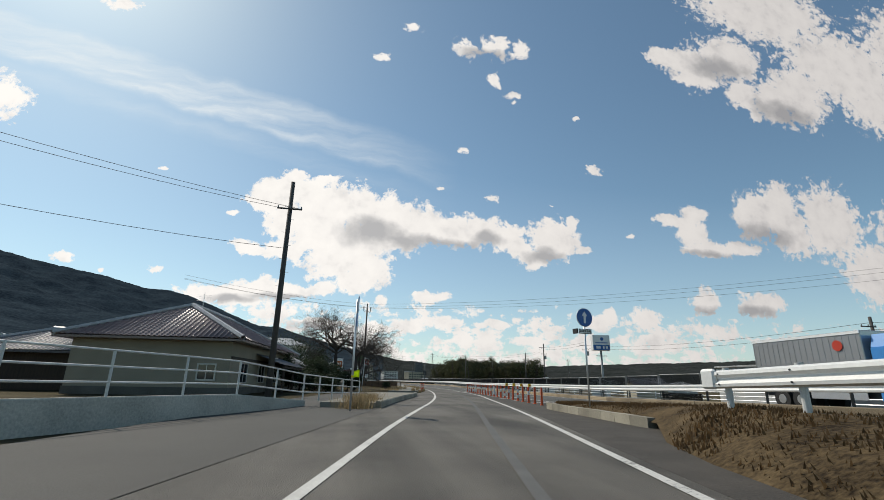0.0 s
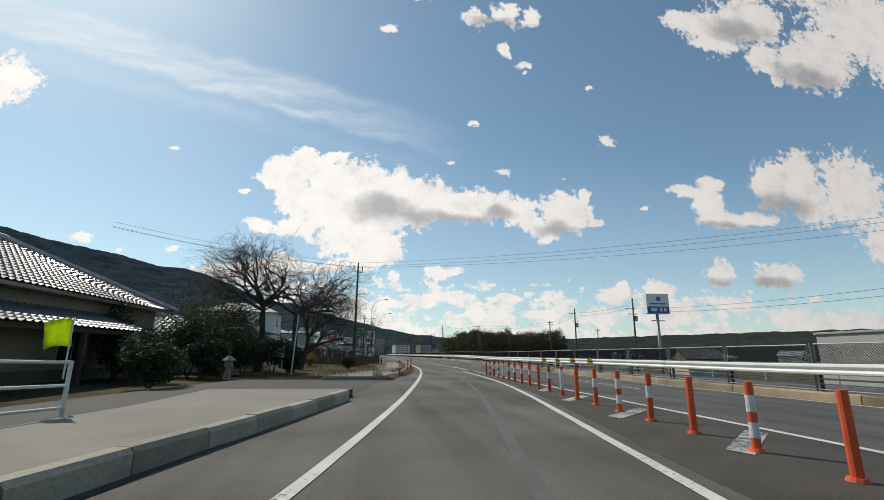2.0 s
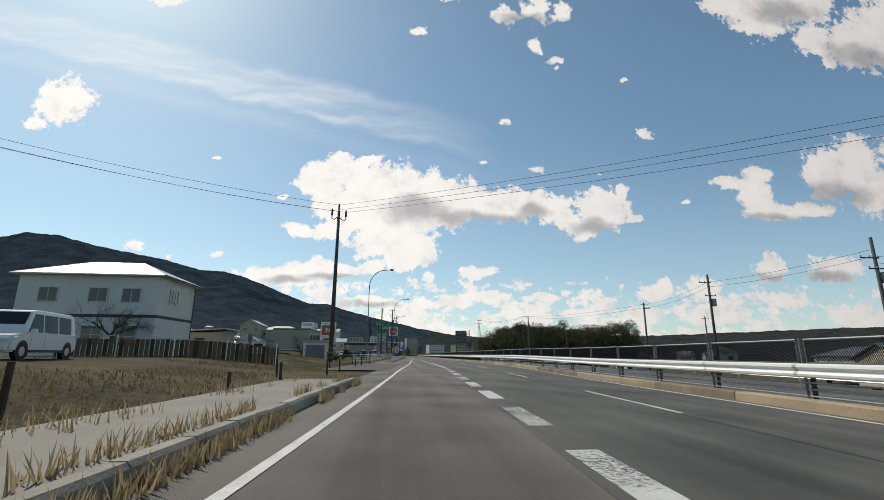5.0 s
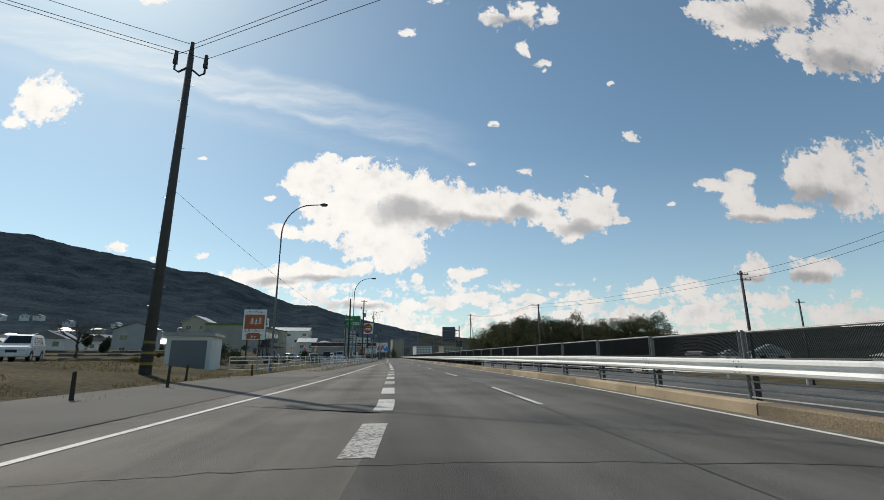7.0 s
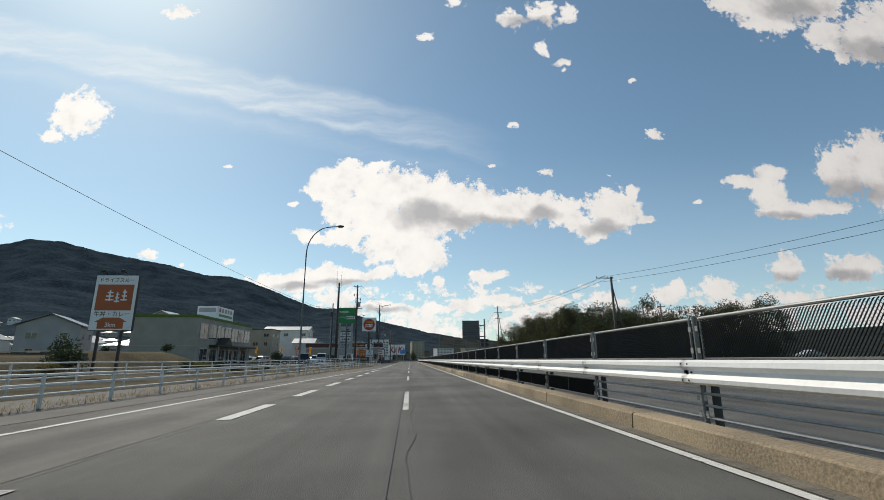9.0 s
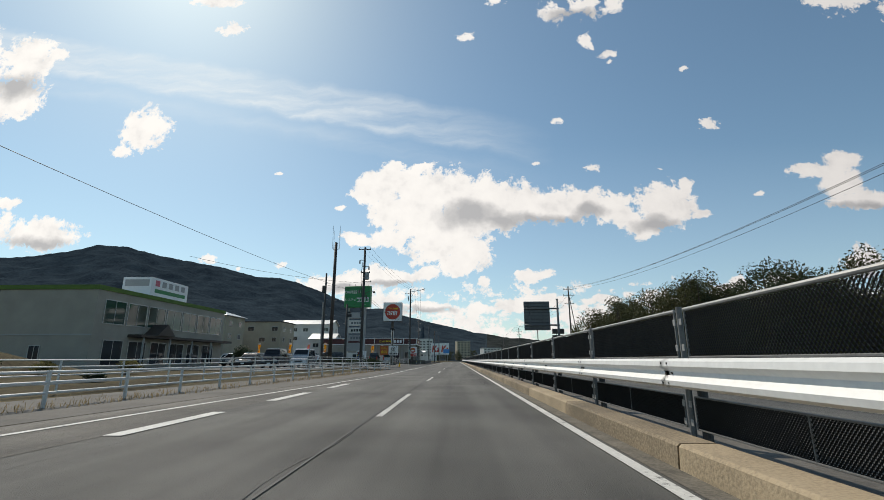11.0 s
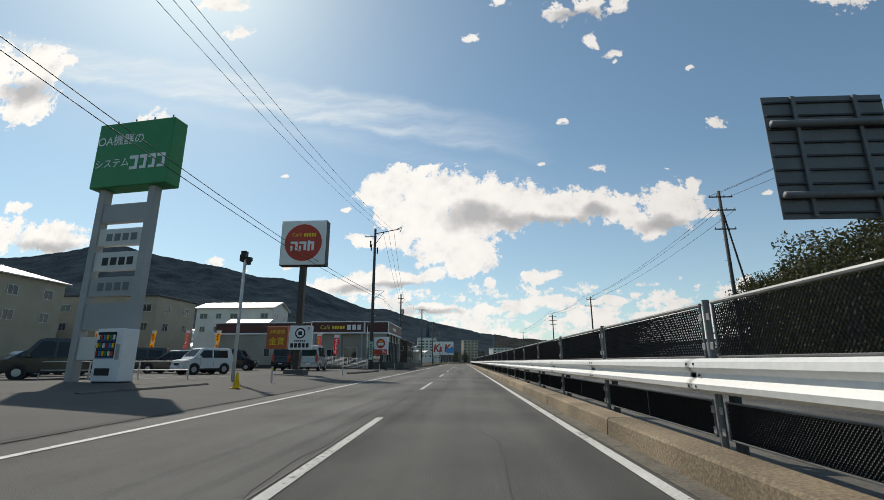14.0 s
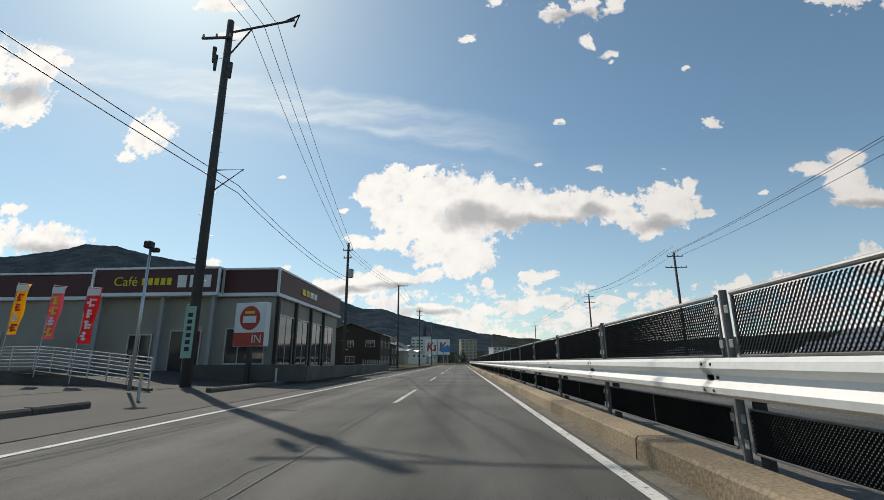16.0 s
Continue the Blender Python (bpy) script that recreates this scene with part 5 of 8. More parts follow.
for a, b in ((-1.0, -0.2), (0.2, 0.5), (0.75, 1.1)):
    part("printed_bar", bx(B(), a, b, -0.54, -0.522, 9.5, 9.95), M_SIGNW, bs)
part("printed_bar", bx(B(), -1.1, 1.1, -0.525, -0.505, 10.45, 10.6), M_BLUE, bs)
part("crossarm", bx(B(), -0.9, 1.0, -0.1, 0.0, 8.2, 8.32), M_FRAME, bs)


# ---------- shop signs ----------
sk = thing("shop_sign", "white and orange restaurant sign board on two steel legs", "sign", -24.7, 160.8, 0.1, 0, "shop signs")
resize(sk, 1.13, 1.1, 1.13)
for xx in (-0.75, 0.75):
    part("leg", bx(B(), xx - 0.08, xx + 0.08, -0.06, 0.06, 0, 3.2), M_POLE_BR, sk)
part("board", bx(B(), -1.4, 1.4, -0.12, 0.12, 3.0, 6.8, 0.02), M_SIGNW, sk)
part("rim", bx(B(), -1.43, 1.43, -0.09, 0.14, 2.97, 6.83, 0.01), M_BLACK, sk)
part("panel", bx(B(), -1.2, 1.2, -0.135, -0.122, 4.35, 6.15), M_BROWN_SIGN, sk)
lettering("ドライブスルー", 0.34, M_BLACK, sk, Matrix.Translation((0, -0.128, 6.45)) @ FACE_S)
lettering("牛丼・カレー", 0.40, M_BLACK, sk, Matrix.Translation((0, -0.128, 4.08)) @ FACE_S)
part("house_shape", prism(B(), [(-1.1, 3.55), (-0.55, 3.86), (0.0, 3.86), (0.55, 3.86), (1.1, 3.55), (0.85, 3.55), (0.85, 3.1), (-0.85, 3.1), (-0.85, 3.55)], -0.135, -0.122), M_BROWN_SIGN, sk)
lettering("3km", 0.42, M_SIGNW, sk, Matrix.Translation((0, -0.142, 3.36)) @ FACE_S)
for k, (a, b, c, d) in enumerate(((-0.6, -0.05, 5.0, 5.75), (0.0, 0.35, 4.9, 5.6), (0.42, 0.85, 5.0, 5.8))):
    gb = B()
    for i in range(3):
        bx(gb, a + 0.05 * i, b - 0.03 * i, -0.145, -0.136, c + (d - c) * i / 3 + 0.04, c + (d - c) * i / 3 + 0.13)
    bx(gb, (a + b) / 2 - 0.05, (a + b) / 2 + 0.05, -0.148, -0.137, c, d)
    part("logo_shape", gb, M_SIGNW, sk)
for xx in (-0.9, 0.4):
    part("spot_lamp", bx(B(), xx, xx + 0.3, -0.6, -0.35, 6.95, 7.12, 0.02), M_BLACK, sk)
    part("lamp_arm", tube(B(), [(xx + 0.15, 0, 6.8), (xx + 0.15, -0.2, 7.05), (xx + 0.15, -0.4, 7.05)], 0.02), M_BLACK, sk)

gt = thing("pylon_sign", "tall green and grey multi-panel pylon sign of the shops", "sign", -16.0, 229.3, 0.2, -9, "shop signs")
resize(gt, 1.1, 1.1, 1.12)
part("case", bx(B(), -2.0, 2.0, -0.4, 0.4, 8.2, 11.3, 0.04), M_GREEN, gt)
for xx in (-1.45, 1.15):
    part("leg", bx(B(), xx - 0.16, xx + 0.16, -0.2, 0.2, 0, 8.25, 0.01), M_PLASTER_G, gt)
lettering("OA機器の", 0.56, M_SIGNW, gt, Matrix.Translation((-0.7, -0.405, 10.4)) @ FACE_S)
lettering("システム", 0.46, M_SIGNW, gt, Matrix.Translation((-0.98, -0.405, 9.3)) @ FACE_S)
for i, (a, b) in enumerate(((-0.05, 0.4), (0.48, 0.85), (0.93, 1.3), (1.38, 1.8))):
    gb = B()
    bx(gb, a, b, -0.415, -0.402, 9.45, 9.6)
    bx(gb, a + 0.05, b, -0.415, -0.402, 8.95, 9.08)
    bx(gb, b - 0.14, b, -0.418, -0.403, 8.95, 9.6)
    part("logo_shape", gb, M_SIGNW, gt)
zs = 7.5
for i, hgt in enumerate((0.85, 0.75, 0.8, 0.8, 1.1, 0.9)):
    part("panel", bx(B(), -1.28, 0.98, -0.12, 0.12, zs - hgt, zs, 0.01), (M_PLASTER_G, M_PLASTER_W, M_PLASTER_W, M_PLASTER_G, M_PLASTER_G, M_PLASTER_W)[i], gt)
    for j in range(4 if i in (1, 2, 3) else 0):
        part("printed_bar", bx(B(), -0.85 + 0.42 * j, -0.55 + 0.42 * j, -0.135, -0.122, zs - hgt * 0.72, zs - hgt * 0.3), M_BLACK if i == 2 else M_SHUTTER, gt)
    if i == 5:
        part("picture", bx(B(), -0.4, 0.2, -0.135, -0.122, zs - 0.75, zs - 0.2), M_BLACK, gt)
    zs -= hgt + 0.28
part("lower_board", bx(B(), 0.5, 0.95, -0.3, -0.25, 0.0, 2.1, 0.01), M_SIGNW, gt)
for k in range(6):
    part("printed_bar", bx(B(), 0.62, 0.84, -0.315, -0.302, 0.4 + 0.27 * k, 0.55 + 0.27 * k), M_BLACK, gt)
for k in range(4):
    part("bird_spike", tube(B(), [(-1.5 + k, 0, 11.3), (-1.5 + k, 0, 11.65)], 0.03, 5), M_BLACK, gt)

vm = thing("vending_machine", "white drinks vending machine with a dark display window", "vending machine", -14.9, 228.5, 0.26, -9)
part("cabinet", bx(B(), -0.68, 0.68, -0.4, 0.4, 0.05, 2.25, 0.03), M_SIGNW, vm)
win = part("display_window", bx(B(), -0.6, 0.34, -0.42, -0.4, 1.0, 2.1, 0.005), M_GLASS, vm)
for k in range(3):
    for j in range(6):
        part("sample_can", cy(B(), (-0.52 + 0.155 * j, -0.435, 1.1 + 0.34 * k), (-0.52 + 0.155 * j, -0.435, 1.3 + 0.34 * k), 0.045, n=8), (M_SIGNRED, M_SKYBLUE, M_BANYEL, M_GREEN, M_SIGNW)[(j + 2 * k) % 5], win)
    part("button_row", bx(B(), -0.58, 0.32, -0.43, -0.421, 1.03 + 0.34 * k, 1.065 + 0.34 * k), M_BLUE, win)
part("coin_panel", bx(B(), 0.4, 0.6, -0.42, -0.4, 0.95, 1.6, 0.005), M_ALU, vm)
part("delivery_flap", bx(B(), -0.5, 0.25, -0.425, -0.4, 0.3, 0.6, 0.01), M_BLACK, vm)
part("foot", bx(B(), -0.62, 0.62, -0.34, 0.36, 0.0, 0.05), M_BLACK, vm)

ga = thing("disc_sign", "square white restaurant sign with a large red disc on a post", "sign", -12.1, 242.7, 0.2, 0, "shop signs")
resize(ga, 1.02, 1.02, 1.03)
part("post", bx(B(), -0.22, 0.22, -0.22, 0.22, 0, 8.2, 0.02), M_POLE_BR, ga)
part("plinth", bx(B(), -0.7, 0.7, -0.6, 0.6, -0.1, 0.35, 0.04), M_CONC_DK, ga)
part("case", bx(B(), -1.72, 1.72, -0.42, 0.42, 7.85, 11.25, 0.03), M_SIGNW, ga)
part("rim", bx(B(), -1.75, 1.75, -0.38, 0.38, 7.82, 11.28, 0.01), M_BLACK, ga)
part("disc", disc(B(), (0, 9.55), 1.42, -0.44, -0.425, 40), M_SIGNRED, ga)
lettering("Café", 0.42, M_YELLOW, ga, Matrix.Translation((-0.5, -0.446, 10.15)) @ FACE_S)
for k in range(5):
    part("printed_bar", bx(B(), 0.02 + 0.2 * k, 0.15 + 0.2 * k, -0.455, -0.442, 10.0, 10.28), M_YELLOW, ga)
for i, (a, b) in enumerate(((-0.95, -0.4), (-0.3, 0.25), (0.35, 0.85))):
    gb = B()
    bx(gb, a, b, -0.455, -0.442, 9.45, 9.62)
    bx(gb, b - 0.2, b, -0.458, -0.443, 8.95, 9.62)
    if i != 2:
        bx(gb, a, a + 0.16, -0.458, -0.443, 8.9, 9.3)
    else:
        bx(gb, a, a + 0.18, -0.458, -0.443, 8.9, 9.7)
    part("logo_shape", gb, M_SIGNW, ga)
part("side_board", bx(B(), -2.15, -0.62, -0.5, -0.3, 1.75, 3.35, 0.02), M_BROWN_SIGN, ga, "orange prize board")
lettering("3年連続", 0.32, M_YELLOW, ga, Matrix.Translation((-1.38, -0.51, 2.92)) @ FACE_S)
lettering("金賞", 0.58, M_YELLOW, ga, Matrix.Translation((-1.38, -0.51, 2.25)) @ FACE_S)
part("white_board", bx(B(), -0.52, 1.15, -0.5, -0.2, 1.7, 3.38, 0.02), M_SIGNW, ga, "white parking board")
part("emblem", disc(B(), (0.3, 2.85), 0.38, -0.515, -0.502, 24), M_BLACK, ga)
part("emblem_inner", disc(B(), (0.3, 2.85), 0.28, -0.525, -0.516, 24), M_SIGNW, ga)
part("emblem_mark", bx(B(), 0.16, 0.44, -0.532, -0.526, 2.72, 2.98, 0.004), M_BLACK, ga)
lettering("P", 0.36, M_BLACK, ga, Matrix.Translation((0.9, -0.51, 3.12)) @ FACE_S)
for k in range(5):
    part("printed_bar", bx(B(), -0.36 + 0.28 * k, -0.16 + 0.28 * k, -0.515, -0.502, 1.85, 2.15), M_BLACK, ga)
for k in range(6):
    part("printed_bar", bx(B(), -0.1 + 0.14 * k, -0.01 + 0.14 * k, -0.515, -0.502, 2.26, 2.36), M_BLACK, ga)

ins = thing("entrance_sign", "small square sign with a red disc marking the entrance", "sign", -10.6, 269.3, 0.2, -14, "shop signs")
part("post", bx(B(), -0.1, 0.1, -0.1, 0.1, 0, 2.0), M_POLE_BR, ins)
part("case", bx(B(), -0.95, 0.95, -0.2, 0.2, 1.75, 4.0, 0.02), M_SIGNW, ins)
part("disc", disc(B(), (0, 3.2), 0.62, -0.22, -0.205, 30), M_SIGNRED, ins)
part("base_panel", bx(B(), -0.93, 0.93, -0.22, -0.205, 1.78, 2.45), M_SIGNRED, ins)
lettering("IN", 0.62, M_SIGNW, ins, Matrix.Translation((0.5, -0.226, 2.1)) @ FACE_S)
part("printed_bar", bx(B(), -0.4, 0.4, -0.235, -0.222, 2.95, 3.3), M_SIGNW, ins)
part("printed_bar", bx(B(), -0.3, 0.3, -0.235, -0.222, 3.42, 3.55), M_YELLOW, ins)

ks = thing("billboard", "distant white twin billboard with bold red shapes", "sign", -11.9, 490, 0.2, 0, "shop signs")
for xx in (-5.5, 0, 5.5):
    part("leg", bx(B(), xx - 0.2, xx + 0.2, 0, 0.4, 0, 5), M_FRAME, ks)
for xx in (-3.35, 3.35):
    part("board", bx(B(), xx - 3.2, xx + 3.2, -0.2, 0.2, 4.6, 12.6, 0.03), M_SIGNW, ks)
    part("logo_shape", prism(B(), [(xx - 2.3, 6.4), (xx - 1.4, 6.4), (xx - 1.1, 8.3), (xx + 0.3, 6.4), (xx + 1.3, 6.4), (xx - 0.3, 8.8), (xx + 1.5, 11), (xx + 0.4, 11), (xx - 1.0, 9.2), (xx - 0.8, 11), (xx - 1.7, 11)], -0.3, -0.22), M_SIGNRED, ks)
    part("logo_shape", prism(B(), [(xx + 1.2, 6.4), (xx + 2.6, 6.4), (xx + 2.6, 9.6), (xx + 1.6, 9.6), (xx + 1.6, 8.6), (xx + 2.0, 8.0), (xx + 1.2, 7.4)], -0.3, -0.22), M_SIGNRED, ks)
br = thing("blue_road_sign", "small blue direction sign far down the road", "road sign", -6.8, 440, 0.1)
part("post", cy(B(), (0, 0, 0), (0, 0, 6), 0.12), M_FRAME, br)
part("panel", bx(B(), -1.2, 2.6, -0.1, 0, 5.0, 7.4, 0.01), M_SKYBLUE, br)


# ---------- railings ----------
def pipe_railing(name, label, pts, h, rails, spacing, r, material, zf, group=""):
    f = thing(name, label, "railing", group=group)
    P = [Vector((x, y, 0)) for x, y in pts]
    L = [0]
    for a, b in zip(P, P[1:]):
        L.append(L[-1] + (b - a).length)

    def at(s):
        for i in range(len(P) - 1):
            if s <= L[i + 1] or i == len(P) - 2:
                q = P[i].lerp(P[i + 1], (s - L[i]) / (L[i + 1] - L[i]))
                return Vector((q.x, q.y, zf(q.x, q.y)))
    n = max(1, round(L[-1] / spacing))
    st = [at(L[-1] * i / n) for i in range(n + 1)]
    for p in st:
        part("post", cy(B(), p, p + Vector((0, 0, h)), r * 1.35, n=8), material, f)
    for a, b in zip(st, st[1:]):
        for z in rails:
            part("rail", cy(B(), a + Vector((0, 0, z)), b + Vector((0, 0, z)), r, n=7), material, f)
    return f


flat = lambda x, y: 0.02
HOUSE_RAIL = [(-42, -8), (-33.4, 3.0), (-27.6, 13.5), (-25.0, 19.0), (-24.1, 21.1), (-23.3, 23.2), (-20.85, 33.6)]
rail_base = lambda y: lerp_table([(13, 0.55), (19, 0.5), (21.1, 0.33), (23.2, 0.17), (33.6, -0.08)], y)
pipe_railing("white_railing", "white steel pipe railing with three rails beside the house", HOUSE_RAIL, 1.05, (0.35, 0.68, 1.03), 2.15, 0.025, M_WHITE, lambda x, y: rail_base(y), "railings")
# low wall: concrete lightened, windscreen glare put into the base colour
low_wall = tagged(part("low_wall", sweep(B(), [(x, y, rail_base(y)) for x, y in HOUSE_RAIL[:-1]], [(-0.09, -0.8), (-0.09, 0.02), (-0.06, 0.05), (0.07, 0.05), (0.09, 0.02), (0.09, -0.8)]), mat("glare_paled_concrete", (0.44, 0.42, 0.37), 0.9, var=0.3, scale=0.9, fine=20, bump=0.3)), "low concrete wall under the white railing, its colour paled for glare", "wall", kind="structure")
pipe_railing("rear_railing", "white steel pipe railing of three rails behind the verge", [(-14.2, 124.5), (-14.1, 160), (-13.5, 190), (-11.2, 214)], 1.1, (0.3, 0.58, 0.86, 1.09), 3.0, 0.028, M_WHITE, lambda x, y: ground_z(x, y) + 0.06, "railings")
pipe_railing("guard_pipe_near", "low white guard pipe railing with stout posts by the verge", [(-10.9, 131), (-10.1, 152), (-9.6, 176), (-9.0, 196), (-8.2, 206), (-8.0, 211.5)], 0.86, (0.34, 0.58, 0.82), 2.6, 0.035, M_WHITE, flat, "railings")
pipe_railing("end_railing", "short sloping white railing turning the corner", [(-14.2, 124.5), (-15.8, 124.0)], 1.1, (0.3, 0.58, 0.86, 1.09), 1.6, 0.028, M_WHITE, flat, "railings")
ramp_z = lambda x, y: 0.26 + 0.62 * min(1.0, max(0.0, (-10.6 - x) / 8.0))
pipe_railing("ramp_railing", "white railing of thin rails climbing the restaurant ramp", [(-22.0, 266.9), (-19.0, 266.2), (-14.6, 264.2), (-10.9, 262.3)], 1.05, (0.16, 0.31, 0.46, 0.61, 0.76, 0.9, 1.04), 1.5, 0.02, M_WHITE, ramp_z, "railings")
tagged(part("ramp_wall", sweep(B(), [(x, y, ramp_z(x, y)) for x, y in ((-22.0, 266.9), (-19.0, 266.2), (-14.6, 264.2), (-10.8, 262.25))], [(-0.1, -1.0), (-0.1, -0.01), (0.1, -0.01), (0.1, -1.0)]), M_CONC_DK), "dark concrete edge of the restaurant ramp", "wall", kind="structure")
tagged(part("ramp", sheet(B(), [(-22.0, 271.3, 0.9), (-14.6, 270.6, 0.7), (-12.4, 270.3, 0.262), (-10.9, 270.3, 0.2)], [(-22.0, 266.95, 0.86), (-14.6, 264.25, 0.55), (-12.4, 263.2, 0.262), (-10.9, 262.35, 0.2)]), M_LOT), "asphalt ramp before the restaurant door", "pavement", kind="structure")
pipe_railing("car_park_railing", "white pipe railing between the two car parks", [(-34, 231), (-22, 232), (-14, 232.5)], 0.9, (0.45, 0.88), 2.6, 0.028, M_WHITE, lambda x, y: 0.26, "railings")
# low timber posts along the field
for k in range(12):
    y = 66 + 5.0 * k
    x = -14.6 + 0.02 * (y - 66) - (1.5 if k % 3 == 1 else 0)
    t = thing("field_post", "low weathered timber post in the dry grass", "post", x, y, ground_z(x, y), 0, "field posts")
    part("stake", cy(B(), (0, 0, -0.1), (random.uniform(-0.04, 0.04), 0, random.uniform(0.7, 0.95)), 0.06, 0.05, n=8), M_WOOD_DK, t)
# yellow-green safety flag on the railing end
fl = thing("safety_flag", "lime-yellow safety flag tied to the end of the white railing", "flag", -20.87, 33.5, -0.1)
part("stick", cy(B(), (0, 0, 0.8), (0, 0, 1.75), 0.012, n=6), M_WHITE, fl)
fb = B()
rows = [[fb.verts.new((-0.02 - 0.42 * i / 6, 0.05 * math.sin(i * 1.3) + 0.02 * j, 1.72 - 0.42 * j / 5 - 0.05 * i / 6 + 0.02 * math.sin(i + j))) for i in range(7)] for j in range(6)]
for j in range(5):
    for i in range(6):
        fb.faces.new((rows[j][i], rows[j][i + 1], rows[j + 1][i + 1], rows[j + 1][i]))
bmesh.ops.solidify(fb, geom=fb.faces[:], thickness=0.006)
part("cloth", fb, M_LIME, fl, smooth=True)
# ---------- buildings ----------
def tile_slope(bm, A, Bp, run, rise_n, hipA, hipB, pitch=0.3, course=0.32, amp=0.065):
    """A tiled slope above the eave A-B; run: vector up the slope; hips cut its ends."""
    A, Bp, run = Vector(A), Vector(Bp), Vector(run)
    e = Bp - A
    L = e.length
    e.normalize()
    nrm = e.cross(run).normalized()
    if nrm.z < 0:
        nrm = -nrm
    cols = max(2, int(L / pitch)) * 3
    rows = max(2, int(run.length / course)) * 2
    grid = []
    for i in range(cols + 1):
        s = L * i / cols
        vm = 1.0
        if hipA:
            vm = min(vm, s / hipA)
        if hipB:
            vm = min(vm, (L - s) / hipB)
        vm = max(vm, 0.0)
        hump = amp * (1.0 if i % 3 == 1 else 0.25 if i % 3 == 2 else 0.0)
        col = []
        for j in range(rows + 1):
            v = vm * j / rows
            lift = 0.034 if j % 2 == 0 else 0.0
            col.append(bm.verts.new(A + e * s + run * v + nrm * (hump + lift)))
        grid.append(col)
    for i in range(cols):
        for j in range(rows):
            bm.faces.new((grid[i][j], grid[i + 1][j], grid[i + 1][j + 1], grid[i][j + 1]))
    return bm


def window(parent, x, y, z, w, h, face, pane_mat=None, frame_mat=None, bars=1):
    """A window on a wall; face: 'S' looks to -y, 'E' to +x, 'W' to -x."""
    wf = part("window", frame_bm2(w, h, bars), frame_mat or M_ALU, parent)
    rot = {'S': 0, 'E': math.pi / 2, 'W': -math.pi / 2, 'N': math.pi}[face]
    wf.matrix_basis = Matrix.Translation((x, y, z)) @ Matrix.Rotation(rot, 4, 'Z')
    part("pane", bx(B(), -w / 2 + 0.03, w / 2 - 0.03, -0.012, 0.012, 0.03, h - 0.03), pane_mat or M_GLASS, wf)
    return wf


def frame_bm2(w, h, bars):
    bm = B()
    t, d = 0.05, 0.05
    bx(bm, -w / 2 - t, w / 2 + t, -d, d, -t, t * 0.6)
    bx(bm, -w / 2 - t, w / 2 + t, -d, d, h - t * 0.6, h + t)
    bx(bm, -w / 2 - t, -w / 2 + t * 0.6, -d, d, t * 0.6, h - t * 0.6)
    bx(bm, w / 2 - t * 0.6, w / 2 + t, -d, d, t * 0.6, h - t * 0.6)
    for k in range(bars):
        xx = -w / 2 + w * (k + 1) / (bars + 1)
        bx(bm, xx - 0.025, xx + 0.025, -0.035, 0.035, t * 0.6, h - t * 0.6)
    return bm


def hip_roof(parent, x0, x1, y0, y1, z, rise, over, material, thick=0.14, ribs=True, ridge_mat=None):
    """A hipped roof whose ridge runs along the longer side."""
    X0, X1, Y0, Y1 = x0 - over, x1 + over, y0 - over, y1 + over
    cx, cyy = (X0 + X1) / 2, (Y0 + Y1) / 2
    along_y = (Y1 - Y0) >= (X1 - X0)
    half = (X1 - X0) / 2 if along_y else (Y1 - Y0) / 2
    if along_y:
        r0, r1 = Vector((cx, Y0 + half, z + rise)), Vector((cx, Y1 - half, z + rise))
    else:
        r0, r1 = Vector((X0 + half, cyy, z + rise)), Vector((X1 - half, cyy, z + rise))
    base = B()
    c = [base.verts.new(p) for p in ((X0, Y0, z - thick), (X1, Y0, z - thick), (X1, Y1, z - thick), (X0, Y1, z - thick))]
    t = [base.verts.new(p) for p in ((X0, Y0, z - 0.02), (X1, Y0, z - 0.02), (X1, Y1, z - 0.02), (X0, Y1, z - 0.02))]
    a, b = base.verts.new(r0 - Vector((0, 0, 0.03))), base.verts.new(r1 - Vector((0, 0, 0.03)))
    base.faces.new(c[::-1])
    for i in range(4):
        base.faces.new((c[i], c[(i + 1) % 4], t[(i + 1) % 4], t[i]))
    if along_y:
        base.faces.new((t[0], t[1], a)), base.faces.new((t[1], t[2], b, a)), base.faces.new((t[2], t[3], b)), base.faces.new((t[3], t[0], a, b))
    else:
        base.faces.new((t[0], t[1], b, a)), base.faces.new((t[1], t[2], b)), base.faces.new((t[2], t[3], a, b)), base.faces.new((t[3], t[0], a))
    bmesh.ops.recalc_face_normals(base, faces=base.faces)
    roof = part("roof", base, ridge_mat or material, parent)
    if ribs:
        runS = Vector((0, half, rise))
        runN = Vector((0, -half, rise))
        runE = Vector((-half, 0, rise))
        runW = Vector((half, 0, rise))
        for nm, p, q, rn in (("S", (X0, Y0, z), (X1, Y0, z), runS), ("E", (X1, Y0, z), (X1, Y1, z), runE), ("W", (X0, Y1, z), (X0, Y0, z), runW), ("N", (X1, Y1, z), (X0, Y1, z), runN)):
            o = part("roof_tiles", tile_slope(B(), p, q, rn, 0, half, half), material, roof)
            o["kind"] = "stuff"
        rb = tube(B(), [r0 + Vector((0, 0, 0.08)), r1 + Vector((0, 0, 0.08))], 0.2, 8)
        part("ridge_tiles", rb, M_RIDGE, roof)
        ends = ((X0, Y0), (X1, Y0), (X1, Y1), (X0, Y1))
        for k, (ex, ey) in enumerate(ends):
            top = r0 if ((along_y and k < 2) or (not along_y and k in (0, 3))) else r1
            part("hip_tiles", tube(B(), [Vector((ex, ey, z + 0.06)), top + Vector((0, 0, 0.08))], 0.17, 6), M_RIDGE, roof)
    return roof


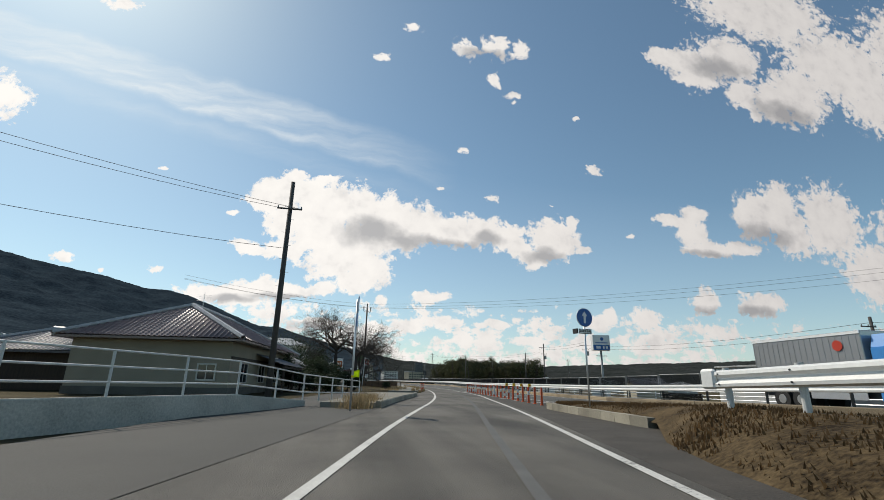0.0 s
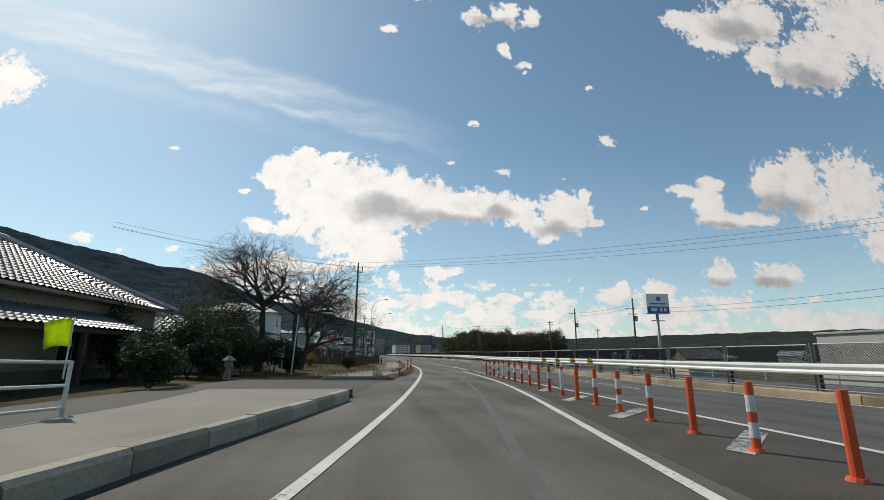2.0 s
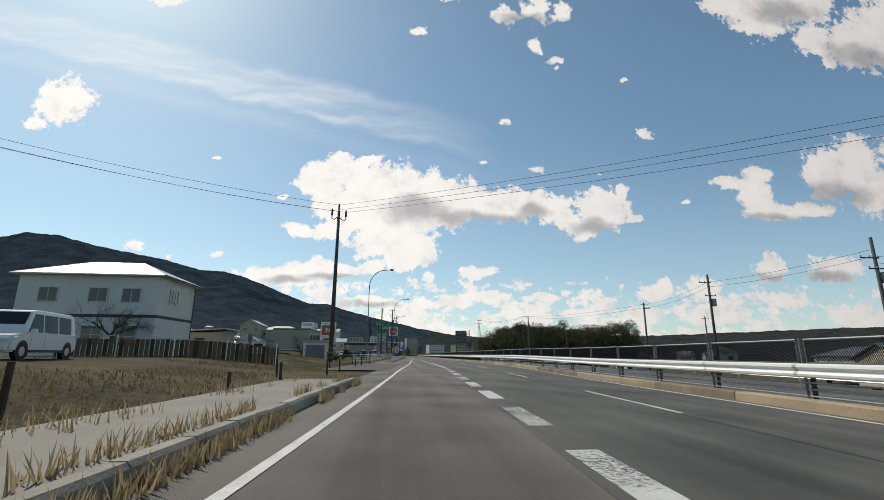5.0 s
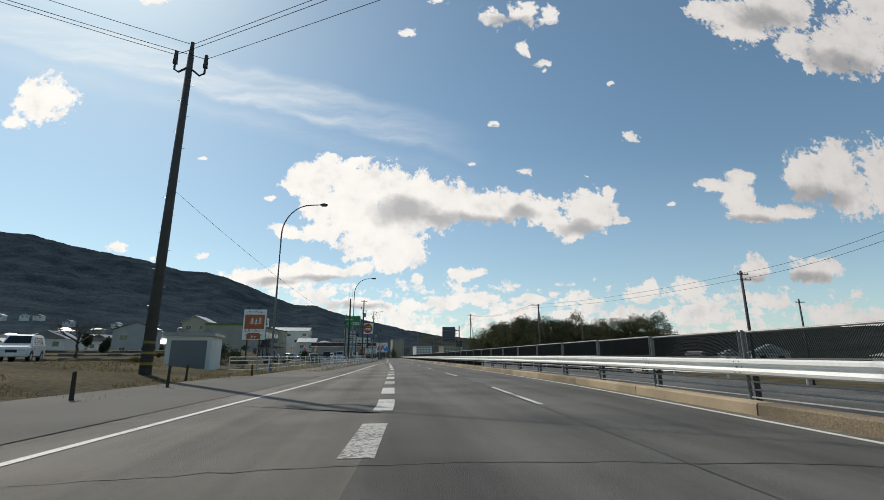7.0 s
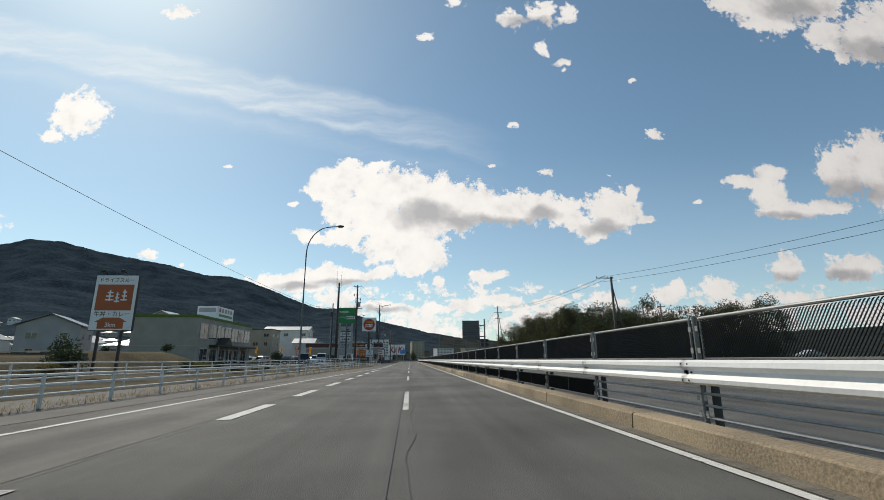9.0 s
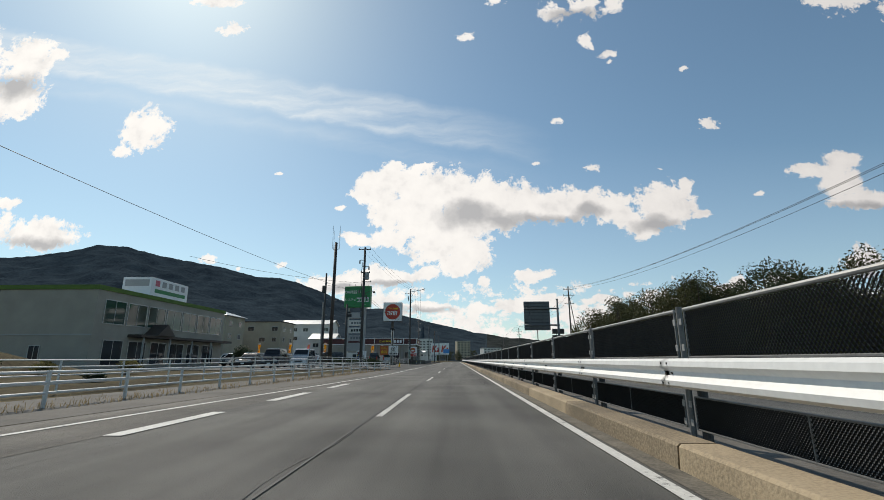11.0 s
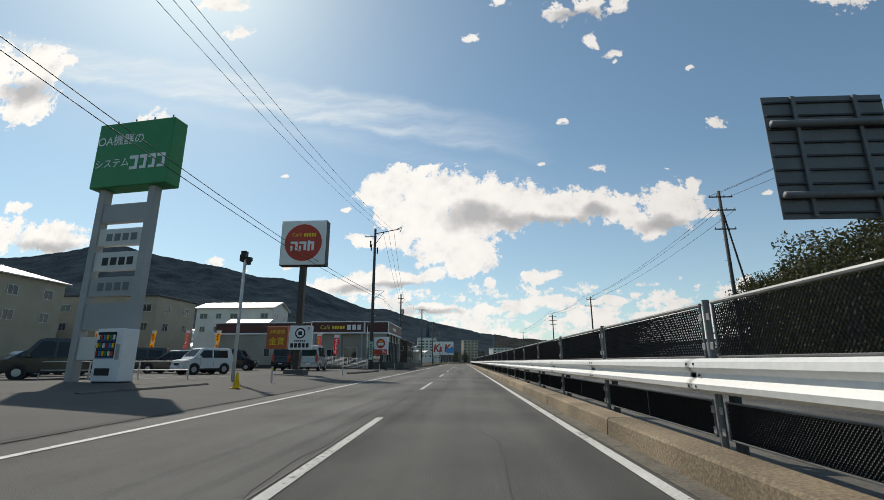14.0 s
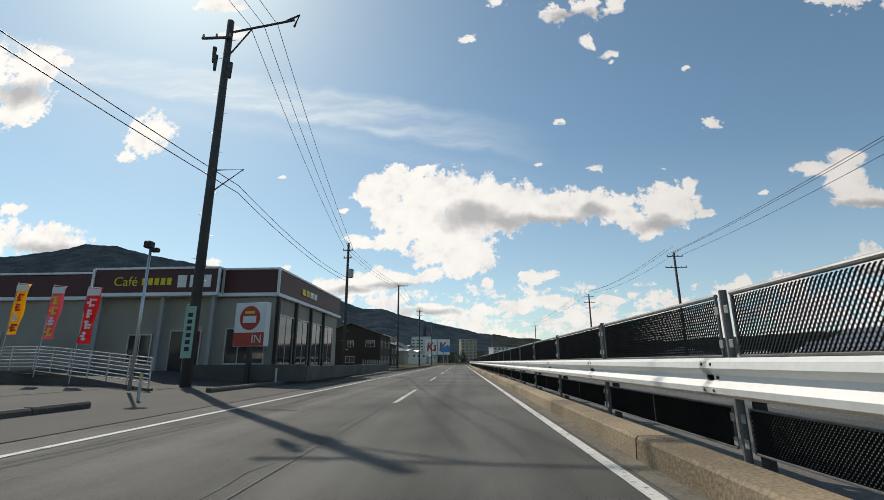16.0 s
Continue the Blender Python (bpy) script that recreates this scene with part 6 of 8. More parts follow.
def walls(parent, x0, x1, y0, y1, z0, z1, material, t=0.2):
    bm = B()
    q = [[bm.verts.new((a, b, z)) for a, b in ((x0 + s, y0 + s), (x1 - s, y0 + s), (x1 - s, y1 - s), (x0 + s, y1 - s))] for s in (0, t) for z in (z0, z1)]
    for i in range(4):
        j = (i + 1) % 4
        for u, v in ((0, 1), (1, 3), (3, 2), (2, 0)):
            bm.faces.new((q[u][i], q[u][j], q[v][j], q[v][i]))
    bmesh.ops.recalc_face_normals(bm, faces=bm.faces)
    return part("wall", bm, material, parent)


# the long tiled house beside the slip road
h1 = thing("tiled_house", "single-storey house with beige walls under a brown-grey tiled hip roof", "house", -32.4, 43.2, -0.02, -4)
walls(h1, -4.6, 4.4, -9.0, 9.2, 0, 3.35, M_PLASTER_D)
hip_roof(h1, -4.6, 4.4, -9.0, 9.2, 3.3, 2.6, 0.75, M_KAWARA_BR)
part("base_course", bx(B(), -4.65, 4.45, -9.05, 9.25, 0, 0.45), M_CONC_DK, h1)
for yy in (-6.2, -1.5, 3.2, 7.0):
    window(h1, 4.43, yy, 0.75, 1.7, 1.2, 'E')
window(h1, 3.1, -9.03, 0.9, 1.0, 0.9, 'S')
part("beam", bx(B(), 4.4, 4.5, -9.0, 9.2, 2.15, 2.3), M_WOOD_DK, h1)
por = part("porch_roof", B(), M_KAWARA, h1)
pb = tile_slope(B(), (6.6, -3.4, 1.95), (6.6, 4.6, 1.95), (-2.2, 0, 0.75), 0, 0, 0)
por.data.materials.clear()
pb.to_mesh(por.data)
pb.free()
por.data.materials.append(M_KAWARA)
for yy in (-3.2, 0.6, 4.4):
    part("porch_post", bx(B(), 6.35, 6.5, yy - 0.07, yy + 0.07, 0, 1.95), M_WOOD_DK, h1)
part("porch_beam", bx(B(), 6.34, 6.5, -3.4, 4.6, 1.78, 1.93), M_WOOD_DK, h1)
part("tv_aerial", tube(B(), [(0.4, -4.0, 4.8), (0.4, -4.0, 7.0)], 0.02, 5), M_GALV, h1)
for k in range(4):
    part("aerial_rod", tube(B(), [(-0.1, -4.0, 6.4 + 0.14 * k), (0.9, -4.0, 6.4 + 0.14 * k)], 0.01, 4), M_GALV, h1)
# out-building behind it
h1b = thing("tiled_outbuilding", "low tiled outbuilding with dark timber walls behind the railing", "house", -43.5, 44, 0)
walls(h1b, -4, 4, -3.5, 3.5, 0, 2.6, M_WOOD_DK)
hip_roof(h1b, -4, 4, -3.5, 3.5, 2.6, 1.7, 0.6, M_KAWARA)
for (xx, yy, w) in ((-52, 26, 9), (-58, 40, 8)):
    hh = thing("old_house", "old dark two-storey house with a tiled roof", "house", xx, yy, 0, 8)
    walls(hh, -w / 2, w / 2, -3.5, 3.5, 0, 4.6, M_WOOD_DK)
    hip_roof(hh, -w / 2, w / 2, -3.5, 3.5, 4.6, 1.9, 0.6, M_KAWARA)
    for k in (-1, 1):
        window(hh, k * w / 4, -3.53, 3.0, 1.4, 1.0, 'S')
        window(hh, w / 2 + 0.03, k * 1.6, 3.0, 1.4, 1.0, 'E')
# east wing with lean-to
h1c = thing("tiled_house_wing", "low tiled wing of the house above the garden", "house", -28.4, 56.2, 0)
walls(h1c, -3.2, 2.4, -2.2, 2.6, 0, 2.1, M_PLASTER_G)
hip_roof(h1c, -3.2, 2.4, -2.2, 2.6, 2.1, 1.3, 0.5, M_KAWARA)

# two-storey white house above the field
h6 = thing("white_house", "two-storey white plaster house with a pale hipped roof", "house", -36.2, 107.6, 0.8)
walls(h6, -6.0, 5.4, -3.4, 3.4, 0, 7.0, M_PLASTER_W)
hip_roof(h6, -6.0, 5.4, -3.4, 3.4, 7.0, 1.7, 0.55, M_ROOF_METAL, ribs=False)
part("band", bx(B(), -6.04, 5.44, -3.44, 3.44, 3.3, 3.55), M_POLE, h6)
for yy in (-1.2, -0.2):
    window(h6, 5.43, yy, 4.7, 0.5, 1.3, 'E', bars=0)
for xx in (-3.5, 0.5, 3.2):
    window(h6, xx, -3.43, 4.6, 1.5, 1.2, 'S')
    window(h6, xx, -3.43, 1.0, 1.6, 1.6, 'S')
part("eave_gutter", cy(B(), (6.0, -4.0, 6.9), (6.0, 4.0, 6.9), 0.06), M_POLE, h6)
part("downpipe", cy(B(), (5.5, 3.3, 0), (5.5, 3.3, 6.9), 0.05), M_POLE, h6)
sh = thing("garden_shed", "small garden shed with a pale lean-to roof", "shed", -31.5, 117.0, 0.8)
walls(sh, -2.4, 2.4, -1.8, 1.8, 0, 2.6, M_PLASTER)
part("roof", prism(B(), [(-2.8, 2.6), (2.8, 2.95), (2.8, 3.07), (-2.8, 2.72)], -2.2, 2.2), M_ROOF_METAL, sh)
part("door", bx(B(), -0.5, 0.5, -1.86, -1.8, 0.05, 2.0), M_WOOD_DK, sh)

# timber retaining fence and stone pillar in front of it
tf = thing("timber_fence", "low brown timber plank fence with a steel top rail", "fence", 0, 0, 0)
for k in range(46):
    t = k / 45
    x, y = -31 + 12.4 * t, 93.6 + 3.4 * t
    z = ground_z(x, y)
    part("plank", bx(B(), x - 0.12, x + 0.12, y - 0.03, y + 0.03, z - 0.1, z + 1.15 + random.uniform(-0.03, 0.03)), M_WOOD if k % 3 else M_WOOD_DK, tf)
part("top_rail", tube(B(), [(-31, 93.5, ground_z(-31, 93.5) + 1.45), (-18.6, 96.9, ground_z(-18.6, 97) + 1.4)], 0.03), M_GALV, tf)
for k in range(5):
    x, y = -31 + 3.1 * k, 93.5 + 0.85 * k
    part("post", cy(B(), (x, y, ground_z(x, y)), (x, y, ground_z(x, y) + 1.45), 0.04), M_GALV, tf)
sp = thing("stone_pillar", "pale granite inscribed pillar standing in the grass", "pillar", -21.6, 100.5, ground_z(-21.6, 100.5))
part("shaft", bx(B(), -0.14, 0.14, -0.14, 0.14, -0.1, 1.95, 0.03), M_CONC, sp)
for k in range(5):
    part("carved_bar", bx(B(), -0.06, 0.06, -0.15, -0.141, 0.55 + 0.22 * k, 0.68 + 0.22 * k), M_CONC_DK, sp)

# low stone terraces stepping up behind the field
for k, yk in enumerate((137, 146, 156, 168)):
    tw = thing("terrace_wall", "low dark dry-stone wall of a field terrace", "wall", 0, 0, 0, 0, "terrace walls")
    rs_ = random.Random(70 + k)
    x = -62.0
    while x < -31.5:
        w = rs_.uniform(0.7, 1.5)
        z = ground_z(x + w / 2, yk + 0.4)
        part("stone", bx(B(), x, x + w - 0.05, yk + rs_.uniform(-0.08, 0.05), yk + 0.7, z - 0.5, z + rs_.uniform(0.22, 0.42), 0.06), M_CONC_DK, tw)
        x += w
# garage hut by the railing
hut = thing("garage_hut", "small white garage hut with a grey roller shutter", "shed", -22.4, 134.2, 0.0, 10)
resize(hut, 1.15, 1.1, 1.22)
walls(hut, -1.6, 1.45, 0, 4.6, 0, 2.35, M_PLASTER_W)
part("roof", bx(B(), -1.8, 1.65, -0.25, 4.8, 2.35, 2.55, 0.02), M_ROOF_METAL, hut)
shut = part("shutter", bx(B(), -1.27, 1.12, -0.02, -0.004, 0.03, 2.05), M_SHUTTER, hut, "grey slatted roller shutter")
for k in range(18):
    part("slat", bx(B(), -1.25, 1.1, -0.045, -0.022, 0.05 + 0.11 * k, 0.15 + 0.11 * k), M_SHUTTER, shut)
part("scallops", bx(B(), -1.8, 1.65, -0.3, -0.25, 2.42, 2.6), M_FRAME, hut)

# office building with the green parapet
of = thing("office_building", "white two-storey shop building with a green parapet and dark windows", "building", -36.1, 200.6, 0.2)
bm = bx(B(), -10.3, 0, 0, 25.4, 0, 7.9)
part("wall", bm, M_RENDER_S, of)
part("parapet", bx(B(), -10.4, 0.12, -0.12, 25.5, 7.9, 8.35), M_GREEN_EDGE, of)
part("roof", bx(B(), -10.2, -0.1, 0.1, 25.3, 8.3, 8.36), M_ROOF_METAL, of)
for k in range(7):
    window(of, 0.03, 2.6 + 3.4 * k, 4.6, 3.0, 2.4, 'E', M_GLASS_G)
for k in range(6):
    window(of, 0.03, 3.0 + 3.7 * k, 0.4, 2.8, 2.5, 'E')
part("canopy", bx(B(), 0.0, 1.6, 5.0, 25.4, 3.35, 3.65, 0.02), M_POLE_BR, of)
for k in range(4):
    part("canopy_post", bx(B(), 1.35, 1.5, 5.6 + 4.7 * k, 5.75 + 4.7 * k, 0, 3.35), M_PLASTER_G, of)
part("porch_gable", prism(B(), [(-1.6, 3.65), (0.0, 5.0), (1.6, 3.65)], -0.9, 0.9), M_POLE_BR, of).matrix_basis = Matrix.Translation((1.0, 9.0, 0)) @ Matrix.Rotation(math.pi / 2, 4, 'Z')
window(of, -5.5, -0.03, 0.3, 1.1, 2.0, 'S', M_GLASS)
part("band", bx(B(), -10.32, 0.02, -0.05, 0.0, 3.3, 3.45), M_PLASTER_G, of)
rs = part("rooftop_sign", bx(B(), -4.2, -0.6, 8.5, 16.0, 8.36, 10.7, 0.03), M_SIGNW, of, "white rooftop sign box")
for k in range(5):
    part("printed_bar", bx(B(), -0.59, -0.57, 9.2 + 1.3 * k, 10.0 + 1.3 * k, 9.7, 10.4), M_PINK if k < 1 else M_PLASTER_G, rs)
part("printed_bar", bx(B(), -0.59, -0.57, 9.2, 15.4, 8.9, 9.35), M_GREEN, rs)
part("printed_bar", bx(B(), -3.9, -0.9, 8.47, 8.5, 9.6, 10.4), M_PLASTER_G, rs)

# family restaurant
re_ = thing("restaurant", "single-storey white restaurant with a maroon fascia and dark glazing", "building", -10.1, 271.0, 0.2)
bm = bx(B(), -24.0, -10.2, 0.6, 12.9, 0, 4.6)
bx(bm, -10.2, -0.05, 0.0, 12.9, 0, 4.55)
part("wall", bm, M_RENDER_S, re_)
part("fascia", bx(B(), -24.2, -10.25, 0.35, 13.1, 4.75, 6.05), M_MAROON, re_)
part("fascia", bx(B(), -10.25, -3.1, -0.75, 0.9, 4.75, 6.15), M_MAROON, re_)
part("fascia", bx(B(), -3.1, 0.15, -0.25, 13.1, 4.75, 6.1), M_MAROON, re_)
for x0, x1, y0, y1 in ((-24.25, -10.3, 0.3, 13.12), (-10.3, -3.05, -0.8, 0.95), (-3.05, 0.2, -0.3, 13.15)):
    part("white_trim", bx(B(), x0, x1, y0, y1, 4.58, 4.78, 0.01), M_SIGNW, re_)
    part("white_trim", bx(B(), x0, x1, y0, y1, 6.1, 6.22, 0.01), M_SIGNW, re_)
for xx, yy in ((-10.3, -0.8), (-3.05, -0.8), (-3.05, -0.3), (0.16, -0.3)):
    part("white_trim", bx(B(), xx - 0.07, xx + 0.07, yy - 0.02, yy + 0.07, 4.7, 6.15), M_SIGNW, re_)
lettering("Café", 0.75, M_YELLOW, re_, Matrix.Translation((-8.4, -0.765, 5.4)) @ FACE_S)
for k in range(5):
    part("printed_bar", bx(B(), -7.45 + 0.36 * k, -7.2 + 0.36 * k, -0.785, -0.755, 5.2, 5.6), M_YELLOW, re_)
for k in range(3):
    part("printed_bar", bx(B(), -5.4 + 0.7 * k, -4.9 + 0.7 * k, -0.785, -0.755, 5.05, 5.75), M_SIGNW, re_)
for k in range(4):
    part("printed_bar", bx(B(), 0.155, 0.19, 3.6 + 0.8 * k, 4.2 + 0.8 * k, 5.2, 5.6), M_YELLOW if k < 2 else M_SIGNW, re_)
window(re_, -7.6, -0.02, 0.9, 1.3, 1.6, 'S')
window(re_, -5.0, -0.02, 0.1, 1.7, 2.6, 'S', bars=1)
window(re_, -1.6, -0.02, 0.9, 2.2, 1.9, 'S', bars=2)
window(re_, -16.8, 0.58, 1.6, 0.8, 1.1, 'S', bars=0)
for k in range(4):
    window(re_, -0.03, 1.7 + 2.9 * k, 0.7, 2.4, 2.9, 'E', bars=1)
    part("pillar", bx(B(), -0.08, 0.14, 0.1 + 2.9 * k, 0.32 + 2.9 * k, 0, 4.6), M_POLE_BR, re_)
for xx in (-9.9, -6.3, -3.4):
    part("pillar", bx(B(), xx - 0.1, xx + 0.1, -0.5, -0.3, 0, 4.6), M_PLASTER_G, re_)
part("planter_wall", bx(B(), -3.6, 2.4, -1.7, -1.45, 0, 0.85, 0.02), M_CONC_DK, re_)
part("planter_wall", bx(B(), 2.2, 2.45, -1.45, 26, 0, 0.75, 0.02), M_CONC_DK, re_)
part("base_course", bx(B(), -24.05, -0.0, -0.06, 12.95, 0, 0.5), M_POLE_BR, re_)
for k in range(14):
    part("picket", bx(B(), 2.28, 2.36, 12.9 + 0.95 * k, 13.0 + 0.95 * k, 0.75, 1.15), M_FRAME, re_)

# houses behind the car parks
def block_house(name, label, x, y, z, w, d, h, roof, wm, rm, rz=0, storeys=2, fs='SE'):
    o = thing(name, label, "house", x, y, z, rz)
    walls(o, -w / 2, w / 2, -d / 2, d / 2, 0, h, wm)
    if roof == 'hip':
        hip_roof(o, -w / 2, w / 2, -d / 2, d / 2, h, 1.7, 0.5, rm, ribs=False)
    elif roof == 'gable':
        part("roof", prism(B(), [(-w / 2 - 0.5, h - 0.1), (0, h + 2.0), (w / 2 + 0.5, h - 0.1), (w / 2 + 0.5, h + 0.06), (0, h + 2.18), (-w / 2 - 0.5, h + 0.06)], -d / 2 - 0.5, d / 2 + 0.5), rm, o)
        g = prism(B(), [(-w / 2, h), (0, h + 1.95), (w / 2, h)], -d / 2, d / 2)
        part("gable", g, wm, o)
    elif roof == 'long':
        g = prism(B(), [(-d / 2 - 0.5, h - 0.1), (0, h + 1.6), (d / 2 + 0.5, h - 0.1), (d / 2 + 0.5, h + 0.06), (0, h + 1.78), (-d / 2 - 0.5, h + 0.06)], -w / 2 - 0.5, w / 2 + 0.5)
        part("roof", g, rm, o).matrix_basis = Matrix.Rotation(math.pi / 2, 4, 'Z')
        g = prism(B(), [(-d / 2, h), (0, h + 1.55), (d / 2, h)], -w / 2, w / 2)
        part("gable", g, wm, o).matrix_basis = Matrix.Rotation(math.pi / 2, 4, 'Z')
    else:
        part("roof", bx(B(), -w / 2 - 0.25, w / 2 + 0.25, -d / 2 - 0.25, d / 2 + 0.25, h, h + 0.3, 0.03), rm, o)
    n = max(2, int(w / 3.2))
    for s in range(storeys):
        zz = h - 2.3 - 2.8 * s
        for k in range(n):
            if (k + s) % 4 != 3:
                window(o, -w / 2 + w * (k + 0.5) / n, -d / 2 - 0.02, zz, 1.1 if (k + s) % 2 else 1.6, 1.1, 'S')
        for k in range(max(1, int(d / 3.4))):
            window(o, w / 2 + 0.02, -d / 2 + d * (k + 0.5) / max(1, int(d / 3.4)), zz, 1.2, 1.1, 'E')
    return o


block_house("beige_house", "two-storey beige house with a pale hipped roof", -58.5, 260, 1.2, 15, 9, 9.7, 'hip', M_PLASTER, M_ROOF_METAL)
block_house("beige_annex", "beige house wing with a pale roof", -69, 256, 1.4, 8, 8, 11.0, 'gable', M_PLASTER, M_ROOF_METAL)
block_house("flat_roof_house", "beige two-storey house with a thin flat roof", -54.5, 281, 1.0, 16, 10, 9.9, 'flat', M_PLASTER, M_POLE)
block_house("white_back_house", "white two-storey house with a bright metal roof", -50, 311, 2.0, 17, 9, 10.6, 'long', M_PLASTER_W, M_ROOF_METAL)
block_house("white_back_house", "small white house with a grey roof between the others", -39, 292, 0.6, 7, 7, 6.4, 'long', M_PLASTER_W, M_ROOF_METAL)
block_house("dark_house", "dark timber house with a tiled roof beyond the restaurant", -20, 336, 0.2, 11, 12, 6.0, 'gable', M_WOOD_DK, M_KAWARA)
block_house("dark_house", "dark house with pale roof edge far down the road", -24, 372, 0.2, 12, 10, 5.6, 'gable', M_WOOD_DK, M_ROOF_METAL)
block_house("gable_house", "small beige gabled house beyond the fields", -66, 212, 1.5, 9, 8, 5.8, 'gable', M_PLASTER_G, M_KAWARA, 20)
block_house("grey_house", "dark grey house with a long balcony on the slope", -78, 170, 2.5, 11, 8, 7.5, 'flat', M_PLASTER_G, M_KAWARA, 14)
block_house("grey_house", "old house with snow-bright roof edges on the slope", -66, 140, 1.5, 10, 8, 4.4, 'hip', M_WOOD_DK, M_ROOF_METAL, 14)
block_house("white_hall", "long white industrial hall across the road", 65, 72, -3.2, 36, 14, 7.6, 'flat', M_PLASTER_G, M_ROOF_METAL, -6, 1)
block_house("blue_roof_hall", "industrial hall with a blue gabled roof across the road", 66, 48, -3.2, 20, 16, 7.0, 'gable', M_PLASTER_G, M_BLUE, -6, 1)
for k, (xx, yy, w, hh) in enumerate(((34, 282, 9, 6), (46, 296, 10, 6.5), (40, 330, 9, 6), (60, 320, 10, 6), (38, 365, 9, 6.2), (58, 118, 10, 5), (75, 140, 12, 5.5), (48, 262, 9, 6))):
    block_house("tiled_cottage", "tile-roofed house beyond the far carriageway", xx, yy, -3.0, w, 8, hh - 1.2, 'gable' if k % 2 else 'hip', M_PLASTER if k % 3 else M_PLASTER_W, M_KAWARA, 15 * k, 2)

# far apartment blocks
for k, (xx, yy, w, d, h) in enumerate(((-62, 640, 16, 12, 22), (-38, 700, 20, 12, 26), (8, 720, 16, 12, 24), (40, 690, 22, 12, 15), (70, 640, 26, 12, 14), (-100, 690, 26, 12, 14))):
    ap = thing("apartment_block", "far pale apartment block with rows of windows", "building", xx, yy, -1, 6 * k)
    part("wall", bx(B(), -w / 2, w / 2, -d / 2, d / 2, 0, h), M_PLASTER_W if k % 2 else M_PLASTER, ap)
    part("roof", bx(B(), -w / 2 - 0.3, w / 2 + 0.3, -d / 2 - 0.3, d / 2 + 0.3, h, h + 0.6), M_PLASTER_G, ap)
    for s in range(int(h / 3)):
        for c in range(int(w / 4)):
            part("window", bx(B(), -w / 2 + 0.9 + 4 * c, -w / 2 + 3.1 + 4 * c, -d / 2 - 0.08, -d / 2 - 0.01, 1.0 + 3 * s, 2.4 + 3 * s), M_GLASS, ap)
# ---------- mountains and hills ----------
ridge_l = [(-80, 0.05), (-60, 0.052), (-47, 0.050), (-39, 0.047), (-30, 0.043), (-22, 0.036), (-12, 0.040), (-6, 0.050), (-2.3, 0.060), (1.9, 0.077), (6.1, 0.092), (9, 0.108), (11.6, 0.109), (14.3, 0.126), (16.5, 0.142), (18.9, 0.157), (21.5, 0.168), (23.7, 0.166), (27.7, 0.181), (30.9, 0.187), (33.9, 0.193), (37.1, 0.203), (39.5, 0.200), (41.5, 0.184), (45, 0.163), (50, 0.15), (60, 0.15), (80, 0.12)]
CX, CY = -5.0, 130.0


def land_z(az, r):
    """Height of the mountain side at a bearing (degrees to the left of +y) and distance."""
    top = lerp_table(ridge_l, az)
    R = 2300 if az > -4 else 1500
    r0 = 230 if az > 4 else 420
    s = max(0.0, min(1.0, (r - r0) / (R - r0)))
    base = top * R * (0.18 * s + 0.82 * s ** 1.9)
    x, y = r * math.sin(math.radians(-az)), r * math.cos(math.radians(az))
    rough = (noise.noise((x / 260, y / 260, 1.0)) * 0.55 + noise.noise((x / 110, y / 110, 4.0)) * 0.3 + noise.noise((x / 45, y / 45, 8.0)) * 0.10)
    return base * (1 + 0.26 * rough * (1 - s ** 6)) + (noise.noise((x / 40, y / 40, 2)) * 3.4 + noise.noise((x / 14, y / 14, 6)) * 2.4) * s


def mountains(name, az0, az1, n, material, label):
    bm = B()
    rows = []
    for i in range(n + 1):
        az = az0 + (az1 - az0) * i / n
        R = 2300 if az > -4 else 1500
        r0 = 230 if az > 4 else 420
        col = []
        for j in range(110):
            t = j / 109
            r = r0 + (R - r0) * t
            x, y = CX - r * math.sin(math.radians(az)), CY + r * math.cos(math.radians(az))
            col.append(bm.verts.new((x, y, -3.0 + land_z(az, r) + (3 if az > 4 else 0) * min(1, t * 8))))
        r = R * 1.5
        col.append(bm.verts.new((CX - r * math.sin(math.radians(az)), CY + r * math.cos(math.radians(az)), -30)))
        rows.append(col)
    for a, b in zip(rows, rows[1:]):
        for j in range(len(a) - 1):
            bm.faces.new((a[j], a[j + 1], b[j + 1], b[j]))
    bmesh.ops.recalc_face_normals(bm, faces=bm.faces)
    tagged(part(name, bm, material, smooth=True), label, "mountain", kind="structure")


# the ridge carries its blue haze in the material colour
mountains("mountain_backdrop", 78, -4.0, 560, M_FOREST, "long dark wooded mountain ridge beyond the town, tinted blue for haze")
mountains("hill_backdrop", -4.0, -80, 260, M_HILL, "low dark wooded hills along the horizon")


# ---------- scattered houses on the lower slopes ----------
def far_house_kind(w, d, h, wm, rm, gable):
    o = thing("slope_house", "small far house with a tiled roof on the lower slope", "house", 0, -900, -60, 0, "houses on the slope")
    part("wall", bx(B(), -w / 2, w / 2, -d / 2, d / 2, -2, h), wm, o)
    if gable:
        part("roof", prism(B(), [(-w / 2 - 0.5, h - 0.2), (0, h + 2.0), (w / 2 + 0.5, h - 0.2)], -d / 2 - 0.5, d / 2 + 0.5), rm, o)
    else:
        hip_roof(o, -w / 2, w / 2, -d / 2, d / 2, h, 1.8, 0.5, rm, ribs=False)
    for k in (-1, 1):
        part("window", bx(B(), k * w / 4 - 0.7, k * w / 4 + 0.7, -d / 2 - 0.06, -d / 2 - 0.01, h - 2.2, h - 1.0), M_GLASS, o)
    return o


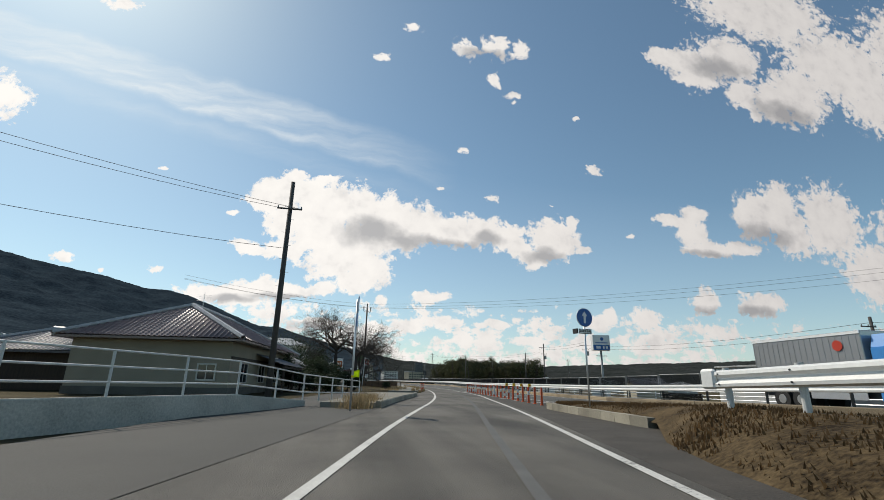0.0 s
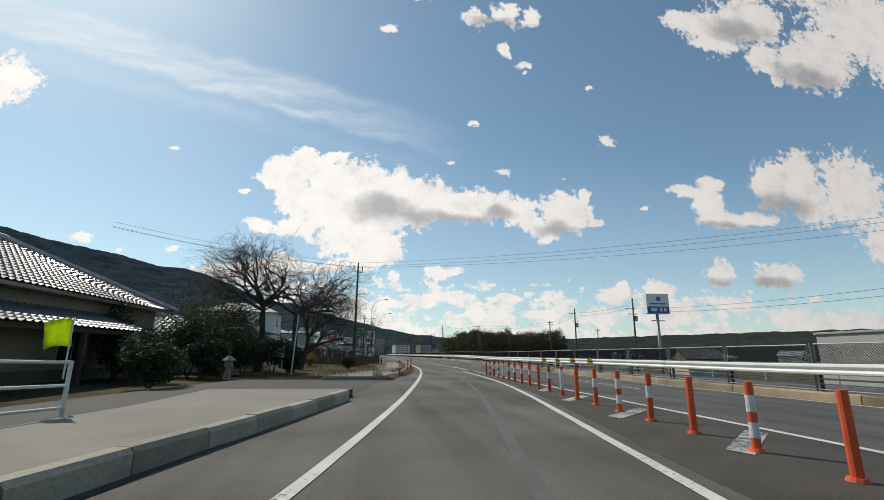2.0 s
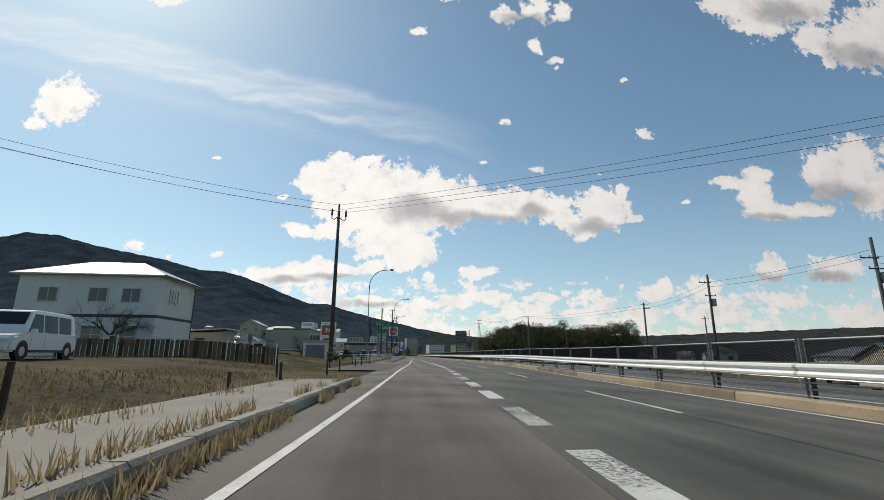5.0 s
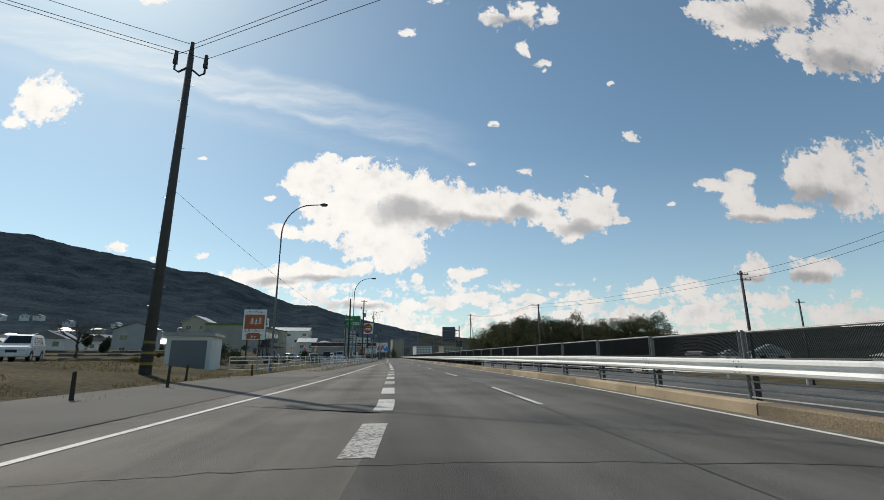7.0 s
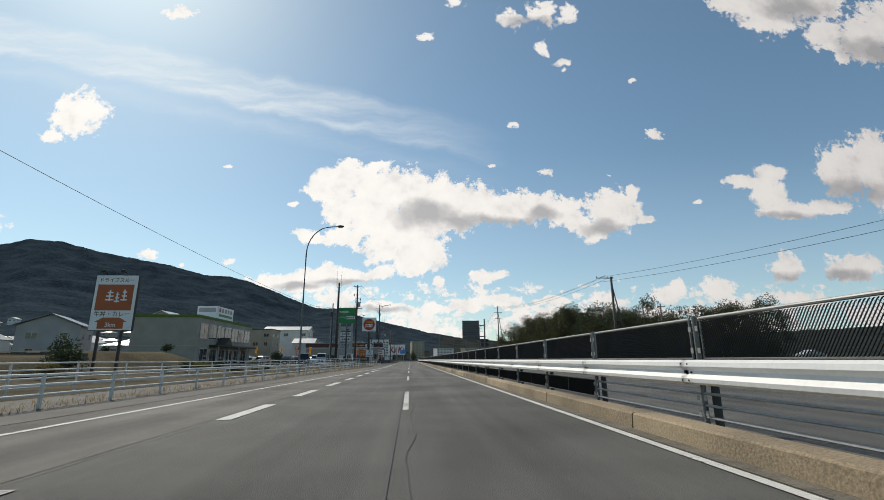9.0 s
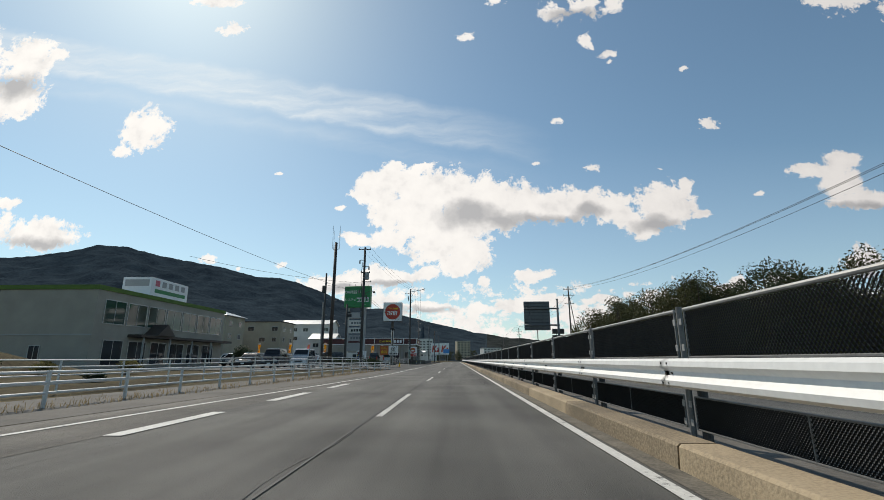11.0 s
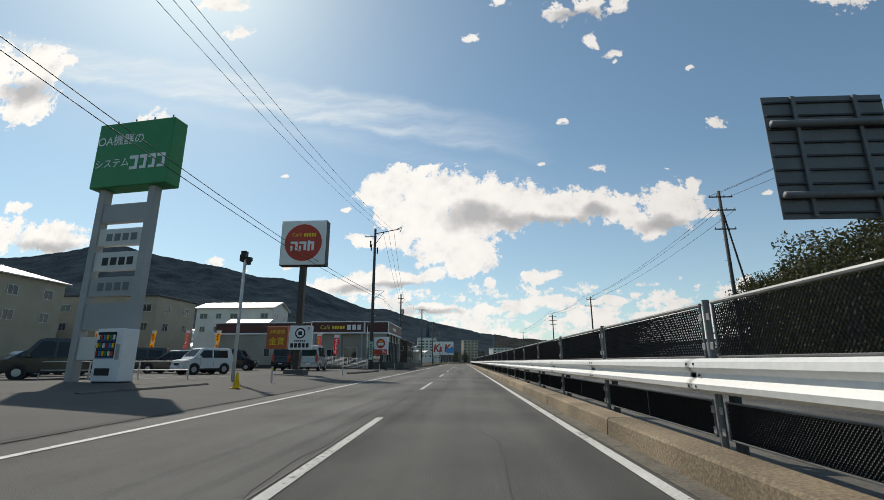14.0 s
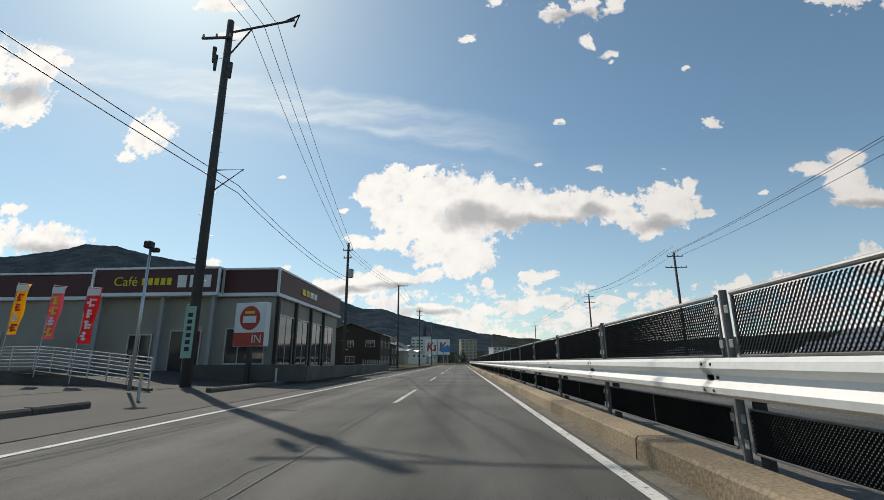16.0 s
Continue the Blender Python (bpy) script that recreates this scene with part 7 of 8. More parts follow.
kinds = [far_house_kind(9, 8, 5.5, M_PLASTER_W, M_KAWARA, True), far_house_kind(11, 8, 4.0, M_PLASTER, M_KAWARA, False), far_house_kind(8, 8, 6.0, M_PLASTER_W, M_ROOF_METAL, True), far_house_kind(12, 9, 5.0, M_PLASTER_G, M_ROOF_METAL, False)]
rng = random.Random(11)
placed = []
while len(placed) < 130:
    az, r = rng.uniform(-2, 44), 130 + 560 * rng.random() ** 1.2
    x, y = CX - r * math.sin(math.radians(az)), CY + r * math.cos(math.radians(az))
    if x > -64 or any((x - a) ** 2 + (y - b) ** 2 < 150 for a, b in placed):
        if not (y > 420 and -120 < x < -25):
            continue
    placed.append((x, y))
    z = max(ground_z(x, y), -3.0 + land_z(az, r) + (3 if az > 4 else 0) if r > (230 if az > 4 else 420) else -9)
    k = kinds[rng.randrange(4)]
    m = pose(x, y, z, 0, 0, rng.uniform(-25, 40))
    if len(placed) <= 4:
        kinds[len(placed) - 1].matrix_basis = m
    else:
        copy_thing(k, m)
for k in range(40):
    x, y = rng.uniform(40, 190), rng.uniform(160, 620)
    if 24 < x < 75 and 185 < y < 275:
        continue
    copy_thing(kinds[rng.randrange(4)], pose(x, y, ground_z(x, y), 0, 0, rng.uniform(-40, 40)))


# ---------- trees ----------
def grow(bm, p, d, length, r, depth, rng, up=0.25, tips=None):
    n = 4 if depth > 1 else 3
    pts, rad = [Vector(p)], [r]
    d = Vector(d).normalized()
    for i in range(n):
        d = (d + Vector((rng.gauss(0, 0.2), rng.gauss(0, 0.2), rng.gauss(0, 0.16) + up * 0.16))).normalized()
        pts.append(pts[-1] + d * length / n)
        rad.append(max(0.004, r * (1 - 0.5 * (i + 1) / n)))
    tube(bm, pts, rad, 7 if depth > 4 else 5 if depth > 2 else 3)
    if depth == 0:
        return
    kids = {5: 4, 4: 4, 3: 4, 2: 3, 1: 3}.get(depth, 4)
    for k in range(kids):
        t = 0.35 + 0.65 * (k + rng.random() * 0.6) / kids
        i = min(n - 1, int(t * n))
        q = pts[i].lerp(pts[i + 1], t * n - i if t * n - i < 1 else 1)
        a = rng.uniform(0, math.pi * 2)
        spread = rng.uniform(0.45, 0.95)
        side = d.orthogonal().normalized()
        side.rotate(Matrix.Rotation(a, 3, d))
        nd = (d * math.cos(spread) + side * math.sin(spread) + Vector((0, 0, up * 0.3)))
        grow(bm, q, nd, length * rng.uniform(0.58, 0.86), max(0.0045, rad[i] * 0.62), depth - 1, rng, up)


def cherry(x, y, z, lean, size, seed, label, fork_h=1.7, ways=None, up=0.2):
    rng = random.Random(seed)
    t = thing("cherry_tree", label, "tree", x, y, z, 0, "cherry trees")
    tb = B()
    base = Vector((0, 0, -0.1))
    fork = Vector((lean[0] * fork_h * 0.6, lean[1] * fork_h * 0.6, fork_h))
    tube(tb, [base, base.lerp(fork, 0.12) + Vector((0.02, 0, 0)), base.lerp(fork, 0.5) + Vector((0.06, 0.05, 0)), base.lerp(fork, 0.8) - Vector((0.04, 0, 0)), fork], [0.36 * size, 0.27 * size, 0.22 * size, 0.2 * size, 0.19 * size], 10)
    part("trunk", tb, M_BARK, t, smooth=True)
    ways = ways or [(math.cos(1.57 * k + seed), math.sin(1.57 * k + seed), 0.8) for k in range(4)]
    for k, d in enumerate(ways):
        cb = B()
        grow(cb, fork - Vector((0, 0, 0.12 * k * size)), d, 2.7 * size, 0.145 * size, 5 if size > 0.75 else 4, rng, up)
        part("limb", cb, M_BARK, t)
    return t


cherry(-20.8, 60.5, 0.0, (0.55, -0.35), 0.98, 3, "bare cherry tree leaning over the pavement", 1.5, [(0.95, -0.15, 0.5), (0.45, 0.1, 0.95), (0.0, 0.25, 1.0), (0.8, 0.4, 0.35)])
cherry(-20.9, 57.0, 0.0, (0.08, 0.0), 0.9, 8, "tall bare cherry tree with spreading dark limbs", 3.9, [(0.95, -0.45, 0.42), (0.8, 0.3, 0.4), (-0.6, 0.2, 0.5), (0.25, -0.8, 0.6), (0.5, 0.1, 0.6)], 0.02)
cherry(-23.0, 57.6, 0.0, (0.0, 0.0), 0.95, 15, "tall bare cherry tree beside the garden hedge", 4.5, [(0.7, -0.5, 0.5), (-0.9, -0.3, 0.35), (0.3, 0.4, 0.6), (-0.5, -0.7, 0.6), (-0.1, -0.3, 0.7), (-0.8, 0.3, 0.4)], 0.02)
cherry(-32.5, 101.5, 0.8, (0.0, 0.0), 0.62, 21, "small bare fruit tree before the white house")
cherry(-27.0, 146.0, 0.0, (0.1, 0.0), 0.55, 25, "small bare tree in the field")
cherry(-41.0, 150.0, 1.1, (0.0, 0.0), 0.7, 29, "bare tree at the edge of the fields")


def leafy(bm, c, rad, count, size, rng, droop=0.0):
    c = Vector(c)
    for _ in range(count):
        v = Vector((rng.gauss(0, 1), rng.gauss(0, 1), rng.gauss(0, 1))).normalized()
        k = rng.random() ** 0.4
        p = c + Vector((v.x * rad[0], v.y * rad[1], v.z * rad[2])) * k
        s = size * rng.uniform(0.6, 1.4)
        u = Vector((rng.gauss(0, 1), rng.gauss(0, 1), rng.gauss(0, 0.6) - droop)).normalized() * s
        w = u.orthogonal().normalized()
        w.rotate(Matrix.Rotation(rng.uniform(0, 6.28), 3, u.normalized()))
        w *= s * 0.42
        vs = [bm.verts.new(q) for q in (p - u, p + w, p + u, p - w)]
        bm.faces.new(vs)


def shrub(x, y, z, rad, count, material, label, seed, size=0.09):
    rng = random.Random(seed)
    t = thing("shrub", label, "shrub", x, y, z, 0, "garden shrubs")
    sb = B()
    for k in range(5):
        a = rng.uniform(0, 6.28)
        cy(sb, (0.05 * math.cos(a), 0.05 * math.sin(a), -0.05), (rad[0] * 0.5 * math.cos(a), rad[1] * 0.5 * math.sin(a), rad[2] * 1.2), 0.035, 0.012, n=5)
    part("stem", sb, M_BARK, t)
    cb = B()
    for k in range(6):
        c = (rng.uniform(-0.45, 0.45) * rad[0], rng.uniform(-0.45, 0.45) * rad[1], rad[2] * rng.uniform(0.6, 1.4))
        leafy(cb, c, (rad[0] * 0.6, rad[1] * 0.6, rad[2] * 0.55), count // 6, size, rng)
    part("foliage", cb, material, t)


G = "dense dark evergreen garden shrub"
for i, (x, y, r) in enumerate(((-22.5, 40.5, (1.0, 1.2, 0.8)), (-23.8, 43.5, (1.2, 1.3, 1.1)), (-22.6, 46.0, (1.1, 1.2, 0.9)), (-24.0, 48.3, (1.4, 1.4, 1.5)), (-22.6, 50.2, (1.3, 1.3, 1.1)), (-24.3, 56.6, (1.6, 1.8, 1.9)), (-22.8, 57.5, (1.2, 1.4, 1.1)), (-26.5, 58.8, (2.2, 2.0, 2.3)), (-25.8, 45.2, (1.0, 1.0, 1.7)), (-28.5, 62.5, (2.6, 2.4, 2.8)), (-25.6, 62.0, (1.8, 1.8, 1.5)), (-20.7, 52.4, (1.1, 1.0, 0.85)), (-22.2, 51.4, (1.2, 1.1, 1.0)), (-23.9, 51.2, (1.4, 1.2, 1.2)), (-20.0, 54.2, (0.9, 0.9, 0.75)))):
    shrub(x - 0.8, y + 2.0, 0.0, tuple(v * (1.3 if y > 47 else 1.05) for v in r), 4200, M_LEAF_DK, G, 40 + i, 0.085)
shrub(-17.2, 57.6, 0.1, (0.6, 0.6, 0.45), 1800, M_LEAF_DK, "rounded dark shrub at the pavement edge", 60, 0.05)
shrub(-20.4, 64.2, 0.1, (0.7, 0.5, 0.6), 1600, M_HEDGE_Y, "golden-brown withered shrub behind the round one", 61, 0.05)
for i in range(6):
    shrub(-10.4 - 1.25 * i, 214.6 + 0.55 * i + (i % 2), 0.2, (1.25, 1.2, 0.72), 1700, M_LEAF_DK, "low clipped evergreen bush beside the pylon sign", 70 + i, 0.06)
shrub(-26.5, 213.5, 0.2, (1.7, 1.7, 1.7), 3000, M_LEAF_DK, "spreading evergreen shrub in front of the office", 78, 0.1)
shrub(-27.3, 160, 0.0, (1.6, 1.4, 1.3), 1800, M_LEAF_DK, "dark conifer bush beside the sign board", 79, 0.1)
shrub(-29.5, 163, 0.0, (1.2, 1.2, 1.9), 1600, M_LEAF_DK, "dark conifer bush beside the sign board", 80, 0.1)
for i, (x, y, s) in enumerate(((-60, 268, 5.0), (-52, 330, 6.0), (-70, 232, 4.0), (-48, 214, 4.0), (-55, 175, 2.6), (-47, 166, 2.2), (-38, 132, 2.0), (-45, 128, 2.2), (-52, 152, 2.4), (-36, 122, 1.7))):
    shrub(x, y, ground_z(x, y), (s * 0.35, s * 0.35, s * 0.6), 1500, M_LEAF_DK, "tall dark conifer among the houses", 90 + i, 0.16)


rs = random.Random(33)
for i in range(22):
    x, y = rs.uniform(-34, -16.5), rs.uniform(136, 194)
    if (-27.5 < x < -21 and 131 < y < 142) or (-27 < x < -22.5 and 158.5 < y < 163):
        continue
    r = rs.uniform(0.5, 1.1)
    shrub(x, y, ground_z(x, y), (r, r, r * rs.uniform(0.5, 0.9)), 700, M_WEED if i % 3 else M_LEAF_DK, "low brown winter scrub among the field stones", 120 + i, 0.09)


def grove_tree(seed, h, w, plume):
    rng = random.Random(seed)
    t = thing("grove_tree", "dense evergreen and bamboo tree in the roadside grove", "tree", 0, 0, 0, 0, "grove trees")
    tb = B()
    for k in range(3 if plume else 1):
        tube(tb, [(k * 0.3, 0, -0.5), (k * 0.5 - 0.2, 0.1 * k, h * 0.5), (k * 0.8 - 0.4, 0.3 * k, h * 0.9)], [0.16, 0.12, 0.05], 6)
    part("trunk", tb, M_BARK, t)
    cb = B()
    for k in range(34):
        f = (k + 0.5) / 34
        a = 2.4 * k + rng.uniform(-0.4, 0.4)
        ct = 1 - 2 * f
        rr = math.sqrt(1 - ct * ct) * rng.uniform(0.55, 1.0)
        c = (w * rr * math.cos(a), w * rr * math.sin(a), h * (0.56 + 0.40 * ct * rng.uniform(0.75, 1.08)))
        s = rng.uniform(0.7, 1.3)
        leafy(cb, c, (1.3 * s, 1.3 * s, 1.0 * s), 190, 0.16 if plume else 0.14, rng, 0.7 if plume else 0.0)
    part("crown", cb, M_LEAF if plume else M_LEAF_DK, t)
    return t


gk = [grove_tree(1, 13.5, 4.0, True), grove_tree(2, 15, 4.2, False), grove_tree(3, 12, 3.6, True), grove_tree(4, 16, 3.8, True), grove_tree(5, 14.2, 4.4, True)]
rng = random.Random(5)
n = 0
for k in range(130):
    x, y = rng.uniform(27, 66), rng.uniform(200, 262)
    if x < 27 + abs(y - 230) * 0.12:
        continue
    i = rng.randrange(5)
    m = pose(x, y, -3.4, 0, 0, rng.uniform(0, 360))
    if n < 5:
        gk[n].matrix_basis = m
    else:
        copy_thing(gk[i], m)
    n += 1
for k, (x, y) in enumerate(((23.6, 237.5), (27.4, 233.5), (26.2, 243.0), (31.0, 238.5), (30.4, 229.0), (34.5, 233.0))):
    copy_thing(gk[(0, 3, 4, 1, 2, 3)[k]], pose(x, y, -4.6 + 0.3 * (k % 3), 0, 0, 67 * k))
for k in range(40):
    az, r = rng.uniform(-3, 8), rng.uniform(560, 640)
    x, y = CX - r * math.sin(math.radians(az)), CY + r * math.cos(math.radians(az))
    copy_thing(gk[rng.randrange(5)], pose(x, y, -2.5, 0, 0, rng.uniform(0, 360)))
# ---------- parked vehicles ----------
def car(label, paint, x, y, z, rz, kind="hatch"):
    c = thing("car", label, "car", x, y, z, rz, "parked cars")
    if kind == "van":
        L, W, H, hood, wsb, rear = 4.6, 1.7, 1.85, 0.75, 1.35, 0.12
    elif kind == "tall":
        L, W, H, hood, wsb, rear = 3.85, 1.68, 2.08, 0.7, 1.15, 0.1
    elif kind == "wagon":
        L, W, H, hood, wsb, rear = 4.6, 1.72, 1.48, 1.15, 1.95, 0.45
    else:
        L, W, H, hood, wsb, rear = 3.5, 1.5, 1.62, 0.65, 1.2, 0.15
    belt = {"wagon": 0.88, "tall": 1.12}.get(kind, 0.95)
    h2 = L / 2
    lo = [(-h2 + 0.05, 0.28), (-h2, 0.45), (-h2 + 0.04, 0.72), (-h2 + 0.14, belt - 0.1), (-h2 + hood, belt), (h2 - 0.1, belt), (h2, 0.7), (h2 - 0.03, 0.4), (h2 - 0.1, 0.28)]
    bm = prism(B(), lo, -W / 2, W / 2)
    bmesh.ops.bevel(bm, geom=[e for e in bm.edges if abs(abs(e.verts[0].co.y) - W / 2) < 1e-4 and abs(e.verts[0].co.y - e.verts[1].co.y) < 1e-4], offset=0.07, segments=2, affect='EDGES')
    part("body", bm, paint, c, smooth=False)
    ins = 0.14
    cab = [(-h2 + hood - 0.05, belt - 0.02), (-h2 + wsb, H - 0.06), (-h2 + wsb + 0.25, H), (h2 - rear - 0.35, H), (h2 - rear - 0.08, H - 0.06), (h2 - 0.06, belt - 0.02)]
    bm = B()
    a = [bm.verts.new((px, -W / 2 + 0.03 + ins * max(0, (pz - belt) / (H - belt)), pz)) for px, pz in cab]
    b = [bm.verts.new((px, W / 2 - 0.03 - ins * max(0, (pz - belt) / (H - belt)), pz)) for px, pz in cab]
    bm.faces.new(a), bm.faces.new(b[::-1])
    for i in range(len(cab)):
        j = (i + 1) % len(cab)
        bm.faces.new((a[j], a[i], b[i], b[j]))
    bmesh.ops.recalc_face_normals(bm, faces=bm.faces)
    bmesh.ops.bevel(bm, geom=bm.edges[:], offset=0.03, segments=1, affect='EDGES')
    part("cabin", bm, paint, c)
    # glazing, set just proud of the cabin sides
    for s in (-1, 1):
        def side(px, pz):
            return (px, s * (W / 2 - 0.03 - ins * max(0, (pz - belt) / (H - belt)) + 0.004), pz)
        x0, x1 = -h2 + hood + 0.22, h2 - rear - 0.32
        split = 3 if L > 4 else 2
        for k in range(split):
            xa, xb = x0 + (x1 - x0) * k / split + 0.04, x0 + (x1 - x0) * (k + 1) / split - 0.04
            sl = (wsb - hood) * 0.72 if k == 0 else 0.0
            g = B()
            g.faces.new([g.verts.new(side(*p)) for p in ((xa, belt + 0.05), (xb, belt + 0.05), (xb, H - 0.16), (xa + sl, H - 0.16))])
            bmesh.ops.solidify(g, geom=g.faces[:], thickness=0.006)
            part("side_window", g, M_GLASS, c)
        part("mirror", bx(B(), -h2 + hood + 0.25, -h2 + hood + 0.42, s * (W / 2 + 0.02), s * (W / 2 + 0.2), belt + 0.02, belt + 0.17, 0.02), paint, c)
        part("head_lamp", bx(B(), -h2 - 0.005, -h2 + 0.2, s * (W / 2 - 0.45), s * (W / 2 - 0.1), 0.62, 0.78, 0.03), M_LAMPGLASS, c)
        part("tail_lamp", bx(B(), h2 - 0.12, h2 + 0.004, s * (W / 2 - 0.25), s * (W / 2 - 0.06), 0.7, belt + (0.25 if kind != "wagon" else 0.0), 0.02), M_SIGNRED, c)
        for wx in (-h2 + 0.75, h2 - 0.72):
            t = cy(B(), (wx, s * (W / 2 - 0.2), 0.3), (wx, s * (W / 2 + 0.005), 0.3), 0.3, n=20)
            w = part("wheel", t, M_RUBBER, c)
            part("wheel_arch", cy(B(), (wx, s * (W / 2 - 0.1), 0.33), (wx, s * (W / 2 + 0.003), 0.33), 0.365, n=20), M_BLACK, c)
            part("rim", cy(B(), (wx, s * (W / 2 - 0.02), 0.3), (wx, s * (W / 2 + 0.012), 0.3), 0.19, 0.17, n=14), M_ALU, w)
    for nm, (p, q), inset in (("windscreen", ((-h2 + hood + 0.02, belt + 0.03), (-h2 + wsb - 0.03, H - 0.1)), 0.12), ("rear_window", ((h2 - 0.07, belt + 0.1), (h2 - rear - 0.1, H - 0.14)), 0.14)):
        g = B()
        dx = -0.02 if nm == "windscreen" else 0.02
        g.faces.new([g.verts.new(v) for v in ((p[0] + dx, -W / 2 + inset, p[1]), (p[0] + dx, W / 2 - inset, p[1]), (q[0] + dx, W / 2 - inset - 0.12, q[1]), (q[0] + dx, -W / 2 + inset + 0.12, q[1]))])
        bmesh.ops.solidify(g, geom=g.faces[:], thickness=0.006)
        part(nm, g, M_GLASS, c)
    part("tail_bumper", bx(B(), h2 - 0.12, h2 + 0.05, -W / 2 + 0.06, W / 2 - 0.06, 0.3, 0.55, 0.03), paint, c)
    for s in (-1, 1):
        part("sill", bx(B(), -h2 + 1.12, h2 - 1.1, s * (W / 2 - 0.03), s * (W / 2 + 0.012), 0.26, 0.36, 0.005), M_BLACK, c)
        for xx in (-h2 + hood + 0.45, -h2 + hood + 1.35):
            part("door_gap", bx(B(), xx, xx + 0.012, s * (W / 2 - 0.02), s * (W / 2 + 0.0025), 0.42, belt - 0.05), M_BLACK, c)
            part("door_handle", bx(B(), xx + 0.62, xx + 0.78, s * (W / 2 - 0.01), s * (W / 2 + 0.03), belt - 0.17, belt - 0.13, 0.005), paint, c)
    part("bumper", bx(B(), -h2 - 0.03, -h2 + 0.15, -W / 2 + 0.08, W / 2 - 0.08, 0.3, 0.5, 0.03), paint, c)
    part("grille", bx(B(), -h2 - 0.035, -h2 + 0.05, -W / 2 + 0.5, W / 2 - 0.5, 0.55, 0.7, 0.01), M_BLACK, c)
    part("number_plate", bx(B(), -h2 - 0.04, -h2 - 0.02, -0.17, 0.17, 0.38, 0.5), M_SIGNW, c)
    part("number_plate", bx(B(), h2 - 0.01, h2 + 0.012, -0.17, 0.17, 0.5, 0.62), M_SIGNW, c)
    return c


W_, S_, K_ = M_CAR_W, M_CAR_S, M_CAR_B
CARS = [("silver estate car parked before the restaurant", S_, -23.9, 250.0, 14, "wagon"), ("black people carrier parked in the restaurant bay", K_, -23.2, 254.8, 192, "van"),
        ("pale silver tall van parked behind the disc sign", S_, -14.5, 253.9, 275, "tall"), ("black box van parked behind the orange board", K_, -17.6, 255.2, 273, "tall"),
        ("black sports utility car in the car park", K_, -28.6, 248.8, 25, "van"), ("white people carrier parked in the rear row", W_, -33.2, 251.5, 10, "van"),
        ("dark estate car parked in the rear row", K_, -38.5, 266.2, 90, "wagon"), ("white van parked at the back of the bay", W_, -30.6, 258.5, 70, "van"),
        ("silver hatchback facing the road", S_, -32.4, 223.0, 70, "hatch"), ("white kei van parked near the railing", W_, -28.6, 222.0, 65, "hatch"),
        ("white car parked before the office", W_, -40.5, 238.0, -10, "wagon"), ("dark van parked before the office", K_, -26.3, 226.5, 75, "hatch"),
        ("white kei car near the pylon sign", W_, -18.4, 241.5, 60, "hatch"), ("black estate car beside the pylon sign", K_, -22.2, 244.5, 5, "wagon"),
        ("silver car parked in the second row", S_, -33.5, 237.0, 60, "wagon"), ("white car parked in the second row", W_, -42.3, 243.0, -10, "hatch"),
        ("dark car parked in the second row", K_, -29.8, 239.5, 65, "wagon"), ("white van at the back of the car park", W_, -45, 247, -8, "van"),
        ("white estate car facing the carriageway", W_, -25.4, 237.5, 70, "wagon"), ("black hatchback parked in the second row", K_, -36.6, 241.5, 60, "hatch"),
        ("white hatchback parked by the frontage", W_, -27.5, 243.0, 40, "hatch"), ("dark car parked along the office front", K_, -33.2, 229.5, 80, "wagon"),
        ("pale silver people carrier parked behind the white railing", S_, -17.3, 208.3, 96, "van"), ("black people carrier parked behind the white railing", K_, -20.3, 207.6, 98, "van"),
        ("black people carrier parked beside the pylon sign", K_, -21.4, 233.2, 38, "van"), ("dark estate car parked behind the white railing", K_, -23.4, 208.6, 94, "wagon"), ("white hatchback parked in the row behind the railing", W_, -20.6, 219.5, 88, "hatch"),
        ("black estate car parked in the row behind the railing", K_, -23.6, 218.6, 92, "wagon")]
for lb, pm, x, y, rz, kd in CARS:
    resize(car(lb, pm, x, y, 0.27, rz, kd), 1.08, 1.08, 1.12)
car("white hatchback parked on the field track", W_, -27.8, 123.6, ground_z(-27.8, 123.6), 111, "hatch")
car("white box van parked beyond the cherry trees", W_, -24.6, 82.5, ground_z(-24.6, 82.5), 100, "van")

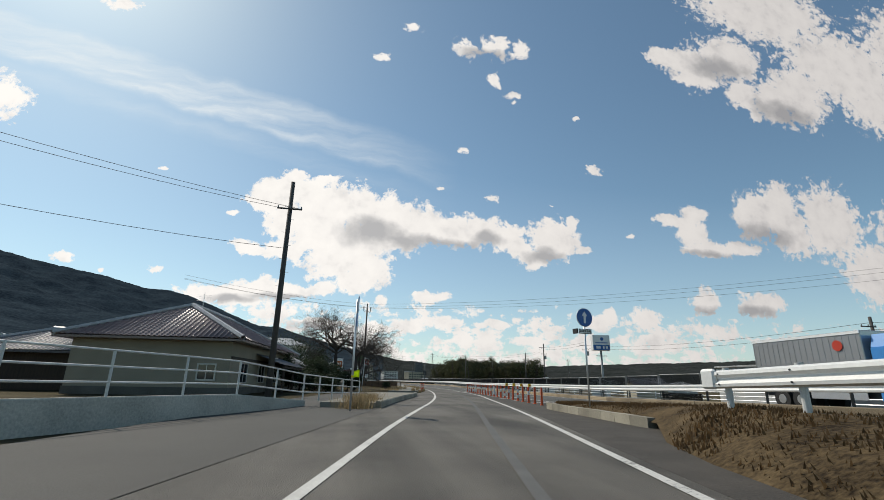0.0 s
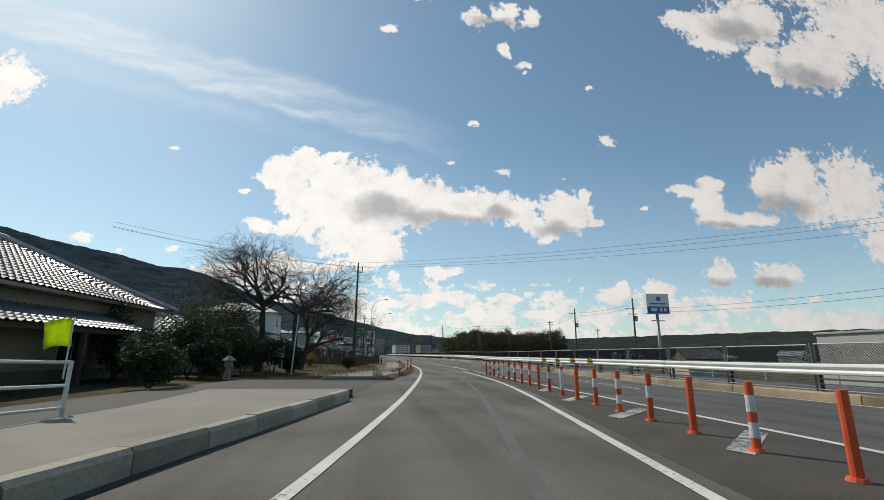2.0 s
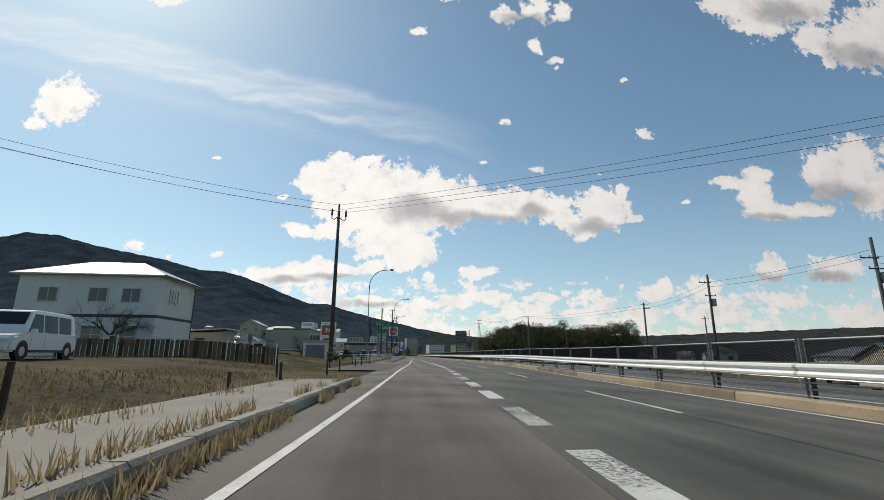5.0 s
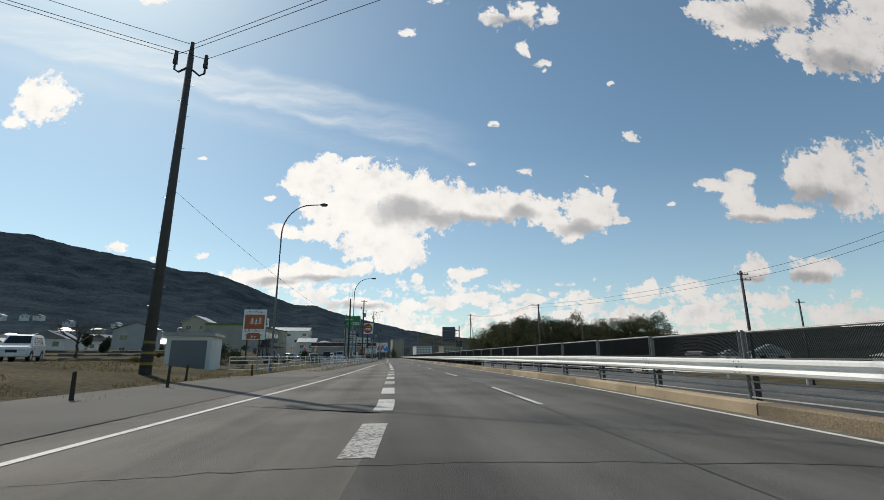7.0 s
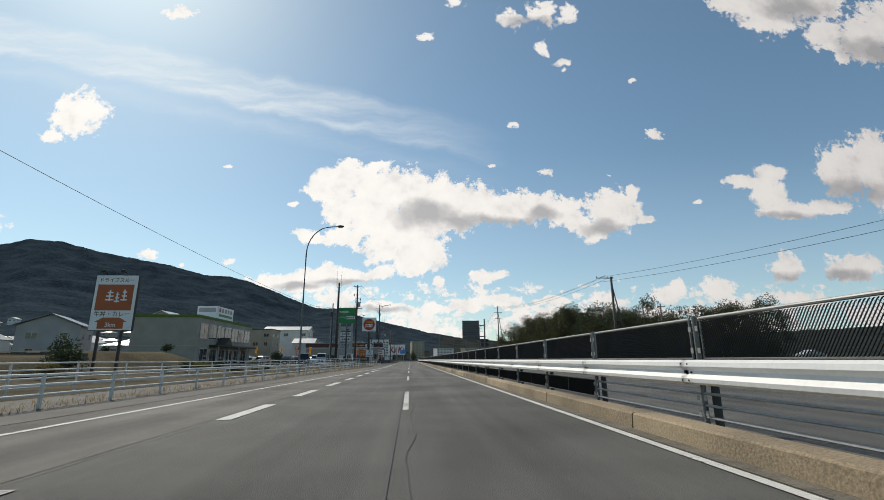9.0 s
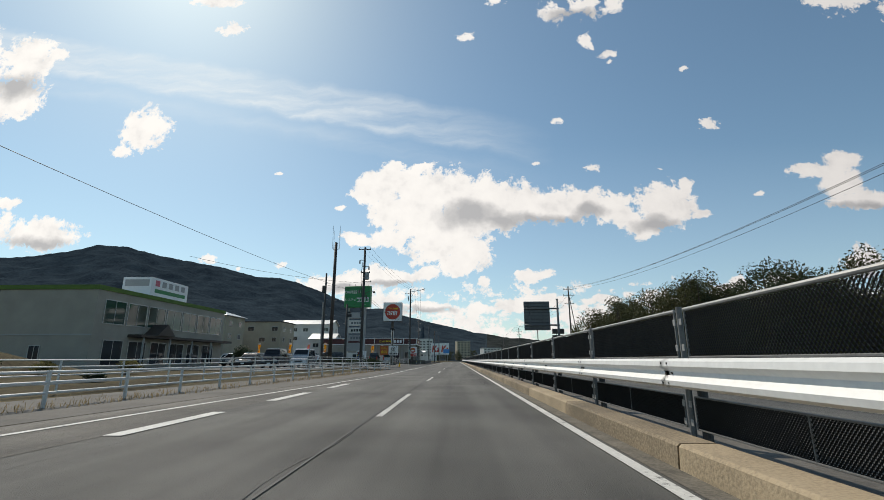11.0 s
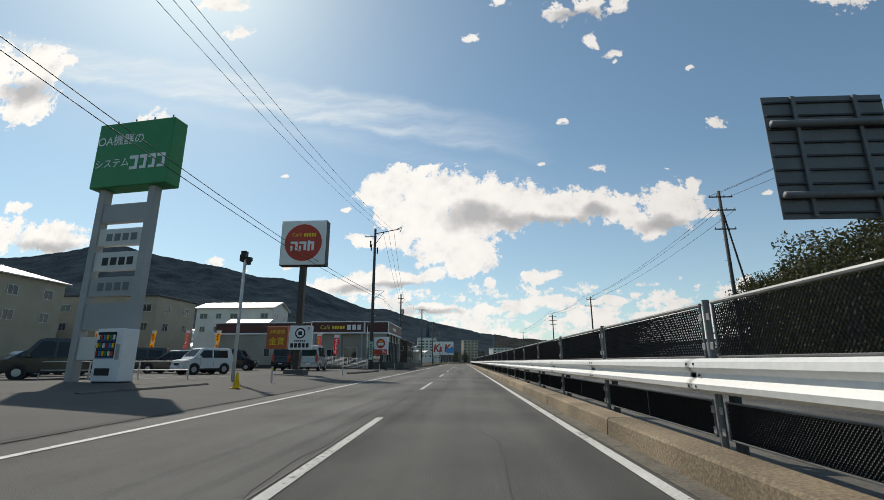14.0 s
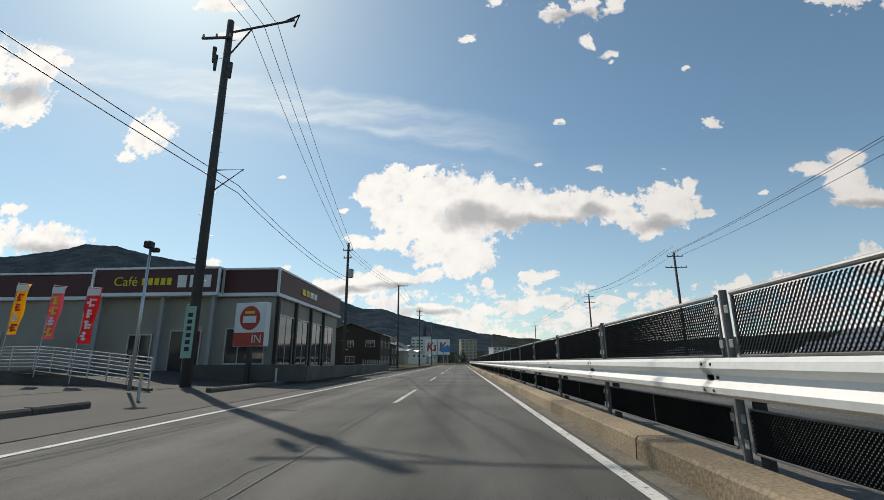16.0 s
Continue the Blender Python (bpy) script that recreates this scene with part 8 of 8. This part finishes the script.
def lorry(x, y, z, rz):
    """A box lorry standing with its cab towards -y."""
    t = thing("box_lorry", "box lorry with a silver-white ribbed body and a blue cab", "lorry", x, y, z, rz)
    body = part("cargo_box", bx(B(), -1.15, 1.15, 2.3, 8.3, 1.0, 3.5, 0.03), M_CAR_S, t, "silver-white aluminium cargo box")
    for k in range(19):
        yy = 2.5 + 0.32 * k
        part("rib", bx(B(), -1.162, -1.152, yy, yy + 0.05, 1.1, 3.35), M_CAR_S, body)
    part("top_rail", bx(B(), -1.18, -1.152, 2.3, 8.3, 3.36, 3.48), M_SIGNW, body)
    part("emblem", cy(B(), (-1.17, 3.4, 2.9), (-1.19, 3.4, 2.9), 0.24, n=20), M_SIGNRED, body, "round red emblem")
    cab = prism(B(), [(0.25, 0.5), (0.12, 1.3), (0.5, 2.55), (0.8, 2.75), (2.1, 2.75), (2.1, 0.5)], -1.08, 1.08)
    bmesh.ops.bevel(cab, geom=cab.edges[:], offset=0.05, segments=2, affect='EDGES')
    c = part("cab", cab, M_SKYBLUE, t, "blue cab")
    c.matrix_basis = Matrix.Rotation(math.pi / 2, 4, 'Z') @ Matrix.Scale(-1, 4, (0, 1, 0))
    part("side_window", bx(B(), 0.75, 1.6, 1.075, 1.095, 1.6, 2.35, 0.005), M_GLASS, c)
    part("deflector", prism(B(), [(-1.0, 2.75), (1.0, 2.75), (0.8, 3.3), (-0.8, 3.3)], 1.2, 2.1), M_SKYBLUE, t)
    part("chassis", bx(B(), -0.9, 0.9, 0.6, 8.2, 0.62, 0.98), M_BLACK, t)
    part("bumper", bx(B(), -1.08, 1.08, 0.05, 0.3, 0.4, 0.75, 0.03), M_SIGNW, t)
    for yy in (1.2, 5.9, 7.0):
        for s_ in (-1, 1):
            w = part("wheel", cy(B(), (s_ * 0.78, yy, 0.48), (s_ * 1.1, yy, 0.48), 0.48, n=22), M_RUBBER, t)
            part("rim", cy(B(), (s_ * 1.02, yy, 0.48), (s_ * 1.115, yy, 0.48), 0.28, 0.22, n=16), M_ALU, w)
    part("side_guard", bx(B(), -1.1, -1.06, 2.6, 5.3, 0.55, 0.95, 0.01), M_GALV, t)


lorry(1.0, 17.2, drop(20) - 0.08, -5)

# ---------- banners, lamps and small things ----------
def banner(x, y, z, material, label, seed, tilt=0.06):
    rng = random.Random(seed)
    b = thing("banner_flag", label, "banner", x, y, z, 0, "banners")
    part("pole", cy(B(), (0, 0, 0), (tilt * 2, 0, 4.0), 0.02, n=6), M_WHITE, b)
    part("cross_rod", cy(B(), (tilt * 2, 0, 3.95), (tilt * 2 + 0.65, 0, 3.9), 0.012, n=5), M_WHITE, b)
    bm = B()
    g = [[bm.verts.new((tilt * 2 * (1 - j / 10 * 0.6) + 0.62 * i / 4 - (0.12 * j / 10 if i else 0), 0.05 * math.sin(j * 0.9 + i * 0.7 + seed), 3.9 - 2.3 * j / 10)) for i in range(5)] for j in range(11)]
    for j in range(10):
        for i in range(4):
            bm.faces.new((g[j][i], g[j][i + 1], g[j + 1][i + 1], g[j + 1][i]))
    bmesh.ops.solidify(bm, geom=bm.faces[:], thickness=0.006)
    cl = part("cloth", bm, material, b, smooth=True)
    ink = M_BANRED if material in (M_BANYEL, M_SIGNW) else M_YELLOW if material is M_PINK else M_SIGNW
    part("header", bx(B(), tilt * 2 + 0.02, tilt * 2 + 0.6, -0.075, -0.068, 3.58, 3.87), M_SIGNW, cl, "white printed header")
    for k in range(4):
        x0 = tilt * 2 * (1 - (0.25 + 0.18 * k) * 0.6) + 0.1
        g = B()
        for j in range(3):
            a, w = rng.uniform(0, 0.16), rng.uniform(0.14, 0.28)
            bx(g, x0 + a, x0 + a + w, -0.084, -0.076, 3.36 - 0.46 * k - 0.12 * j, 3.44 - 0.46 * k - 0.12 * j)
        bx(g, x0 + 0.12, x0 + 0.2, -0.086, -0.077, 3.1 - 0.46 * k, 3.46 - 0.46 * k)
        part("printed_shape", g, ink if k % 3 != 2 else M_SIGNW, cl)


for i, (x, y, z, mt, lb) in enumerate(((-20.4, 265.9, 0.85, M_BANYEL, "yellow advertising banner with red figures on a white pole"), (-18.0, 265.2, 0.6, M_PINK, "pink advertising banner with yellow writing on a white pole"), (-15.6, 264.3, 0.35, M_BANRED, "red advertising banner with food pictures"),
                                       (-48.5, 267.5, 1.2, M_BANYEL, "yellow advertising banner on a white pole"), (-41.0, 267.8, 1.2, M_BANYEL, "yellow advertising banner on a white pole"), (-36.5, 267.9, 1.2, M_PINK, "pink advertising banner on a white pole"), (-32.5, 268.2, 1.2, M_BANYEL, "yellow advertising banner on a white pole"))):
    banner(x, y, z, mt, lb, i)
for i, (x, y) in enumerate(((-10.1, 229.5), (-10.5, 230.2), (-10.8, 261.2))):
    l = thing("yard_lamp", "slim white pole with floodlight heads at the car park", "lamp", x, y, 0.25, 0, "yard lamps")
    part("pole", cy(B(), (0, 0, 0), (0, 0, 5.9 if i != 2 else 5.0), 0.06, 0.045, n=10), M_WHITE if i != 2 else M_GALV, l, smooth=True)
    part("head", bx(B(), -0.2, 0.05, -0.15, 0.15, 5.6 if i != 2 else 4.9, 5.95 if i != 2 else 5.15, 0.03), M_BLACK, l)
    part("head", bx(B(), 0.05, 0.3, -0.1, 0.1, 5.45 if i != 2 else 4.75, 5.65 if i != 2 else 4.9, 0.02), M_BLACK, l)
for x, y in ((-8.7, 227.0),):
    k = thing("traffic_cone", "small yellow plastic cone on the forecourt", "cone", x, y, 0.12)
    part("cone", cy(B(), (0, 0, 0.03), (0, 0, 0.6), 0.14, 0.03, n=14), M_BANYEL, k)
    part("foot", bx(B(), -0.18, 0.18, -0.18, 0.18, 0, 0.03, 0.01), M_BANYEL, k)
for i, (x, y) in enumerate(((-9.2, 231.5), (-9.0, 244.0), (-8.9, 259.0), (-8.6, 268.0), (-8.5, 271.5))):
    p = thing("bollard", "short white steel bollard at the shop entrance", "bollard", x, y, 0.12, 0, "bollards")
    part("tube", cy(B(), (0, 0, 0), (0, 0, 0.75), 0.045, n=10), M_WHITE, p)
    part("band", cy(B(), (0, 0, 0.6), (0, 0, 0.68), 0.048, n=10), M_YELLOW, p)
# small white notice board and yellow sign by the pavement
nb = thing("notice_board", "small pale notice board on two legs beside the hedge", "sign", -21.3, 54.0, 0.15)
for xx in (-0.35, 0.35):
    part("leg", cy(B(), (xx, 0, 0), (xx, 0, 1.3), 0.025), M_GALV, nb)
part("board", bx(B(), -0.45, 0.45, -0.03, 0.03, 0.75, 1.35, 0.01), M_PLASTER_W, nb)
ns = thing("marker_pole", "slim leaning white marker pole beside the hedge", "pole", -20.1, 52.0, 0.0)
part("post", cy(B(), (0, 0, 0), (0.15, 0, 3.2), 0.035), M_WHITE, ns)
part("cap", cy(B(), (0.15, 0, 3.2), (0.152, 0, 3.26), 0.04, 0.03), M_WHITE, ns)
st = thing("garden_lantern", "pale granite garden lantern in front of the hedge", "lantern", -22.0, 46.8, 0.0)
part("foot", cy(B(), (0, 0, 0), (0, 0, 0.5), 0.16, 0.1, n=8), M_CONC, st)
part("firebox", bx(B(), -0.15, 0.15, -0.15, 0.15, 0.5, 0.8, 0.02), M_CONC, st)
part("cap", cy(B(), (0, 0, 0.8), (0, 0, 1.0), 0.3, 0.06, n=6), M_CONC, st)
# brown field fence beyond the cherry trees
ff = thing("field_fence", "low brown mesh fence panels round the garden plot", "fence", 0, 0, 0)
for k in range(7):
    x, y = -20.5 + 0.9 * k, 66.5 + 0.4 * k
    part("panel", bx(B(), x - 0.42, x + 0.42, y - 0.02, y + 0.02, 0.1, 0.95), M_WOOD, ff)
    part("stake", cy(B(), (x - 0.45, y, 0), (x - 0.45, y, 1.1), 0.03), M_WOOD_DK, ff)
